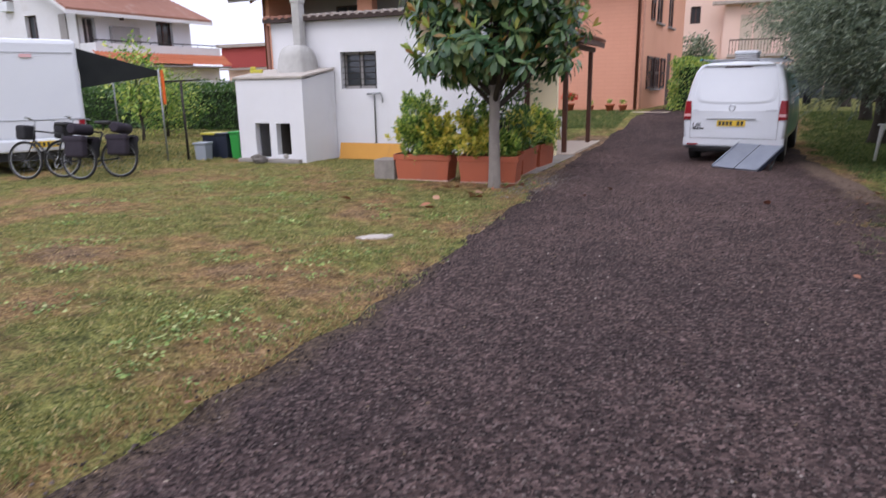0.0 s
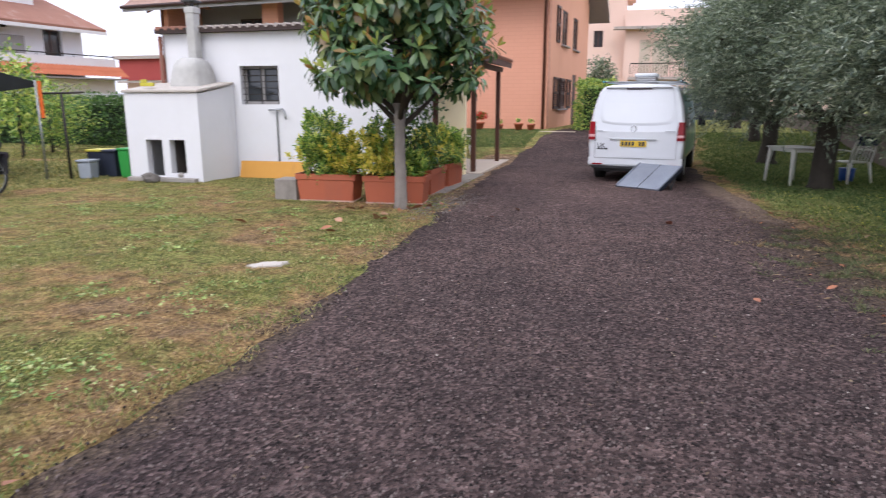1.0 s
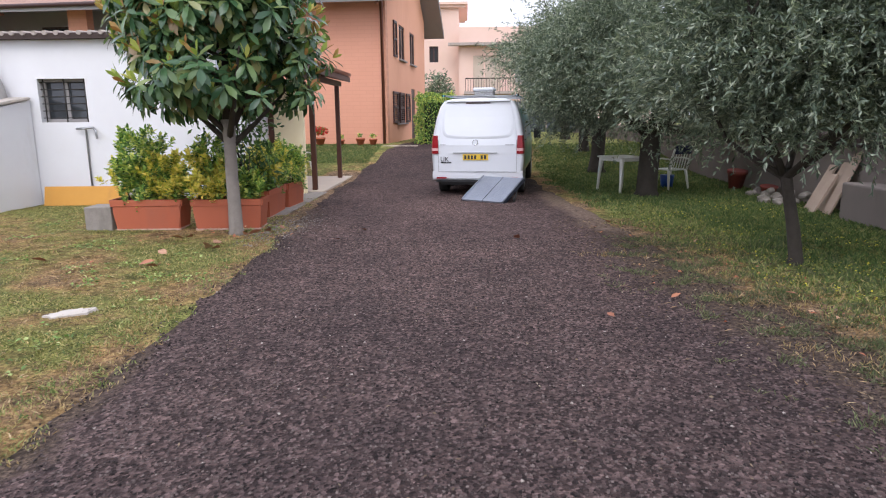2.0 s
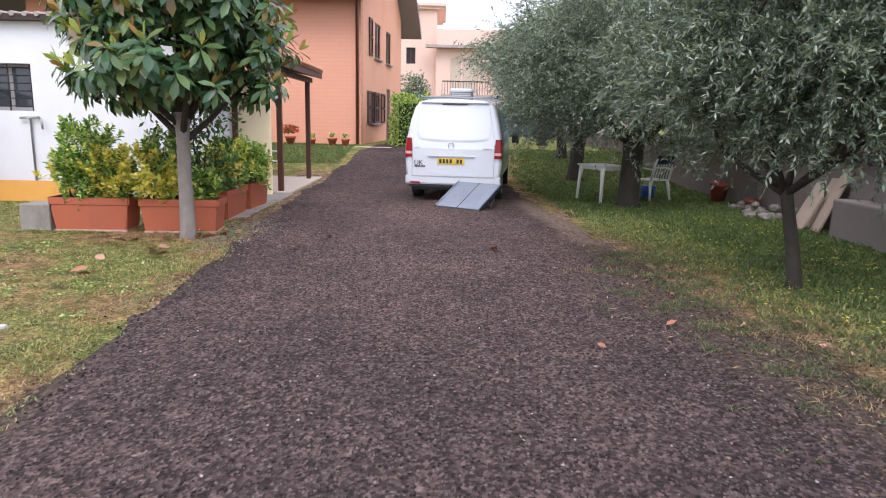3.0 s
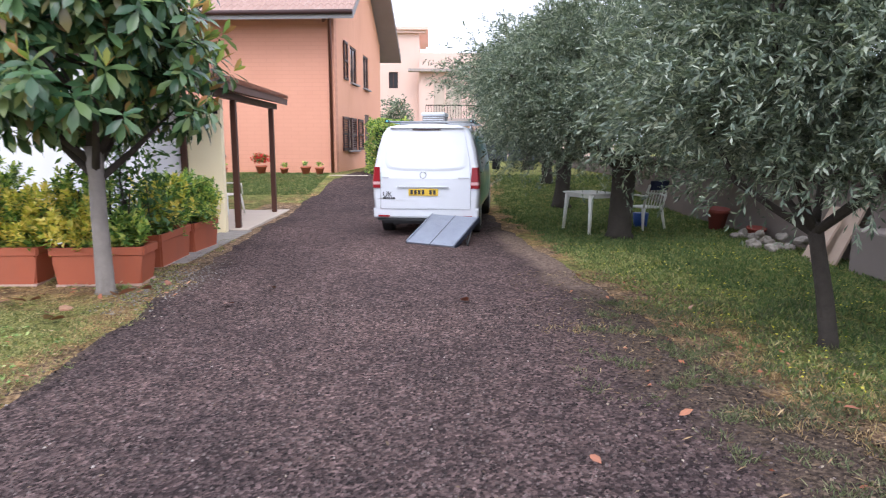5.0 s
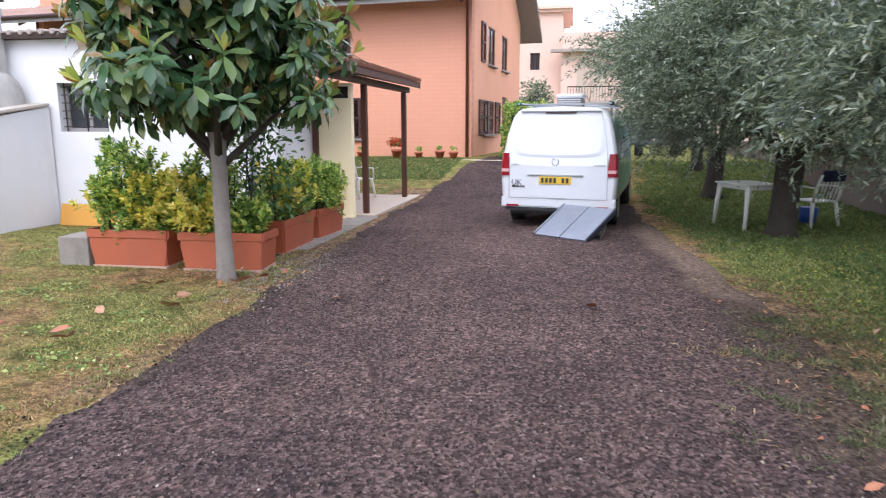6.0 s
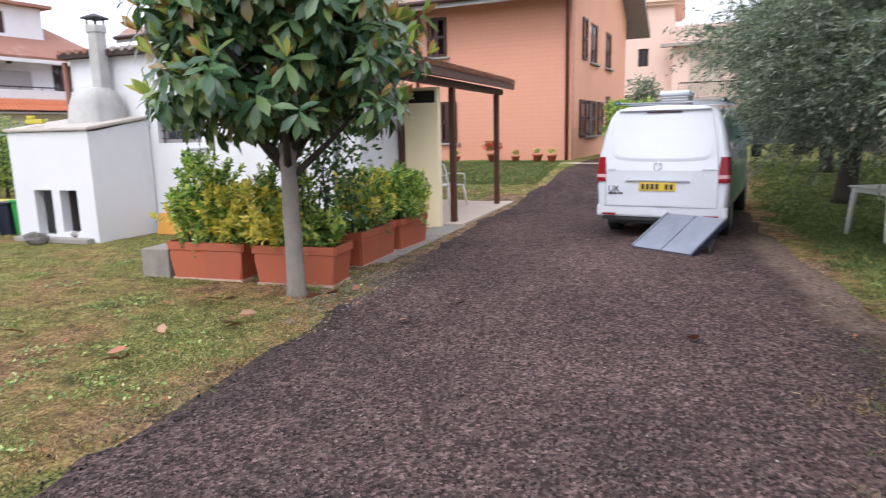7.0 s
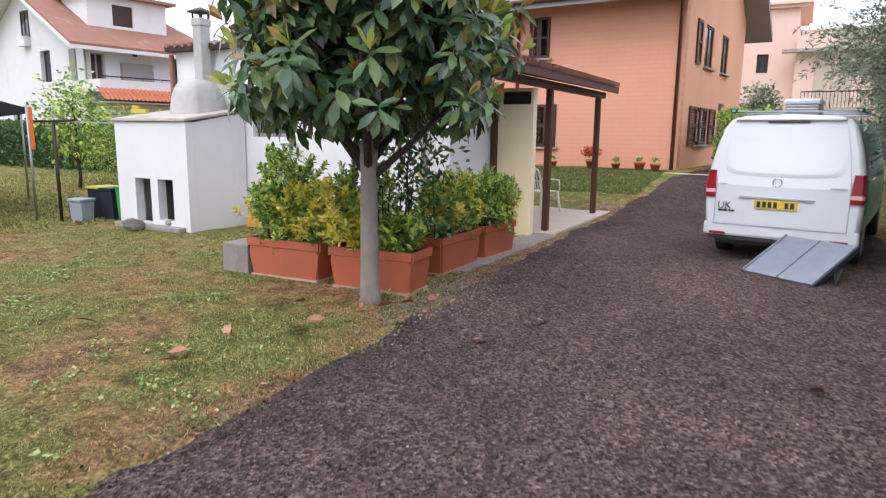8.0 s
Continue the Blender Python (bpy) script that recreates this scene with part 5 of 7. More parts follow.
# ---- white van with a loading ramp ----
def van():
    v = thing("van", "white panel van with teal side graphics parked on the gravel", "van", pose(-0.085, 14.10, 0, 0, 0, -8) @ Matrix.Diagonal((0.95, 1, 1, 1)))
    prof = [(0.0, 0.36), (0.86, 0.36), (0.935, 0.46), (0.955, 0.75), (0.955, 1.02), (0.93, 1.22), (0.875, 1.50), (0.80, 1.74), (0.72, 1.845), (0.55, 1.895), (0.0, 1.915)]

    def station(y, k, top, rake):
        out = []
        for x, z in prof:
            zz = 0.36 + (z - 0.36) * top
            out.append((x * k, y + max(0.0, z - 1.0) * rake, zz))
        full = out + [(-x, yy, zz) for x, yy, zz in reversed(out[1:-1])]
        return full

    bm = bmesh.new()
    stations = [(0.0, 0.94, 0.985, 0.20), (0.02, 0.975, 0.995, 0.19), (0.07, 1.0, 1.0, 0.18), (0.3, 1.0, 1.0, 0.06), (1.2, 1.0, 1.0, 0.0), (3.4, 1.0, 1.0, 0.0), (3.8, 0.99, 0.95, 0.0), (4.35, 0.98, 0.55, 0.0), (4.9, 0.93, 0.46, 0.0), (5.08, 0.82, 0.36, 0.0)]
    rings = [[bm.verts.new(p) for p in station(*s)] for s in stations]
    for a, b in zip(rings, rings[1:]):
        for i in range(len(a)):
            bm.faces.new((a[i], a[(i + 1) % len(a)], b[(i + 1) % len(a)], b[i])).smooth = True
    bm.faces.new(rings[0]); bm.faces.new(list(reversed(rings[-1])))
    part("body", bm, M["paint"], v, "glossy white bodywork")
    back = lambda z: max(0.0, z - 1.0) * 0.20 * 0.985

    def on_back(name, x0, x1, z0, z1, depth, material, label="", bevel=0.0, sink=0.004, parent=v):
        bm = bmesh.new()
        box(bm, (x0, -depth, z0), (x1, sink, z1), bevel)
        for q in bm.verts:
            q.co.y += back(q.co.z)
        return part(name, bm, material, parent, label)

    bm = bmesh.new()
    cols = []
    for z, half in ((0.50, 0.79), (0.53, 0.80), (0.80, 0.80), (1.0, 0.795), (1.2, 0.785), (1.45, 0.745), (1.70, 0.69), (1.785, 0.66)):
        cols.append([bm.verts.new((x, back(z) - d, z)) for x, d in ((-half - 0.006, -0.004), (-half, 0.003), (0.0, 0.004), (half, 0.003), (half + 0.006, -0.004))])
    for a, b in zip(cols, cols[1:]):
        for i in range(4):
            bm.faces.new((a[i], a[i + 1], b[i + 1], b[i]))
    part("tailgate", bm, M["paint"], v, "white tailgate")
    bm = bmesh.new()
    for x0, x1, z0, z1 in ((-0.815, -0.803, 0.49, 1.1), (0.803, 0.815, 0.49, 1.1), (-0.815, 0.815, 0.478, 0.49)):
        box(bm, (x0, -0.006, z0), (x1, 0.004, z1))
    part("seam", bm, M["seam"], v)
    # blanked rear window with a raised rim
    bm = bmesh.new()
    rim = [(-0.77, 1.17), (-0.40, 1.12), (0.40, 1.12), (0.77, 1.17), (0.68, 1.76), (0.30, 1.785), (-0.30, 1.785), (-0.68, 1.76)]
    for _ in range(3):
        rim = [(a[0] * u + b[0] * (1 - u), a[1] * u + b[1] * (1 - u)) for a, b in zip(rim, rim[1:] + rim[:1]) for u in (0.78, 0.22)]
    loops = [[bm.verts.new((x * k, back(z) - d, 1.44 + (z - 1.44) * (2 * k - 1))) for x, z in rim] for k, d in ((1.0, 0.0042), (0.96, 0.0068), (0.92, 0.0076))]
    n = len(rim)
    for f0, f1 in zip(loops, loops[1:]):
        for i in range(n):
            bm.faces.new((f0[i], f0[(i + 1) % n], f1[(i + 1) % n], f1[i]))
    bm.faces.new(loops[-1])
    part("blanked_window", bm, M["paint"], v, "white blanked rear window")
    on_back("brake_light", -0.25, 0.25, 1.805, 1.823, 0.02, M["dark_lens"], "narrow dark high brake light", 0.004, 0.05)
    on_back("spoiler", -0.66, 0.66, 1.835, 1.87, 0.04, M["paint"], "", 0.012, 0.1)
    bm = bmesh.new()
    box(bm, (-0.95, -0.075, 0.325), (0.95, 0.10, 0.50), 0.03)
    for q in bm.verts:
        q.co.y += 0.09 * (abs(q.co.x) / 0.95) ** 4
    part("bumper", bm, M["paint"], v, "white rear bumper")
    boxes("bumper_lip", [((-0.86, -0.03, 0.285), (0.86, 0.12, 0.323))], M["black"], v, "black lower bumper edge")
    for s in (-1, 1):
        boxes("reflector", [((s * 0.74 - 0.10, -0.066, 0.355), (s * 0.74 + 0.10, -0.02, 0.382))], M["red"], v, "slim dark red reflector")
    # lights wrap round the corners
    for s in (-1, 1):
        lamp = None
        for z0, z1, mat, nm in ((0.84, 0.895, "red", "tail_light"), (0.897, 0.945, "lens_white", "indicator"), (0.947, 1.19, "red", "brake_lens")):
            bm = bmesh.new()
            pts = []
            for z in (z0, z1):
                k = 0.0 if z < 1.1 else (z - 1.1) * 0.18
                o = 0.965 - max(0, z - 1.02) * 0.12
                pts += [(s * (0.812 + k), back(z) - 0.022, z), (s * (o - 0.03), back(z) - 0.018, z), (s * o, back(z) + 0.05, z), (s * (o - 0.004), back(z) + 0.20, z), (s * (0.80 + k), back(z) + 0.06, z)]
            vs = [bm.verts.new(p) for p in pts]
            bm.faces.new(vs[:5]); bm.faces.new(vs[5:])
            for i in range(5):
                bm.faces.new((vs[i], vs[(i + 1) % 5], vs[5 + (i + 1) % 5], vs[5 + i]))
            ob = part(nm, bm, M[mat], v if lamp is None else lamp, "dark red tail light" if lamp is None else "")
            lamp = lamp or ob
    # plate with bars, trim bar, badge, sticker
    on_back("handle_strip", -0.50, 0.42, 0.845, 0.868, 0.03, M["seam"], "grey trim strip over the plate", 0.004)
    plate = on_back("number_plate", -0.30, 0.23, 0.715, 0.83, 0.022, M["plate"], "yellow rear number plate", 0.003)
    for i in range(7):
        if i != 4:
            x = -0.265 + i * 0.068
            boxes("plate_bar", [((x, -0.0255, 0.735), (x + 0.046, -0.0215, 0.81))], M["sticker"], plate)
    bm = bmesh.new()
    ring(bm, (-0.04, back(1.06) - 0.016, 1.06), (0, 1, 0), 0.055, 0.008, 20, 6)
    part("badge", bm, M["chrome"], v, "round chrome badge")
    for x0, x1, z in ((-0.77, -0.66, 1.015), (0.58, 0.77, 1.015)):
        on_back("model_lettering", x0, x1, z - 0.006, z + 0.008, 0.017, M["seam"])
    tx = bpy.data.curves.new("sticker", "FONT")
    tx.body, tx.size, tx.align_x, tx.extrude = "UK", 0.13, "CENTER", 0.001
    st = new("sticker", tx)
    st.data.materials.append(M["sticker"])
    st.parent = v
    st.matrix_basis = pose(-0.68, -0.0145, 0.69, 90, 0, 0)
    tagged(st, "black country letters")
    for x0, x1 in ((-0.76, -0.70), (-0.69, -0.64), (-0.625, -0.595), (-0.585, -0.545)):
        on_back("small_print", x0, x1, 0.655, 0.68, 0.014, M["sticker"])
    # side graphics
    bm = bmesh.new()
    sec = [(0.962, 0.55), (0.966, 0.80), (0.966, 1.02), (0.942, 1.22), (0.888, 1.50), (0.82, 1.72)]
    ys = [0.34 + i * 0.3 for i in range(11)]
    grid = [[bm.verts.new((x, y, z)) for x, z in sec] for y in ys]
    for a, b in zip(grid, grid[1:]):
        for i in range(len(sec) - 1):
            bm.faces.new((a[i], a[i + 1], b[i + 1], b[i])).smooth = True
    part("side_graphic", bm, M["wrap"], v, "teal and white side graphics")
    # wheels
    for x in (-0.83, 0.83):
        for y in (0.86, 4.06):
            bm = bmesh.new()
            tube(bm, [(x - 0.105, y, 0.33), (x - 0.085, y, 0.33), (x + 0.085, y, 0.33), (x + 0.105, y, 0.33)], [0.28, 0.33, 0.33, 0.28], 28)
            tyre = part("wheel", bm, M["tyre"], v, "black tyre")
            bm = bmesh.new()
            s = 1 if x > 0 else -1
            disc(bm, (x + s * 0.085, y, 0.33), (s, 0, 0), 0.215, 0.025, 20)
            part("rim", bm, M["zinc"], tyre)
    boxes("underbody", [((-0.78, 0.1, 0.22), (0.78, 4.9, 0.37))], M["black"], v)
    bm = bmesh.new()
    tube(bm, [(-0.55, 0.15, 0.28), (-0.55, 0.9, 0.30)], 0.10, 12)
    part("spare_silencer", bm, M["tyre"], v)
    # mirrors, rack, roof vent
    for s in (-1, 1):
        bm = bmesh.new()
        box(bm, (s * 1.0 if s > 0 else -1.18, 3.72, 1.02), (1.18 if s > 0 else -1.0, 3.84, 1.26), 0.03)
        part("mirror", bm, M["black"], v)
    for i, y in enumerate((0.55, 1.6, 2.7)):
        bm = bmesh.new()
        tube(bm, [(-0.78, y, 1.80), (-0.76, y, 1.955), (0.76, y, 1.955), (0.78, y, 1.80)], 0.016, 8)
        part("roof_bar", bm, M["zinc"], v)
    for s in (-1, 1):
        bm = bmesh.new()
        tube(bm, [(s * 0.77, 0.4, 1.965), (s * 0.77, 3.0, 1.965)], 0.018, 8)
        part("rack_rail", bm, M["wrap"], v)
        bm = bmesh.new()
        box(bm, (s * 0.78 - 0.035, 0.45, 1.94), (s * 0.78 + 0.035, 0.55, 1.99), 0.008)
        part("rack_clamp", bm, M["black"], v)
    vent = boxes("roof_vent", [((-0.17, 0.75, 1.90), (0.25, 1.2, 2.06))], M["soffit"], v, "white roof ventilator with a slatted skirt", bevel=0.01)
    boxes("vent_lid", [((-0.19, 0.72, 2.062), (0.27, 1.23, 2.13))], M["white_panel"], vent, bevel=0.03)
    for z in (1.955, 1.995, 2.035):
        boxes("vent_slat", [((-0.15, 0.740, z), (0.23, 0.749, z + 0.012))], M["white_panel"], vent)
    return v


van()

ramp = thing("loading_ramp", "folding two-leaf grey aluminium loading ramp leaning on the bumper", "ramp", pose(-0.01, 13.12, 0.03, 0, 0, -33))
RL, RT = 0.86, math.degrees(math.asin(0.37 / 0.86))
for s in (-1, 1):
    bm = bmesh.new()
    x0, x1 = (-0.445, -0.006) if s < 0 else (0.006, 0.445)
    box(bm, (x0, 0, -0.02), (x1, RL, 0.012), 0.004)
    for i in range(34):
        y = 0.02 + i * RL / 35.5
        box(bm, (x0 + 0.02, y, 0.0122), (x1 - 0.02, y + 0.006, 0.0142))
    box(bm, (x0, 0, 0.0123), (x0 + 0.014, RL, 0.035)) if s < 0 else box(bm, (x1 - 0.014, 0, 0.0123), (x1, RL, 0.035))
    bmesh.ops.transform(bm, matrix=pose(0, 0, 0, RT, 0, 0), verts=bm.verts)
    part("ramp_leaf", bm, M["alloy"], ramp)
    bm = bmesh.new()
    xe = x0 - 0.012 if s < 0 else x1 + 0.002
    box(bm, (xe, 0, -0.05), (xe + 0.010, RL, 0.010))
    bmesh.ops.transform(bm, matrix=pose(0, 0, 0, RT, 0, 0), verts=bm.verts)
    part("side_rail", bm, M["navy_bin"], ramp, "dark blue-black ramp edge")
bm = bmesh.new()
tube(bm, [(0.0, 0, 0.005), (0.0, RL * math.cos(radians(RT)), 0.375)], 0.012, 6)
part("hinge", bm, M["black"], ramp)
bm = bmesh.new()
tube(bm, [(0.42, 0.62, 0.26), (0.50, 0.30, -0.02)], 0.013, 6)
tube(bm, [(0.42, 0.40, 0.16), (0.50, 0.30, -0.02)], 0.011, 6)
part("prop_leg", bm, M["black"], ramp)


# ---- planters ----
def planter(at, L, W, H, shrub, label, stem=0):
    p = thing("planter", label, "planter", at, group="terracotta planters by the drive")
    bm = bmesh.new()
    t = 0.03
    secs = [(0.0, 0.90), (H * 0.62, 0.955), (H * 0.78, 0.965), (H * 0.785, 1.0), (H * 0.80, 1.02), (H, 1.03)]
    rows = []
    for z, k in secs:
        rows.append([bm.verts.new((sx * L / 2 * k, sy * W / 2 * k, z)) for sx, sy in ((-1, -1), (1, -1), (1, 1), (-1, 1))])
    inner = [[bm.verts.new((sx * (L / 2 * 1.03 - t), sy * (W / 2 * 1.03 - t), z)) for sx, sy in ((-1, -1), (1, -1), (1, 1), (-1, 1))] for z in (H, H * 0.8)]
    rows += inner
    for a, b in zip(rows, rows[1:]):
        for i in range(4):
            bm.faces.new((a[i], a[(i + 1) % 4], b[(i + 1) % 4], b[i]))
    bm.faces.new(rows[0]); bm.faces.new(rows[-1])
    bmesh.ops.bevel(bm, geom=[e for e in bm.edges if abs(e.verts[0].co.z - e.verts[1].co.z) > 0.05], offset=0.02, segments=2, affect="EDGES")
    part("pot", bm, M["terracotta"], p)
    boxes("foot_crust", [((-L * 0.45 - 0.012, -W * 0.45 - 0.012, -0.01), (L * 0.45 + 0.012, W * 0.45 + 0.012, 0.022))], M["lime"], p)
    boxes("soil", [((-L / 2 + t, -W / 2 + t, H * 0.8 + 0.003), (L / 2 - t, W / 2 - t, H * 0.9))], M["soil"], p)
    for i in range(7):
        bm = bmesh.new()
        x, y = rnd.uniform(-L * 0.36, L * 0.36), rnd.uniform(-W * 0.25, W * 0.25)
        tube(bm, [(x, y, H * 0.85), (x * 1.1, y * 1.2, H + 0.3), (x * 1.25, y * 1.5, H + 0.62)], [0.014, 0.011, 0.006], 5)
        part("stem", bm, M["bark_dark"], p)
    for lo, hi, count, mat, size in shrub:
        c, h = (np.array(lo) + np.array(hi)) / 2, (np.array(hi) - np.array(lo)) / 2
        B, A, F, S = [], [], [], []
        n = int(count * (1.05 if mat == "gold" else 1.35) / 15)
        while len(B) < n * 15:
            d = unit(1)[0]
            q = rng.uniform(0.15, 1) ** 0.45
            wob = 1 + 0.5 * noise.noise(Vector(d) * 2.2 + Vector((lo[0] * 7, lo[2] * 5, count * 0.01)))
            boxy = d / np.max(np.abs(d)) * 0.5 + d * 0.5
            tip = c + boxy * h * np.array([1.16, 1.2, 1.08]) * q * wob
            if noise.noise(Vector(tip) * 5.0 + Vector((count * 0.1, 2, 5))) > 0.24:
                continue
            ax = d * np.array([0.55, 0.55, 0.3]) + rng.normal(size=3) * 0.22 + np.array([0, 0, 0.75])
            ax /= np.linalg.norm(ax)
            u = np.cross(ax, [0.3, 0.9, 0.1])
            u /= np.linalg.norm(u)
            w = np.cross(ax, u)
            ln = rng.uniform(0.10, 0.20)
            for i in range(15):
                t = i * 2.4 + rng.uniform(-.3, .3)
                out = u * math.cos(t) + w * math.sin(t)
                B.append(tip - ax * ln * i / 15)
                A.append(out * (0.55 + 0.6 * i / 15) + ax * (1.0 - 0.85 * i / 15) + rng.normal(size=3) * 0.15)
                F.append(ax + rng.normal(size=3) * 0.25)
                S.append(size * rng.uniform(0.8, 1.35))
        S = np.array(S)
        part("foliage", cloud("foliage", np.array(B), np.array(A), np.array(F), S, S * 0.46, 0.12, M[mat], True), None, p,
             "golden yellow variegated leaves" if mat == "gold" else "dense small green leaves")
    return p


PH = 0.44
planter(pose(-4.87, 10.46, 0, 0, 0, 3), 1.0, 0.46, PH,
        [((-0.46, -0.30, 0.42), (0.22, 0.26, 1.42), 3000, "shrub", 0.062), ((-0.10, -0.28, 0.42), (0.50, 0.26, 1.0), 1700, "shrub", 0.07), ((-0.58, -0.30, 0.72), (-0.28, 0.05, 1.05), 200, "gold", 0.065), ((0.05, -0.42, 0.55), (0.55, 0.05, 1.08), 900, "gold", 0.07)],
        "rectangular terracotta planter with a dense green and yellow shrub")
planter(pose(-3.72, 10.48, 0, 0, 0, 4), 1.0, 0.46, PH,
        [((-0.5, -0.22, 0.42), (0.1, 0.28, 1.25), 2200, "shrub", 0.062), ((-0.6, -0.40, 0.5), (-0.02, 0.05, 1.12), 1000, "gold", 0.07), ((0.0, -0.2, 0.4), (0.46, 0.2, 0.80), 650, "shrub", 0.085)],
        "rectangular terracotta planter with yellow-green shrub before the trunk")
planter(pose(-3.63, 11.79, 0, 0, 0, 91), 1.10, 0.46, PH,
        [((-0.15, -0.28, 0.45), (0.45, 0.28, 1.12), 1900, "shrub", 0.06), ((-0.38, -0.36, 0.6), (0.08, 0.2, 1.2), 650, "gold", 0.065), ((-0.45, -0.2, 0.4), (0.0, 0.2, 0.62), 160, "shrub", 0.07)],
        "terracotta planter with a half-bare golden shrub along the drive")
planter(pose(-3.59, 12.88, 0, 0, 0, 86), 0.90, 0.46, PH,
        [((-0.42, -0.32, 0.42), (0.46, 0.30, 1.12), 3600, "shrub", 0.055), ((0.1, -0.36, 0.5), (0.42, -0.05, 0.85), 200, "gold", 0.05)],
        "terracotta planter with a rounded dense green shrub")
# a taller sparse plant behind the second planter
sap = thing("sapling", "thin dark leafy sapling behind the planters", "sapling", pose(-3.75, 11.15, 0))
bm = bmesh.new()
limb(bm, (0, 0, 0), (-0.05, 0, 1.7), 0.022, 0.008, 0.03)
part("trunk", bm, M["bark_dark"], sap)
for i in range(8):
    bm = bmesh.new()
    limb(bm, (0, 0, 0.6 + 0.12 * i), (rnd.uniform(-.45, .45), rnd.uniform(-.3, .3), 0.9 + 0.13 * i), 0.008, 0.004, 0.03, 3, 5)
    part("branch", bm, M["bark_dark"], sap)
pts = np.c_[rng.normal(0, 0.30, 900), rng.normal(0, 0.2, 900), rng.uniform(0.55, 1.85, 900)]
part("foliage", cloud("foliage", pts, rng.normal(size=(900, 3)) + np.array([0, 0, -0.3]), rng.normal(size=(900, 3)), rng.uniform(0.07, 0.13, 900), 0.045, 0.15, M["hedge"]), None, sap)

blk = boxes("concrete_block", [((-0.19, -0.2, 0), (0.19, 0.2, 0.34))], M["rubble"], None, bevel=0.012, at=pose(-5.56, 10.40, 0, 0, 0, 3))
tagged(blk, "grey concrete block beside the planter", "block")
brd = boxes("board", [((-0.78, -0.015, 0), (0.78, 0.015, 0.36))], M["yellow_board"], None, bevel=0.004, at=pose(-7.35, 12.98, 0, -14, 0, 1))
tagged(brd, "ochre yellow board leaning against the white wall", "board")

# ---- table and chair under the olives ----
tb = thing("garden_table", "small white plastic garden table on the grass", "table", pose(3.02, 14.98, 0, 0, 0, 23))
bm = bmesh.new()
box(bm, (-0.42, -0.42, 0.69), (0.24, 0.42, 0.72), 0.012)
part("tabletop", bm, M["plastic_white"], tb)
boxes("apron", [((-0.38, -0.38, 0.63), (0.20, -0.365, 0.689)), ((-0.38, 0.365, 0.63), (0.20, 0.38, 0.689)), ((-0.38, -0.364, 0.63), (-0.365, 0.364, 0.689)), ((0.185, -0.364, 0.63), (0.20, 0.364, 0.689))], M["plastic_white"], tb)
for sx in (-1, 1):
    for sy in (-1, 1):
        bm = bmesh.new()
        tube(bm, [(sx * 0.26 - 0.09, sy * 0.35, 0.69), (sx * 0.285 - 0.09, sy * 0.375, 0.4), (sx * 0.31 - 0.09, sy * 0.40, -0.01)], [0.05, 0.034, 0.026], 8)
        part("leg", bm, M["plastic_white"], tb)

ch = thing("garden_chair", "white plastic garden armchair with a dark cloth over its back", "chair", pose(4.02, 15.25, 0, 0, 0, -155))
bm = bmesh.new()
box(bm, (-0.24, -0.24, 0.41), (0.24, 0.24, 0.435), 0.012)
part("seat", bm, M["plastic_white"], ch)
for sx in (-1, 1):
    for sy in (-1, 1):
        bm = bmesh.new()
        tube(bm, [(sx * 0.22, sy * 0.22, 0.42), (sx * 0.27, sy * 0.29, -0.01)], [0.032, 0.02], 8)
        part("leg", bm, M["plastic_white"], ch)
bm = bmesh.new()
tube(bm, [(-0.23, 0.24, 0.42), (-0.24, 0.30, 0.66), (-0.21, 0.35, 0.84), (-0.1, 0.37, 0.88), (0.1, 0.37, 0.88), (0.21, 0.35, 0.84), (0.24, 0.30, 0.66), (0.23, 0.24, 0.42)], 0.022, 8)
for i in range(5):
    x = -0.14 + i * 0.07
    tube(bm, [(x, 0.24, 0.42), (x, 0.31, 0.66), (x, 0.36, 0.87)], 0.011, 6)
part("backrest", bm, M["plastic_white"], ch)
for sx in (-1, 1):
    bm = bmesh.new()
    tube(bm, [(sx * 0.24, 0.30, 0.64), (sx * 0.29, 0.1, 0.66), (sx * 0.29, -0.2, 0.65), (sx * 0.26, -0.25, 0.42)], 0.018, 8)
    part("armrest", bm, M["plastic_white"], ch)
cl = boxes("cloth", [((-0.2, -0.02, 0), (0.2, 0.05, 0.17))], M["navy"], None, bevel=0.015, at=pose(4.02, 15.25, 0, 0, 0, -155) @ pose(0, 0.345, 0.76, -8, 0, 0))
tagged(cl, "dark navy cloth hung over the chair back", "cloth")
bm = bmesh.new()
tube(bm, [(0, 0, 0), (0, 0, 0.28)], [0.12, 0.15], 16)
bk = part("bucket", bm, M["blue"], None, at=pose(4.05, 15.5, 0))
tagged(bk, "blue plastic bucket behind the chair", "bucket")

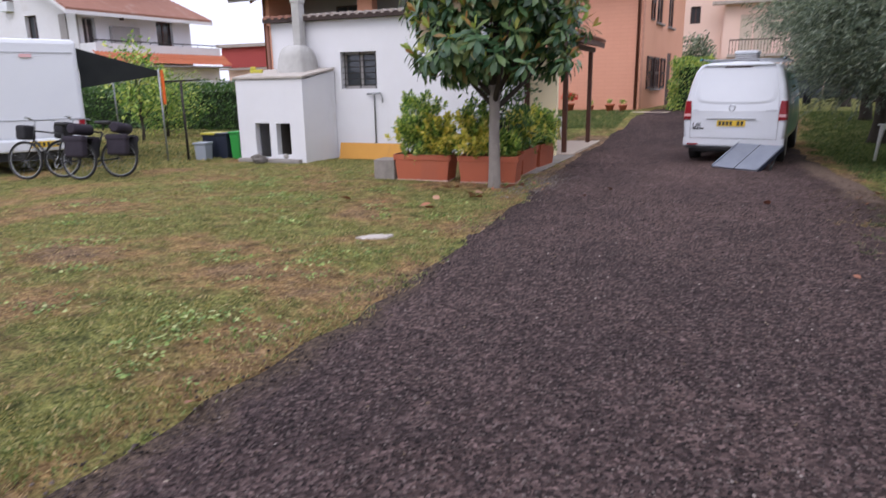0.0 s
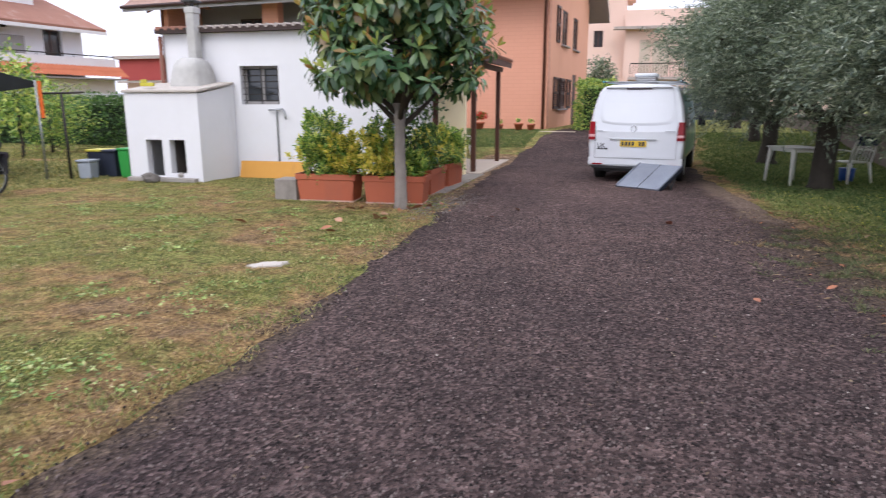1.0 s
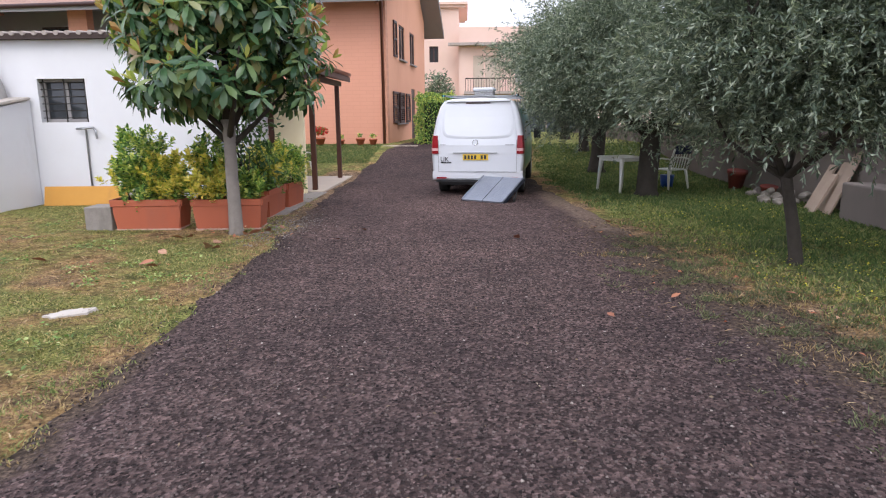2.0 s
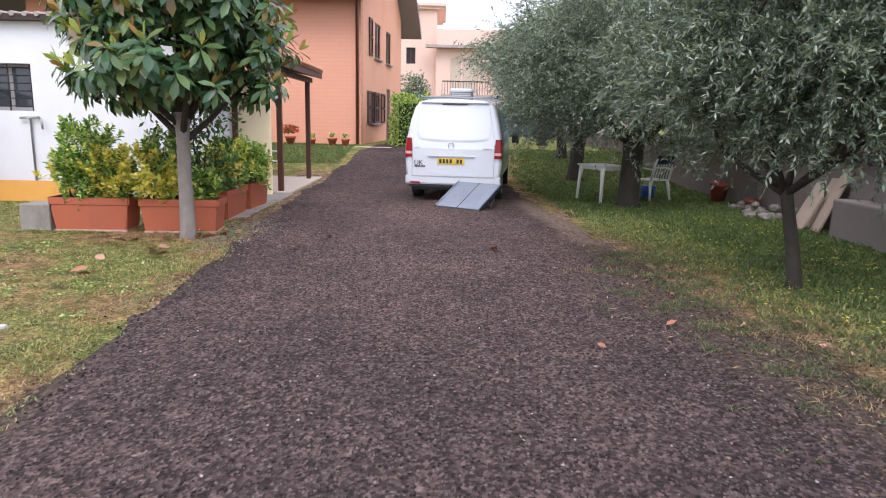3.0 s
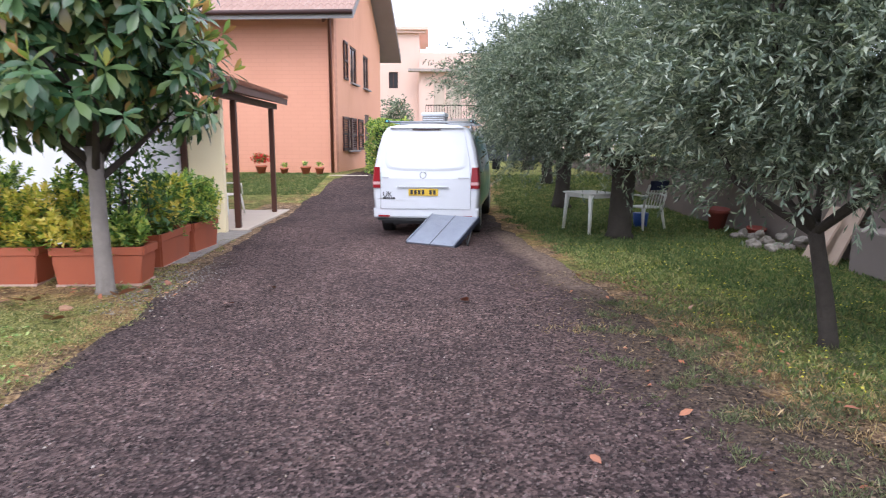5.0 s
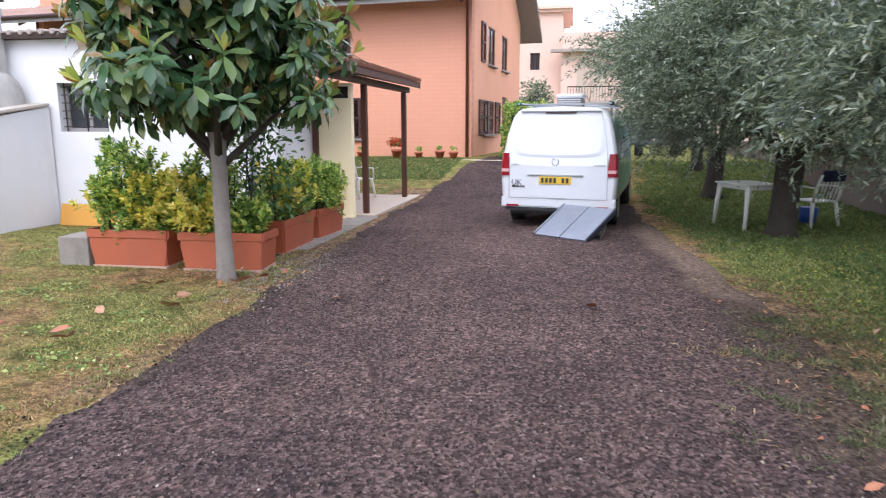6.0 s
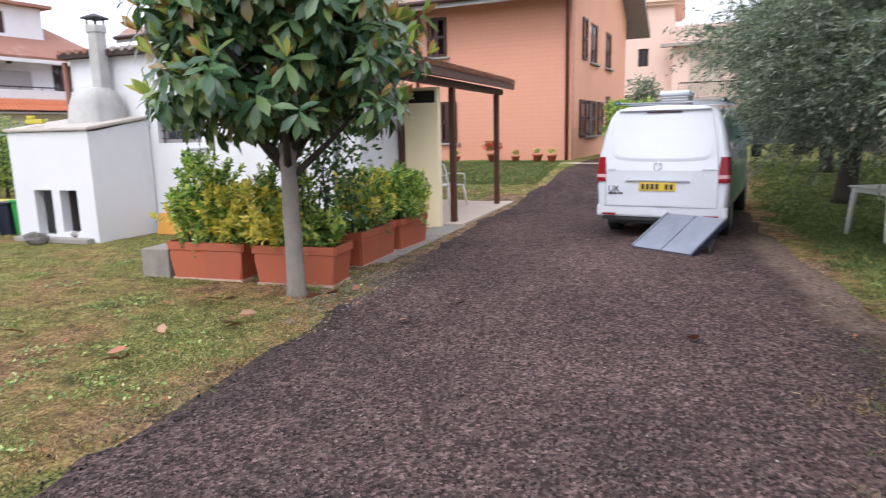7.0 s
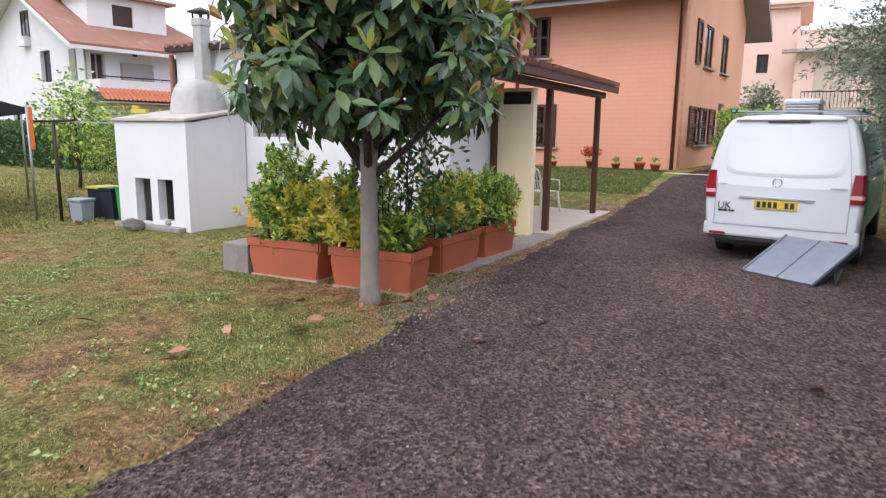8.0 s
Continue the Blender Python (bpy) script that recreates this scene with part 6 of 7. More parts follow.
# ---- boundary wall and clutter along it ----
bw = thing("boundary_wall", "low weathered rendered wall with tile coping along the olive garden", "wall", pose(0, 0, 0))
boxes("wall_face", [((5.75, -6, -0.2), (6.0, 40, 1.12))], M["old_wall"], bw)
bm = bmesh.new()
for i in range(110):
    y = 2.0 + i * 0.22
    tube(bm, [(5.62, y + 0.1, 1.13), (6.12, y + 0.1, 1.17)], [0.1, 0.09], 7)
part("coping", bm, M["tile_dark"], bw, "dark old tile coping")
boxes("buttress", [((5.3, 9.2, -0.05), (5.748, 11.1, 0.55))], M["old_wall"], bw, bevel=0.03)
for i, (x, y, w) in enumerate(((5.36, 11.55, 0.24), (5.40, 11.82, 0.22), (5.34, 12.08, 0.2), (5.2, 11.7, 0.14))):
    bm = bmesh.new()
    box(bm, (-0.015, -w / 2, 0), (0.015, w / 2, 1.05 - 0.12 * i), 0.003)
    o = part("plank", bm, M["plank"], None, at=pose(x, y, 0.0, 0, 23 + 2 * i, 3 * i - 4))
    tagged(o, "pale weathered plank leaning on the wall", "plank", "leaning planks")
for i in range(15):
    bm = bmesh.new()
    bmesh.ops.create_icosphere(bm, subdivisions=2, radius=rnd.uniform(0.07, 0.14))
    for v in bm.verts:
        v.co *= 1 + 0.55 * noise.noise(v.co * 9 + Vector((i, 0, 0)))
        v.co.z *= 0.75
    o = part("rock", bm, M["rubble"], None, at=pose(5.25 + rnd.uniform(-.25, .35), 13.2 + rnd.uniform(-.8, 1.0), 0.05 + (0.11 if i > 10 else 0), 0, 0, 37 * i))
    tagged(o, "rough grey stone in a heap by the wall", "stone", "heap of stones")
for x, y, r, h in ((5.4, 15.2, 0.19, 0.40), (5.5, 13.9, 0.15, 0.20)):
    bm = bmesh.new()
    tube(bm, [(0, 0, 0), (0, 0, h * 0.82), (0, 0, h * 0.83), (0, 0, h)], [r * 0.7, r * 0.95, r * 1.06, r * 1.08], 18)
    o = part("flower_pot", bm, M["old_pot"], None, at=pose(x, y, 0, 8, 0, 0))
    tagged(o, "empty terracotta flower pot in the grass", "pot")
gt = thing("gate", "dark blue-grey sheet gate across the far end", "gate", pose(2.2, 38.0, 0.6))
boxes("gate_panel", [((0, 0, 0.08), (1.9, 0.05, 1.7)), ((1.95, 0, 0.08), (3.85, 0.05, 1.7))], M["gate"], gt)
for x in (-0.1, 3.86):
    boxes("gate_post", [((x, -0.05, 0), (x + 0.1, 0.1, 1.9))], M["white_panel"], gt)

# ---- motorhome, bicycles, bins, awning ----
MH = pose(-12.2, 9.95, 0, 0, 0, 62)
mh = thing("motorhome", "white motorhome with a yellow plate parked on the lawn", "motorhome", MH)
bm = bmesh.new()
box(bm, (-2.2, 0, 0.62), (0, 5.6, 2.55), 0.09)
part("body", bm, M["white_panel"], mh)
bm = bmesh.new()
box(bm, (-2.22, -0.06, 0.42), (0.02, 0.25, 0.66), 0.04)
part("bumper", bm, M["white_panel"], mh)
boxes("underbody", [((-2.0, 0.1, 0.25), (-0.2, 5.2, 0.61))], M["black"], mh)
boxes("rear_trim", [((-2.1, -0.012, 2.28), (-0.1, 0.02, 2.30)), ((-2.1, -0.012, 1.02), (-0.1, 0.02, 1.035))], M["seam"], mh)
pl = boxes("number_plate", [((-1.05, -0.075, 0.50), (-0.53, -0.062, 0.615))], M["plate"], mh, "yellow rear number plate")
for i in range(6):
    x = -1.01 + i * 0.08
    boxes("plate_bar", [((x, -0.079, 0.52), (x + 0.05, -0.0755, 0.595))], M["sticker"], pl)
for x in (-2.16, -0.14):
    boxes("tail_light", [((x, -0.07, 0.70), (x + 0.10, 0.0, 1.0))], M["red"], mh, bevel=0.01)
boxes("lamp", [((-1.0, -0.03, 2.2), (-0.8, 0.0, 2.26))], M["lens_white"], mh)
for x in (-1.9, -0.3):
    bm = bmesh.new()
    tube(bm, [(x - 0.1, 1.2, 0.33), (x + 0.1, 1.2, 0.33)], 0.33, 24)
    part("wheel", bm, M["tyre"], mh)
bm = bmesh.new()
cn = [(0.03, 0.3, 2.42), (0.03, 4.3, 2.42), (1.6, 4.3, 2.02), (1.6, 0.3, 1.98)]
aw = thing("awning", "dark grey awning cloth on slim poles beside the motorhome", "awning", MH)
lo = [[bm.verts.new(Vector(cn[0]).lerp(Vector(cn[1]), j / 8).lerp(Vector(cn[3]).lerp(Vector(cn[2]), j / 8), i / 8) - Vector((0, 0, 0.12 * math.sin(math.pi * i / 8)))) for j in range(9)] for i in range(9)]
for i in range(8):
    for j in range(8):
        bm.faces.new((lo[i][j], lo[i][j + 1], lo[i + 1][j + 1], lo[i + 1][j])).smooth = True
bmesh.ops.solidify(bm, geom=bm.faces[:], thickness=0.008)
part("cloth", bm, M["awning"], aw)
bm = bmesh.new()
q = [bm.verts.new(p) for p in ((0.05, 0.3, 2.40), (0.05, 0.3, 1.62), (1.58, 0.3, 1.86), (1.58, 0.3, 1.97))]
bm.faces.new(q)
bmesh.ops.solidify(bm, geom=bm.faces[:], thickness=0.006)
part("end_panel", bm, M["awning"], aw, "dark grey triangular awning end")
for x, y in ((1.6, 4.3), (1.6, 0.3)):
    bm = bmesh.new()
    tube(bm, [(x, y, 2.0), (x, y, 0)], 0.022, 8)
    part("pole", bm, M["zinc"], aw)
bm = bmesh.new()
box(bm, (1.62, 0.20, 1.25), (1.68, 0.26, 1.98), 0.01)
part("strap", bm, M["orange_strap"], aw, "bright orange strap")


def bicycle(at, label):
    b = thing("bicycle", label, "bicycle", at, group="parked bicycles")
    for y in (0.0, 1.08):
        bm = bmesh.new()
        ring(bm, (0, y, 0.35), (1, 0, 0), 0.33, 0.022, 28, 8)
        w = part("wheel", bm, M["tyre"], b)
        bm = bmesh.new()
        for i in range(14):
            a = i * math.pi / 7
            tube(bm, [(0.02 * (-1) ** i, y, 0.35), (0, y + 0.32 * math.cos(a), 0.35 + 0.32 * math.sin(a))], 0.002, 4)
        ring(bm, (0, y, 0.35), (1, 0, 0), 0.305, 0.008, 24, 5)
        part("spokes", bm, M["zinc"], w)
    bm = bmesh.new()
    P = {"r": (0, 0, 0.35), "bb": (0, 0.45, 0.30), "st": (0, 0.30, 0.82), "hd": (0, 0.86, 0.88), "hl": (0, 0.89, 0.72), "f": (0, 1.08, 0.35)}
    for a, c, r in (("r", "bb", 0.012), ("r", "st", 0.011), ("bb", "st", 0.017), ("bb", "hl", 0.02), ("st", "hd", 0.016), ("hd", "hl", 0.02), ("hl", "f", 0.013)):
        tube(bm, [P[a], P[c]], r, 8)
    part("frame", bm, M["black"], b)
    bm = bmesh.new()
    tube(bm, [(0, 0.28, 0.86), (0, 0.28, 0.98)], 0.015, 8)
    box(bm, (-0.09, 0.12, 0.97), (0.09, 0.40, 1.03), 0.025)
    part("saddle", bm, M["black"], b)
    bm = bmesh.new()
    tube(bm, [(0, 0.86, 0.88), (0, 0.84, 1.06)], 0.014, 8)
    tube(bm, [(-0.30, 0.68, 1.08), (-0.27, 0.80, 1.10), (0, 0.86, 1.06), (0.27, 0.80, 1.10), (0.30, 0.68, 1.08)], 0.013, 8)
    part("handlebar", bm, M["zinc"], b)
    boxes("carrier", [((-0.07, -0.28, 0.74), (0.07, 0.24, 0.755))], M["black"], b)
    for s in (-1, 1):
        bm = bmesh.new()
        box(bm, (s * 0.08 if s > 0 else -0.24, -0.26, 0.40), (0.24 if s > 0 else -0.08, 0.12, 0.74), 0.05)
        pan = part("pannier", bm, M["bag"] if s > 0 else M["mauve"], b, "dark pannier bag")
        bm = bmesh.new()
        box(bm, (0.09 if s > 0 else -0.25, -0.27, 0.66), (0.25 if s > 0 else -0.09, 0.13, 0.78), 0.04)
        part("flap", bm, M["mauve"], pan)
    bm = bmesh.new()
    tube(bm, [(-0.26, -0.06, 0.90), (-0.22, -0.06, 0.90), (0.22, -0.06, 0.90), (0.26, -0.06, 0.90)], [0.07, 0.10, 0.10, 0.07], 14)
    part("roll_bag", bm, M["mauve"], b, "rolled dark mauve bag on the carrier")
    bm = bmesh.new()
    box(bm, (-0.14, 0.94, 0.72), (0.14, 1.14, 0.98), 0.04)
    part("front_bag", bm, M["bag"], b, "dark handlebar bag")
    bm = bmesh.new()
    ring(bm, (0.05, 0.45, 0.30), (1, 0, 0), 0.09, 0.008, 20, 5)
    tube(bm, [(0.05, 0.45, 0.30), (0.08, 0.55, 0.18)], 0.009, 6)
    tube(bm, [(-0.05, 0.45, 0.30), (-0.08, 0.35, 0.42)], 0.009, 6)
    part("crank", bm, M["zinc"], b)
    return b


bicycle(pose(-10.42, 9.05, 0, 0, 8, 110), "dark touring bicycle with loaded panniers on the lawn")
bicycle(pose(-10.84, 8.55, 0, 0, 7, 104), "dark bicycle with bags leaning beside another")

for nm, at, size, mat, lid, lab in (("waste_bin", pose(-11.08, 11.95, 0, 0, 0, 8), (0.30, 0.30, 0.40), "grey_bin", "grey_bin", "small pale grey household waste bin"),
                                    ("waste_bin", pose(-11.18, 12.5, 0, 0, 0, 4), (0.46, 0.45, 0.58), "navy_bin", "yellow_lid", "dark navy waste bin with a yellow edged lid"),
                                    ("waste_bin", pose(-10.80, 12.42, 0, 0, 0, 2), (0.30, 0.4, 0.58), "navy_bin", "navy_bin", "dark navy waste bin"),
                                    ("waste_bin", pose(-10.46, 12.46, 0, 0, 0, 0), (0.26, 0.4, 0.62), "green_bin", "green_bin", "bright green waste bin")):
    t = thing(nm, lab, "bin", at, group="waste bins beside the oven")
    bm = bmesh.new()
    w, d, h = size
    vs = box(bm, (-w / 2, -d / 2, 0), (w / 2, d / 2, h - 0.05), 0.02)
    for v in bm.verts:
        v.co.x *= 0.86 + 0.14 * v.co.z / h
        v.co.y *= 0.86 + 0.14 * v.co.z / h
    part("body", bm, M[mat], t)
    bm = bmesh.new()
    box(bm, (-w / 2 - 0.015, -d / 2 - 0.02, h - 0.048), (w / 2 + 0.015, d / 2 + 0.01, h), 0.012)
    part("lid", bm, M[lid], t)

cp = thing("clothes_line", "green metal clothes line post with a cross arm on the lawn", "clothes line", pose(-11.3, 11.7, 0) @ Matrix.Diagonal((1, 1, 1.07, 1)))
bm = bmesh.new()
tube(bm, [(0, 0, -0.05), (0, 0, 1.62)], 0.028, 8)
part("post", bm, M["iron"], cp)
bm = bmesh.new()
tube(bm, [(-0.55, 0.0, 1.62), (0.55, 0.0, 1.64)], 0.02, 8)
part("cross_arm", bm, M["iron"], cp)
for x in (-0.5, 0.0, 0.5):
    bm = bmesh.new()
    tube(bm, [(x, 0, 1.63), (x * 0.6 + 0.7, 0.8, 1.60), (x * 0.4 + 1.36, 1.5, 1.66)], 0.004, 5)
    part("line", bm, M["zinc"], cp)


# ---- young tree before the neighbour's hedge ----
def young_tree(x, y, h, label, count=1500, mat="shrub", spread=0.8, low=0.55, size=0.11):
    t = thing("young_tree", label, "tree", pose(x, y, ground_z(x, y)))
    bm = bmesh.new()
    limb(bm, (0, 0, -0.05), (0.05, 0, h * 0.85), 0.05, 0.015, 0.04)
    for i in range(12):
        a = i * 2.4
        z = low + (h * 0.8 - low) * i / 12
        limb(bm, (0.02, 0, z), (math.cos(a) * spread * 0.8, math.sin(a) * spread * 0.8, z + 0.45), 0.018, 0.005, 0.05, 4, 5)
    part("trunk", bm, M["bark_dark"], t)
    d = unit(count)
    q = rng.uniform(0.1, 1, (count, 1)) ** 0.5
    wob = np.array([1 + 0.6 * noise.noise(Vector(v) * 2.4 + Vector((x, y, 0))) for v in d])[:, None]
    pts = np.array([0, 0, (h + low) / 2]) + d * np.array([spread, spread, (h - low) / 2]) * q * wob
    Ls = rng.uniform(0.7, 1.3, count) * size
    part("crown", cloud("crown", pts, d + rng.normal(size=(count, 3)) * 0.8 - np.array([0, 0, 0.3]), rng.normal(size=(count, 3)) + np.array([0, 0, 1]), Ls, Ls * 0.5, 0.12, M[mat]), None, t)


young_tree(-16.8, 15.6, 3.0, "young leafy fruit tree on the lawn", 1500, "shrub", 0.85, 0.7, 0.14)
young_tree(-17.6, 17.4, 2.3, "bushy green young tree before the hedge", 4600, "shrub", 1.25, 0.15, 0.085)
young_tree(-2.0, 44.0, 3.7, "silvery shrub tree before the pink building", 1900, "olive", 1.0, 1.0, 0.2)

# ---- pots along the orange house ----
for lx, sc, fl in ((-4.3, 0.9, 0), (-3.5, 0.8, 0), (-2.25, 1.1, 1), (-1.5, 0.8, 0), (-0.8, 1.0, 0), (-0.35, 0.9, 0)):
    t = thing("flower_pot", "terracotta flower pot with red geraniums by the house" if fl else "small terracotta flower pot by the orange house", "pot", house.matrix_basis @ pose(lx, -0.9, 0.04), group="flower pots along the house")
    bm = bmesh.new()
    tube(bm, [(0, 0, 0), (0, 0, 0.2 * sc), (0, 0, 0.205 * sc), (0, 0, 0.26 * sc)], [0.1 * sc, 0.15 * sc, 0.17 * sc, 0.17 * sc], 14)
    part("pot", bm, M["terracotta"], t)
    n = 420 if fl else 50
    sp = 0.30 if fl else 0.10
    d = unit(n)
    part("plant", cloud("plant", np.array([0, 0, 0.30 * sc + sp * 0.6]) + d * np.array([sp, sp, sp * 0.5]) * rng.uniform(0.3, 1, (n, 1)), d + rng.normal(size=(n, 3)), d, rng.uniform(0.05, 0.09, n), 0.05, 0.1, M["geranium"] if fl else M["shrub"]), None, t).name = "plant"
seat2 = copy_thing(ch, pose(-4.55, 17.7, 0.036, 0, 0, 65))
tagged(seat2, "white plastic garden armchair on the porch floor")


# ---- ground cover and litter ----
def tufts(name, n, area, material, h, accept, label, blades=5, broad=0.13):
    x0, x1, y0, y1 = area
    px = rng.uniform(x0, x1, n)
    py = y0 + (y1 - y0) * rng.uniform(0, 1, n) ** 1.15
    keep = np.array([accept(a, b) for a, b in zip(px, py)])
    px, py = px[keep], py[keep]
    m = len(px)
    pz = np.array([surface_z(a, b) for a, b in zip(px, py)])
    base = np.repeat(np.c_[px, py, pz - 0.004], blades, 0) + rng.normal(size=(m * blades, 3)) * np.array([0.022, 0.022, 0])
    al = rng.normal(size=(m * blades, 3)) * np.array([0.75, 0.75, 0.15]) + np.array([0, 0, 0.75])
    L = rng.uniform(0.5, 1.3, m * blades) * h
    me = cloud(name, base, al, rng.normal(size=(m * blades, 3)), L, np.maximum(0.006, L * broad), 0.0, material)
    return tagged(new(name, me), label, "grass", kind="stuff")


def litter(name, n, area, accept, material, label, lo, hi, lift=0.026, slim=0.25, broad=0.6):
    """Small flat flakes lying on the ground."""
    x0, x1, y0, y1 = area
    p = np.c_[rng.uniform(x0, x1, n), rng.uniform(y0, y1, n), np.zeros(n)]
    p = p[np.array([accept(a, b) for a, b, _ in p])]
    n = len(p)
    p[:, 2] = [ground_z(a, b) + lift for a, b, _ in p]
    al = rng.normal(size=(n, 3)) * np.array([1, 1, 0.2])
    L = rng.uniform(lo, hi, n)
    me = cloud(name, p, al, np.array([0, 0, 1.0]) + rng.normal(size=(n, 3)) * 0.35, L, L * rng.uniform(slim, broad, n), 0.1, material)
    return tagged(new(name, me), label, "litter", kind="stuff")


tufts("grass", 90000, (-12.5, -2.55, 1.0, 14.0), M["grass"], 0.030, lambda x, y: x < left_x(y) + 0.02 and patchy(x, y) - 0.15 * max(0.0, 1 - (left_x(y) - x) / 0.3) + 0.9 * noise.noise((x * 6.5, y * 6.5, 2)) + 0.7 * noise.noise((x * 3.1, y * 3.1, 9)) > 0.15 + rnd.uniform(-.18, .18), "short green lawn grass in patches", 5, 0.30)
tufts("dry_grass", 26000, (-12.5, -2.55, 1.0, 12.0), M["grass_dry"], 0.025, lambda x, y: x < left_x(y) + 0.06 and patchy(x, y) < 0.1 + rnd.uniform(-.5, .4), "dry straw coloured grass", 4, 0.2)
tufts("edge_grass", 5200, (-3.4, -2.3, 1.0, 10.5), M["grass_edge"], 0.040, lambda x, y: abs(x - left_x(y) + 0.10) < 0.34 * rnd.random() ** 1.3 and noise.noise((x * 2.2, y * 2.2, 15)) > -0.15, "yellow-green grass hanging over the gravel edge", 5, 0.18)
tufts("edge_grass", 3000, (-3.3, -2.4, 1.0, 10.5), M["grass_dry"], 0.036, lambda x, y: abs(x - left_x(y) + 0.05) < 0.30 * rnd.random() ** 1.5, "yellowed grass along the gravel edge", 5, 0.16)
tufts("grass", 24000, (1.4, 5.7, 3.0, 24.0), M["grass_lush"], 0.065, lambda x, y: x > right_x(y) + (0.9 + 0.5 * noise.noise((x * 1.5, y * 1.5, 7)) if y < 12.5 else 0.05) + 0.3 * rnd.random(), "lush green grass under the olive trees, darkened for their shade", 5, 0.2)
tufts("grass", 10000, (1.4, 4.6, 4.0, 13.0), M["grass_edge"], 0.060, lambda x, y: right_x(y) + (0.9 if y < 9 else 0.25) * rnd.random() + 0.25 * noise.noise((x * 2.5, y * 2.5, 7)) < x < right_x(y) + 0.8 + 0.8 * rnd.random(), "lighter yellowish grass along the drive", 5, 0.2)
litter("yellow_flowers", 1500, (2.0, 4.6, 5.5, 13.0), lambda x, y: x > right_x(y) + 0.25 and noise.noise((x * 1.4, y * 1.4, 3)) > 0.0, M["yellow_flower"], "small yellow flowers in the grass", 0.015, 0.032, 0.07, 0.6, 0.9)
tufts("weeds", 12000, (0.9, 3.8, 2.4, 9.5), M["weed"], 0.055, lambda x, y: noise.noise((x * 3.4, y * 3.4, 6)) + 0.85 * verge(x, y) > 0.60 + 0.35 * rnd.random(), "scattered weeds on the gravel edge", 7, 0.10)
tufts("dry_grass", 5000, (0.9, 3.8, 2.4, 9.5), M["grass_dry"], 0.060, lambda x, y: noise.noise((x * 1.6, y * 1.6, 3)) + 0.6 * (x - right_x(y)) > -0.12 + 0.4 * rnd.random() and x < right_x(y) + 0.8, "dead grass and stalks on the gravel edge", 4, 0.07)
tufts("grass", 12000, (-24.0, -10.4, 9.5, 19.4), M["grass"], 0.07, lambda x, y: patchy(x, y) > -0.35, "green lawn before the hedge", 4, 0.3)
tufts("grass", 9000, (-9, -3.2, 20.0, 24.4), M["grass_lush"], 0.06, lambda x, y: not (x > -6.5 and y < 20.5), "green lawn strip before the orange house", 5, 0.2)


litter("leaf_litter", 20000, (0.9, 3.8, 2.4, 11.0), lambda x, y: abs(x - right_x(y) + 0.2) < 1.4 * rnd.random() ** 1.3, M["straw"], "dry leaf and straw litter along the gravel edge", 0.010, 0.036)
litter("thatch", 6000, (0.9, 3.8, 2.4, 11.0), lambda x, y: abs(x - right_x(y) + 0.1) < 1.2 * rnd.random(), M["thatch"], "dead stalks on the gravel edge", 0.03, 0.09, 0.03, 0.06, 0.14)
litter("leaf_litter", 300, (1.0, 3.4, 2.6, 10.5), lambda x, y: abs(x - right_x(y) + 0.1) < 1.0 * rnd.random(), M["dead_leaf"], "curled brown leaves on the gravel edge", 0.03, 0.07)
litter("leaf_litter", 1500, (-3.6, -2.4, 9.3, 12.6), lambda x, y: abs(x + 2.95) < 0.5 * rnd.random(), M["straw"], "dry leaf crumbs beside the planters", 0.015, 0.05)
litter("leaf_litter", 110, (-5.2, -2.5, 7.2, 10.3), lambda x, y: rnd.random() < 0.9 - abs(x + 3.5) * 0.5, M["dead_leaf"], "small reddish leaf scraps under the magnolia", 0.03, 0.085, 0.04)
litter("clover", 38000, (-9.0, -2.6, 1.2, 11.0), lambda x, y: x < left_x(y) and noise.noise((x * 1.3, y * 1.3, 12)) + 0.7 * noise.noise((x * 4.2, y * 4.2, 21)) > 0.22 + 0.2 * rnd.random(), M["clover"], "small round clover leaves in the lawn", 0.020, 0.045, 0.03, 0.5, 0.9)
litter("thatch", 16000, (-9.0, -2.6, 1.2, 11.0), lambda x, y: x < left_x(y) + 0.05 and patchy(x, y) < 0.25 + rnd.uniform(-.4, .3), M["thatch"], "dead brown stalks lying in the lawn", 0.03, 0.09, 0.018, 0.06, 0.14)
litter("leaf_litter", 1400, (-3.2, 2.6, 1.0, 12.0), lambda x, y: left_x(y) < x < right_x(y), M["straw"], "tiny dry leaf crumbs on the gravel", 0.012, 0.032)


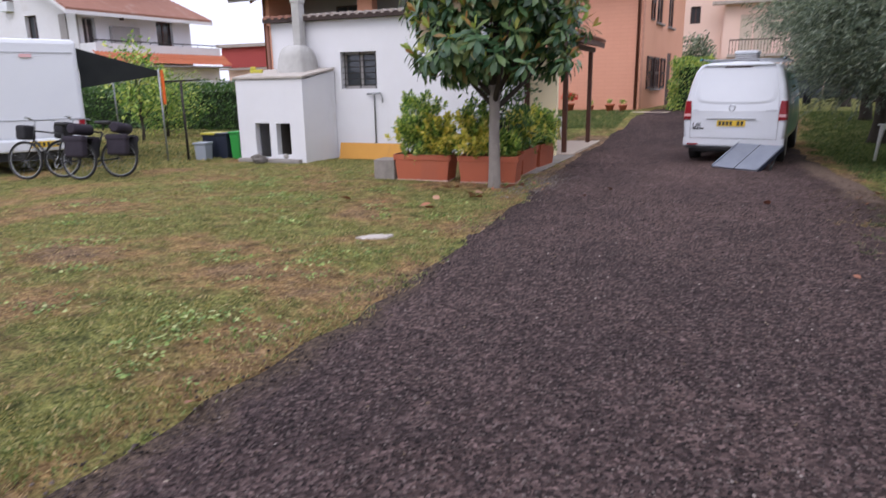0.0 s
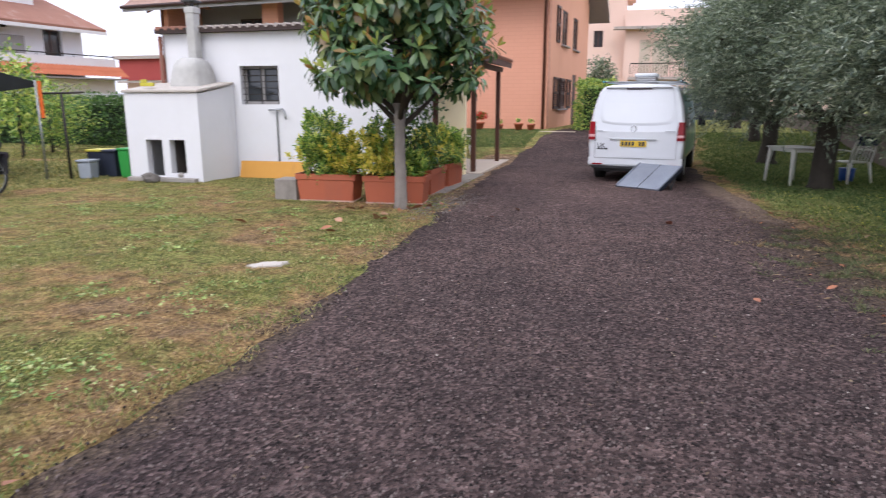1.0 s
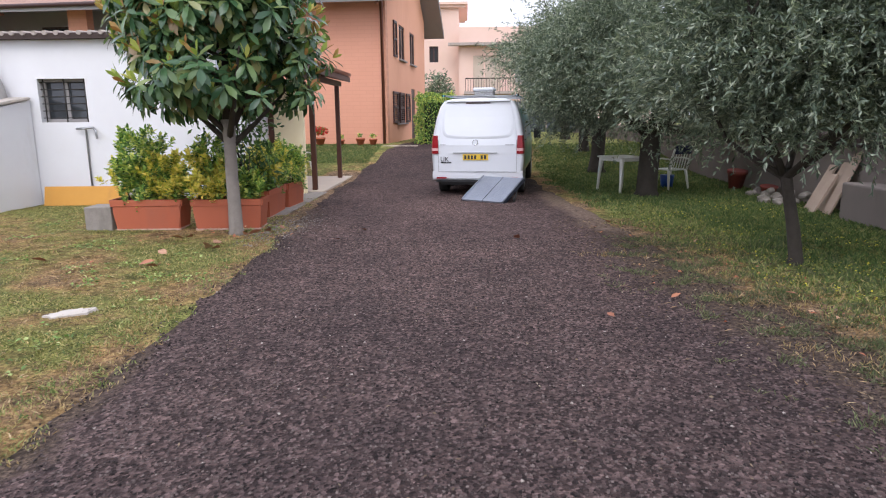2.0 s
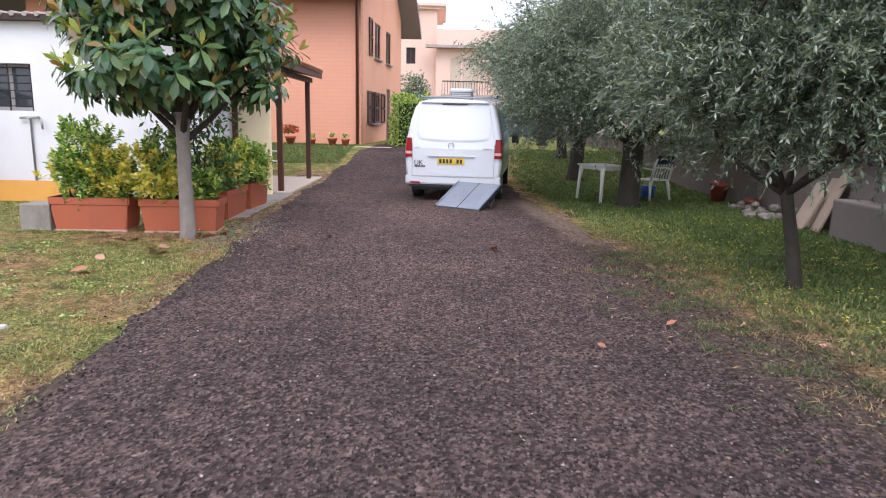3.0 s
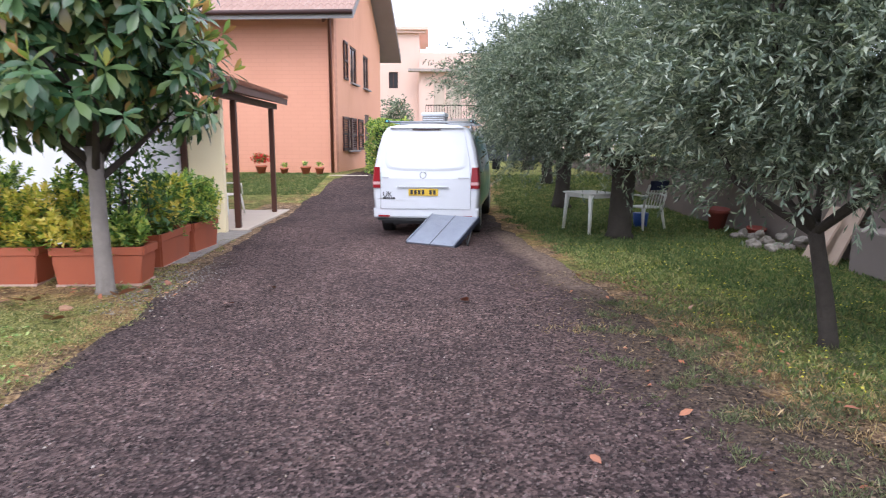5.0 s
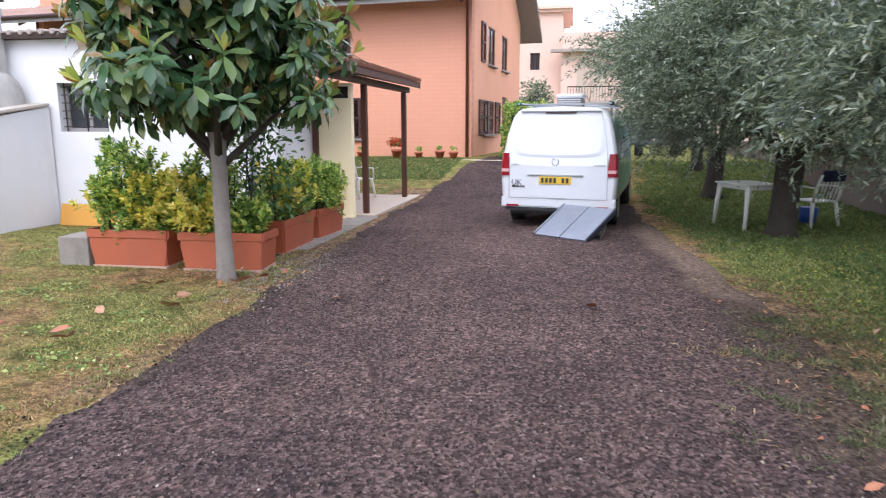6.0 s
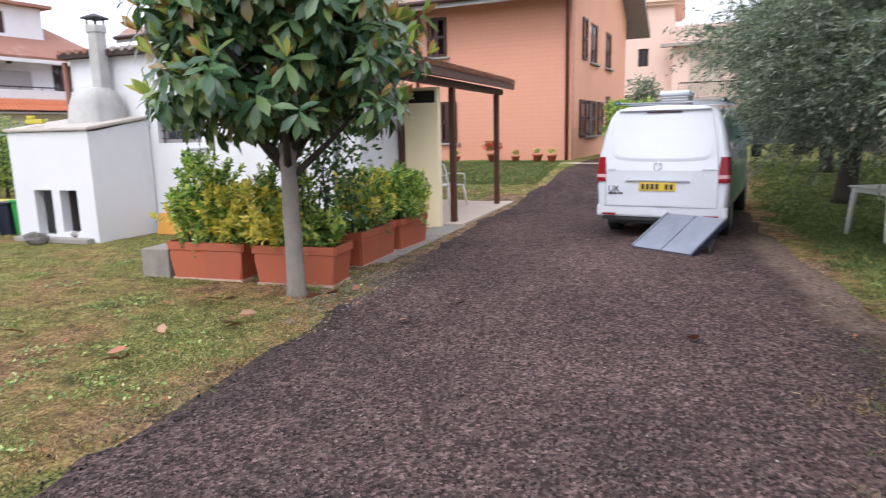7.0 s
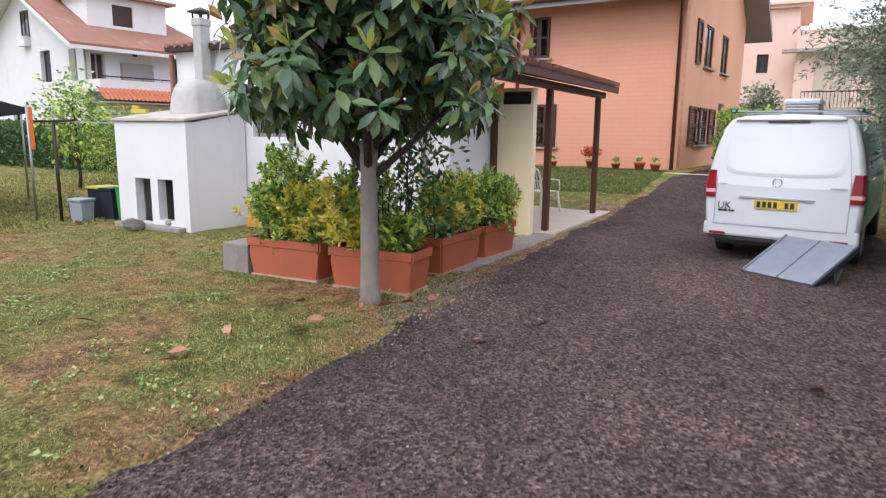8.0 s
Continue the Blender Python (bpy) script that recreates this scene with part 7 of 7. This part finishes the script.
def pebbles(name, n, area, lo, hi, accept, material, label):
    """Many small angular stones, eight faces each."""
    x0, x1, y0, y1 = area
    p = np.c_[rng.uniform(x0, x1, n), y0 + (y1 - y0) * rng.uniform(0, 1, n) ** 1.5, np.zeros(n)]
    p = p[np.array([accept(a, b) for a, b, _ in p])]
    n = len(p)
    p[:, 2] = [ground_z(a, b) + 0.012 + 0.012 * noise.noise((a * 2.2, b * 2.2, 8)) + 0.012 * noise.noise((a * 0.6, b * 0.6, 2)) for a, b, _ in p]
    octa = np.array([(1, 0, 0), (0, 1, 0), (-1, 0, 0), (0, -1, 0), (0, 0, 1), (0, 0, -1)], float)
    s = rng.uniform(lo, hi, (n, 1, 1))
    v = octa[None] * s * rng.uniform(0.6, 1.25, (n, 6, 1))
    q = unit(n)
    ax, ay = q, np.cross(q, unit(n))
    ay /= np.linalg.norm(ay, axis=1, keepdims=True)
    az = np.cross(ax, ay)
    R = np.stack([ax, ay, az], 2)
    v = np.einsum("nij,nkj->nki", R, v)
    v[:, :, 2] *= 0.75
    v += p[:, None, :]
    f = np.array([(0, 1, 4), (1, 2, 4), (2, 3, 4), (3, 0, 4), (1, 0, 5), (2, 1, 5), (3, 2, 5), (0, 3, 5)])
    F = (f[None] + 6 * np.arange(n)[:, None, None]).reshape(-1)
    me = bpy.data.meshes.new(name)
    me.vertices.add(6 * n)
    me.vertices.foreach_set("co", v.reshape(-1).astype(np.float32))
    me.loops.add(len(F))
    me.loops.foreach_set("vertex_index", F.astype(np.int32))
    me.polygons.add(8 * n)
    me.polygons.foreach_set("loop_start", np.arange(0, 24 * n, 3, dtype=np.int32))
    me.polygons.foreach_set("loop_total", np.full(8 * n, 3, np.int32))
    me.update(calc_edges=True)
    me.materials.append(material)
    return tagged(new(name, me), label, "gravel", kind="stuff")


pebbles("gravel", 62000, (-3.0, 3.2, 1.0, 9.5), 0.005, 0.0135, lambda x, y: left_x(y) + 0.02 + 0.45 * rnd.random() ** 2 < x < right_x(y) - 0.1 + 0.2 * rnd.random() and rnd.random() > 0.75 * verge(x, y), M["chip"], "loose dark lava gravel")
pebbles("gravel", 6500, (-3.6, -2.1, 9.0, 13.2), 0.004, 0.013, lambda x, y: rnd.random() < 0.85 * math.exp(-((x + 2.95) / 0.34) ** 2 - ((y - 10.5) / 0.95) ** 2), M["concrete"], "pale stone chips beside the planters")

# pale broken slab lying in the lawn
bm = bmesh.new()
rim = []
for i in range(20):
    a = i * math.pi / 10
    k = 1 + 0.75 * noise.noise((math.cos(a) * 1.9, math.sin(a) * 1.9, 4)) + 0.25 * noise.noise((a * 3, 0, 1))
    rim.append((0.20 * k * math.cos(a), 0.10 * k * math.sin(a)))
lo = [bm.verts.new((x, y, 0)) for x, y in rim]
hi = [bm.verts.new((x * 0.93, y * 0.93, 0.035)) for x, y in rim]
bm.faces.new(lo); bm.faces.new(hi)
for i in range(20):
    bm.faces.new((lo[i], lo[(i + 1) % 20], hi[(i + 1) % 20], hi[i]))
o = part("stone_slab", bm, M["limestone"], None, at=pose(-3.55, 6.15, -0.010, 2, -3, 28))
tagged(o, "pale broken flat stone lying in the lawn", "stone")


# ---- fallen leaves ----
def leaf_mesh():
    bm = bmesh.new()
    pts = [(-0.09, 0), (-0.045, 0.034), (0.02, 0.042), (0.09, 0.0)]
    spine = [bm.verts.new((x, 0, 0.008 * math.sin((x + 0.09) * 17))) for x, _ in pts]
    for s in (-1, 1):
        side_v = [spine[0]] + [bm.verts.new((x, s * w, 0.008 * math.sin((x + 0.09) * 17) + 0.006)) for x, w in pts[1:3]] + [spine[3]]
        bm.faces.new((spine[0], spine[1], side_v[1]))
        bm.faces.new((spine[1], spine[2], side_v[2], side_v[1]))
        bm.faces.new((spine[2], spine[3], side_v[2]))
    return mesh_of("fallen_leaf", bm, M["dead_single"])


LEAF = leaf_mesh()
SPOTS = [(-1.96, 9.26), (-1.72, 10.0), (0.34, 9.40), (0.81, 6.04), (2.47, 9.02), (1.48, 6.6), (2.47, 6.62), (-2.56, 2.49), (-3.39, 8.72), (-3.40, 9.03), (-3.46, 8.86), (-3.34, 8.93), (-3.28, 8.66),
         (-3.81, 8.42), (-3.55, 7.77), (-3.60, 7.70), (-3.73, 7.87), (-4.15, 9.29), (-4.05, 9.36), (-3.26, 9.65), (-3.15, 9.72), (-3.02, 9.9), (-2.9, 10.15), (-3.9, 9.4), (2.2, 9.9), (1.75, 10.6), (-5.0, 8.0)]
for x, y in SPOTS:
    o = new("fallen_leaf", LEAF)
    s = rnd.uniform(0.9, 1.1) if x < 0.5 else rnd.uniform(0.5, 0.65)
    o.matrix_basis = pose(x, y, ground_z(x, y) + (0.045 if left_x(y) < x < right_x(y) else 0.058), rnd.uniform(-35, 35), rnd.uniform(-25, 25), rnd.uniform(0, 360)) @ Matrix.Diagonal((s, s, s, 1))
    tagged(o, "dry reddish brown magnolia leaf on the ground", "leaf", "fallen leaves")

# ---- barrel tiles of the porch roof ----
bm = bmesh.new()
N = 6
for y, r in ((0.0, 0.095), (0.42, 0.08)):
    for i in range(N + 1):
        a = math.pi * i / N
        bm.verts.new((-y, math.cos(a) * r, math.sin(a) * r * 0.8))
bm.verts.ensure_lookup_table()
for i in range(N):
    bm.faces.new((bm.verts[i], bm.verts[i + 1], bm.verts[N + 2 + i], bm.verts[N + 1 + i])).smooth = True
bmesh.ops.solidify(bm, geom=bm.faces[:], thickness=0.014)
TILE = mesh_of("roof_tile", bm, M["tile"])
cols = int((PY1 - PY0) / 0.205)
slope_m = pose(PX, PY0, 2.605, 0, PS, 0)
for c in range(cols):
    for r_ in range(7):
        o = new("roof_tile", TILE)
        o.parent = porch
        o.matrix_basis = slope_m @ pose(0.10 - 0.36 * r_, 0.10 + c * 0.205, 0.012 * (r_ % 2), 0, rnd.uniform(-2, 2) - 2, rnd.uniform(-3, 3))
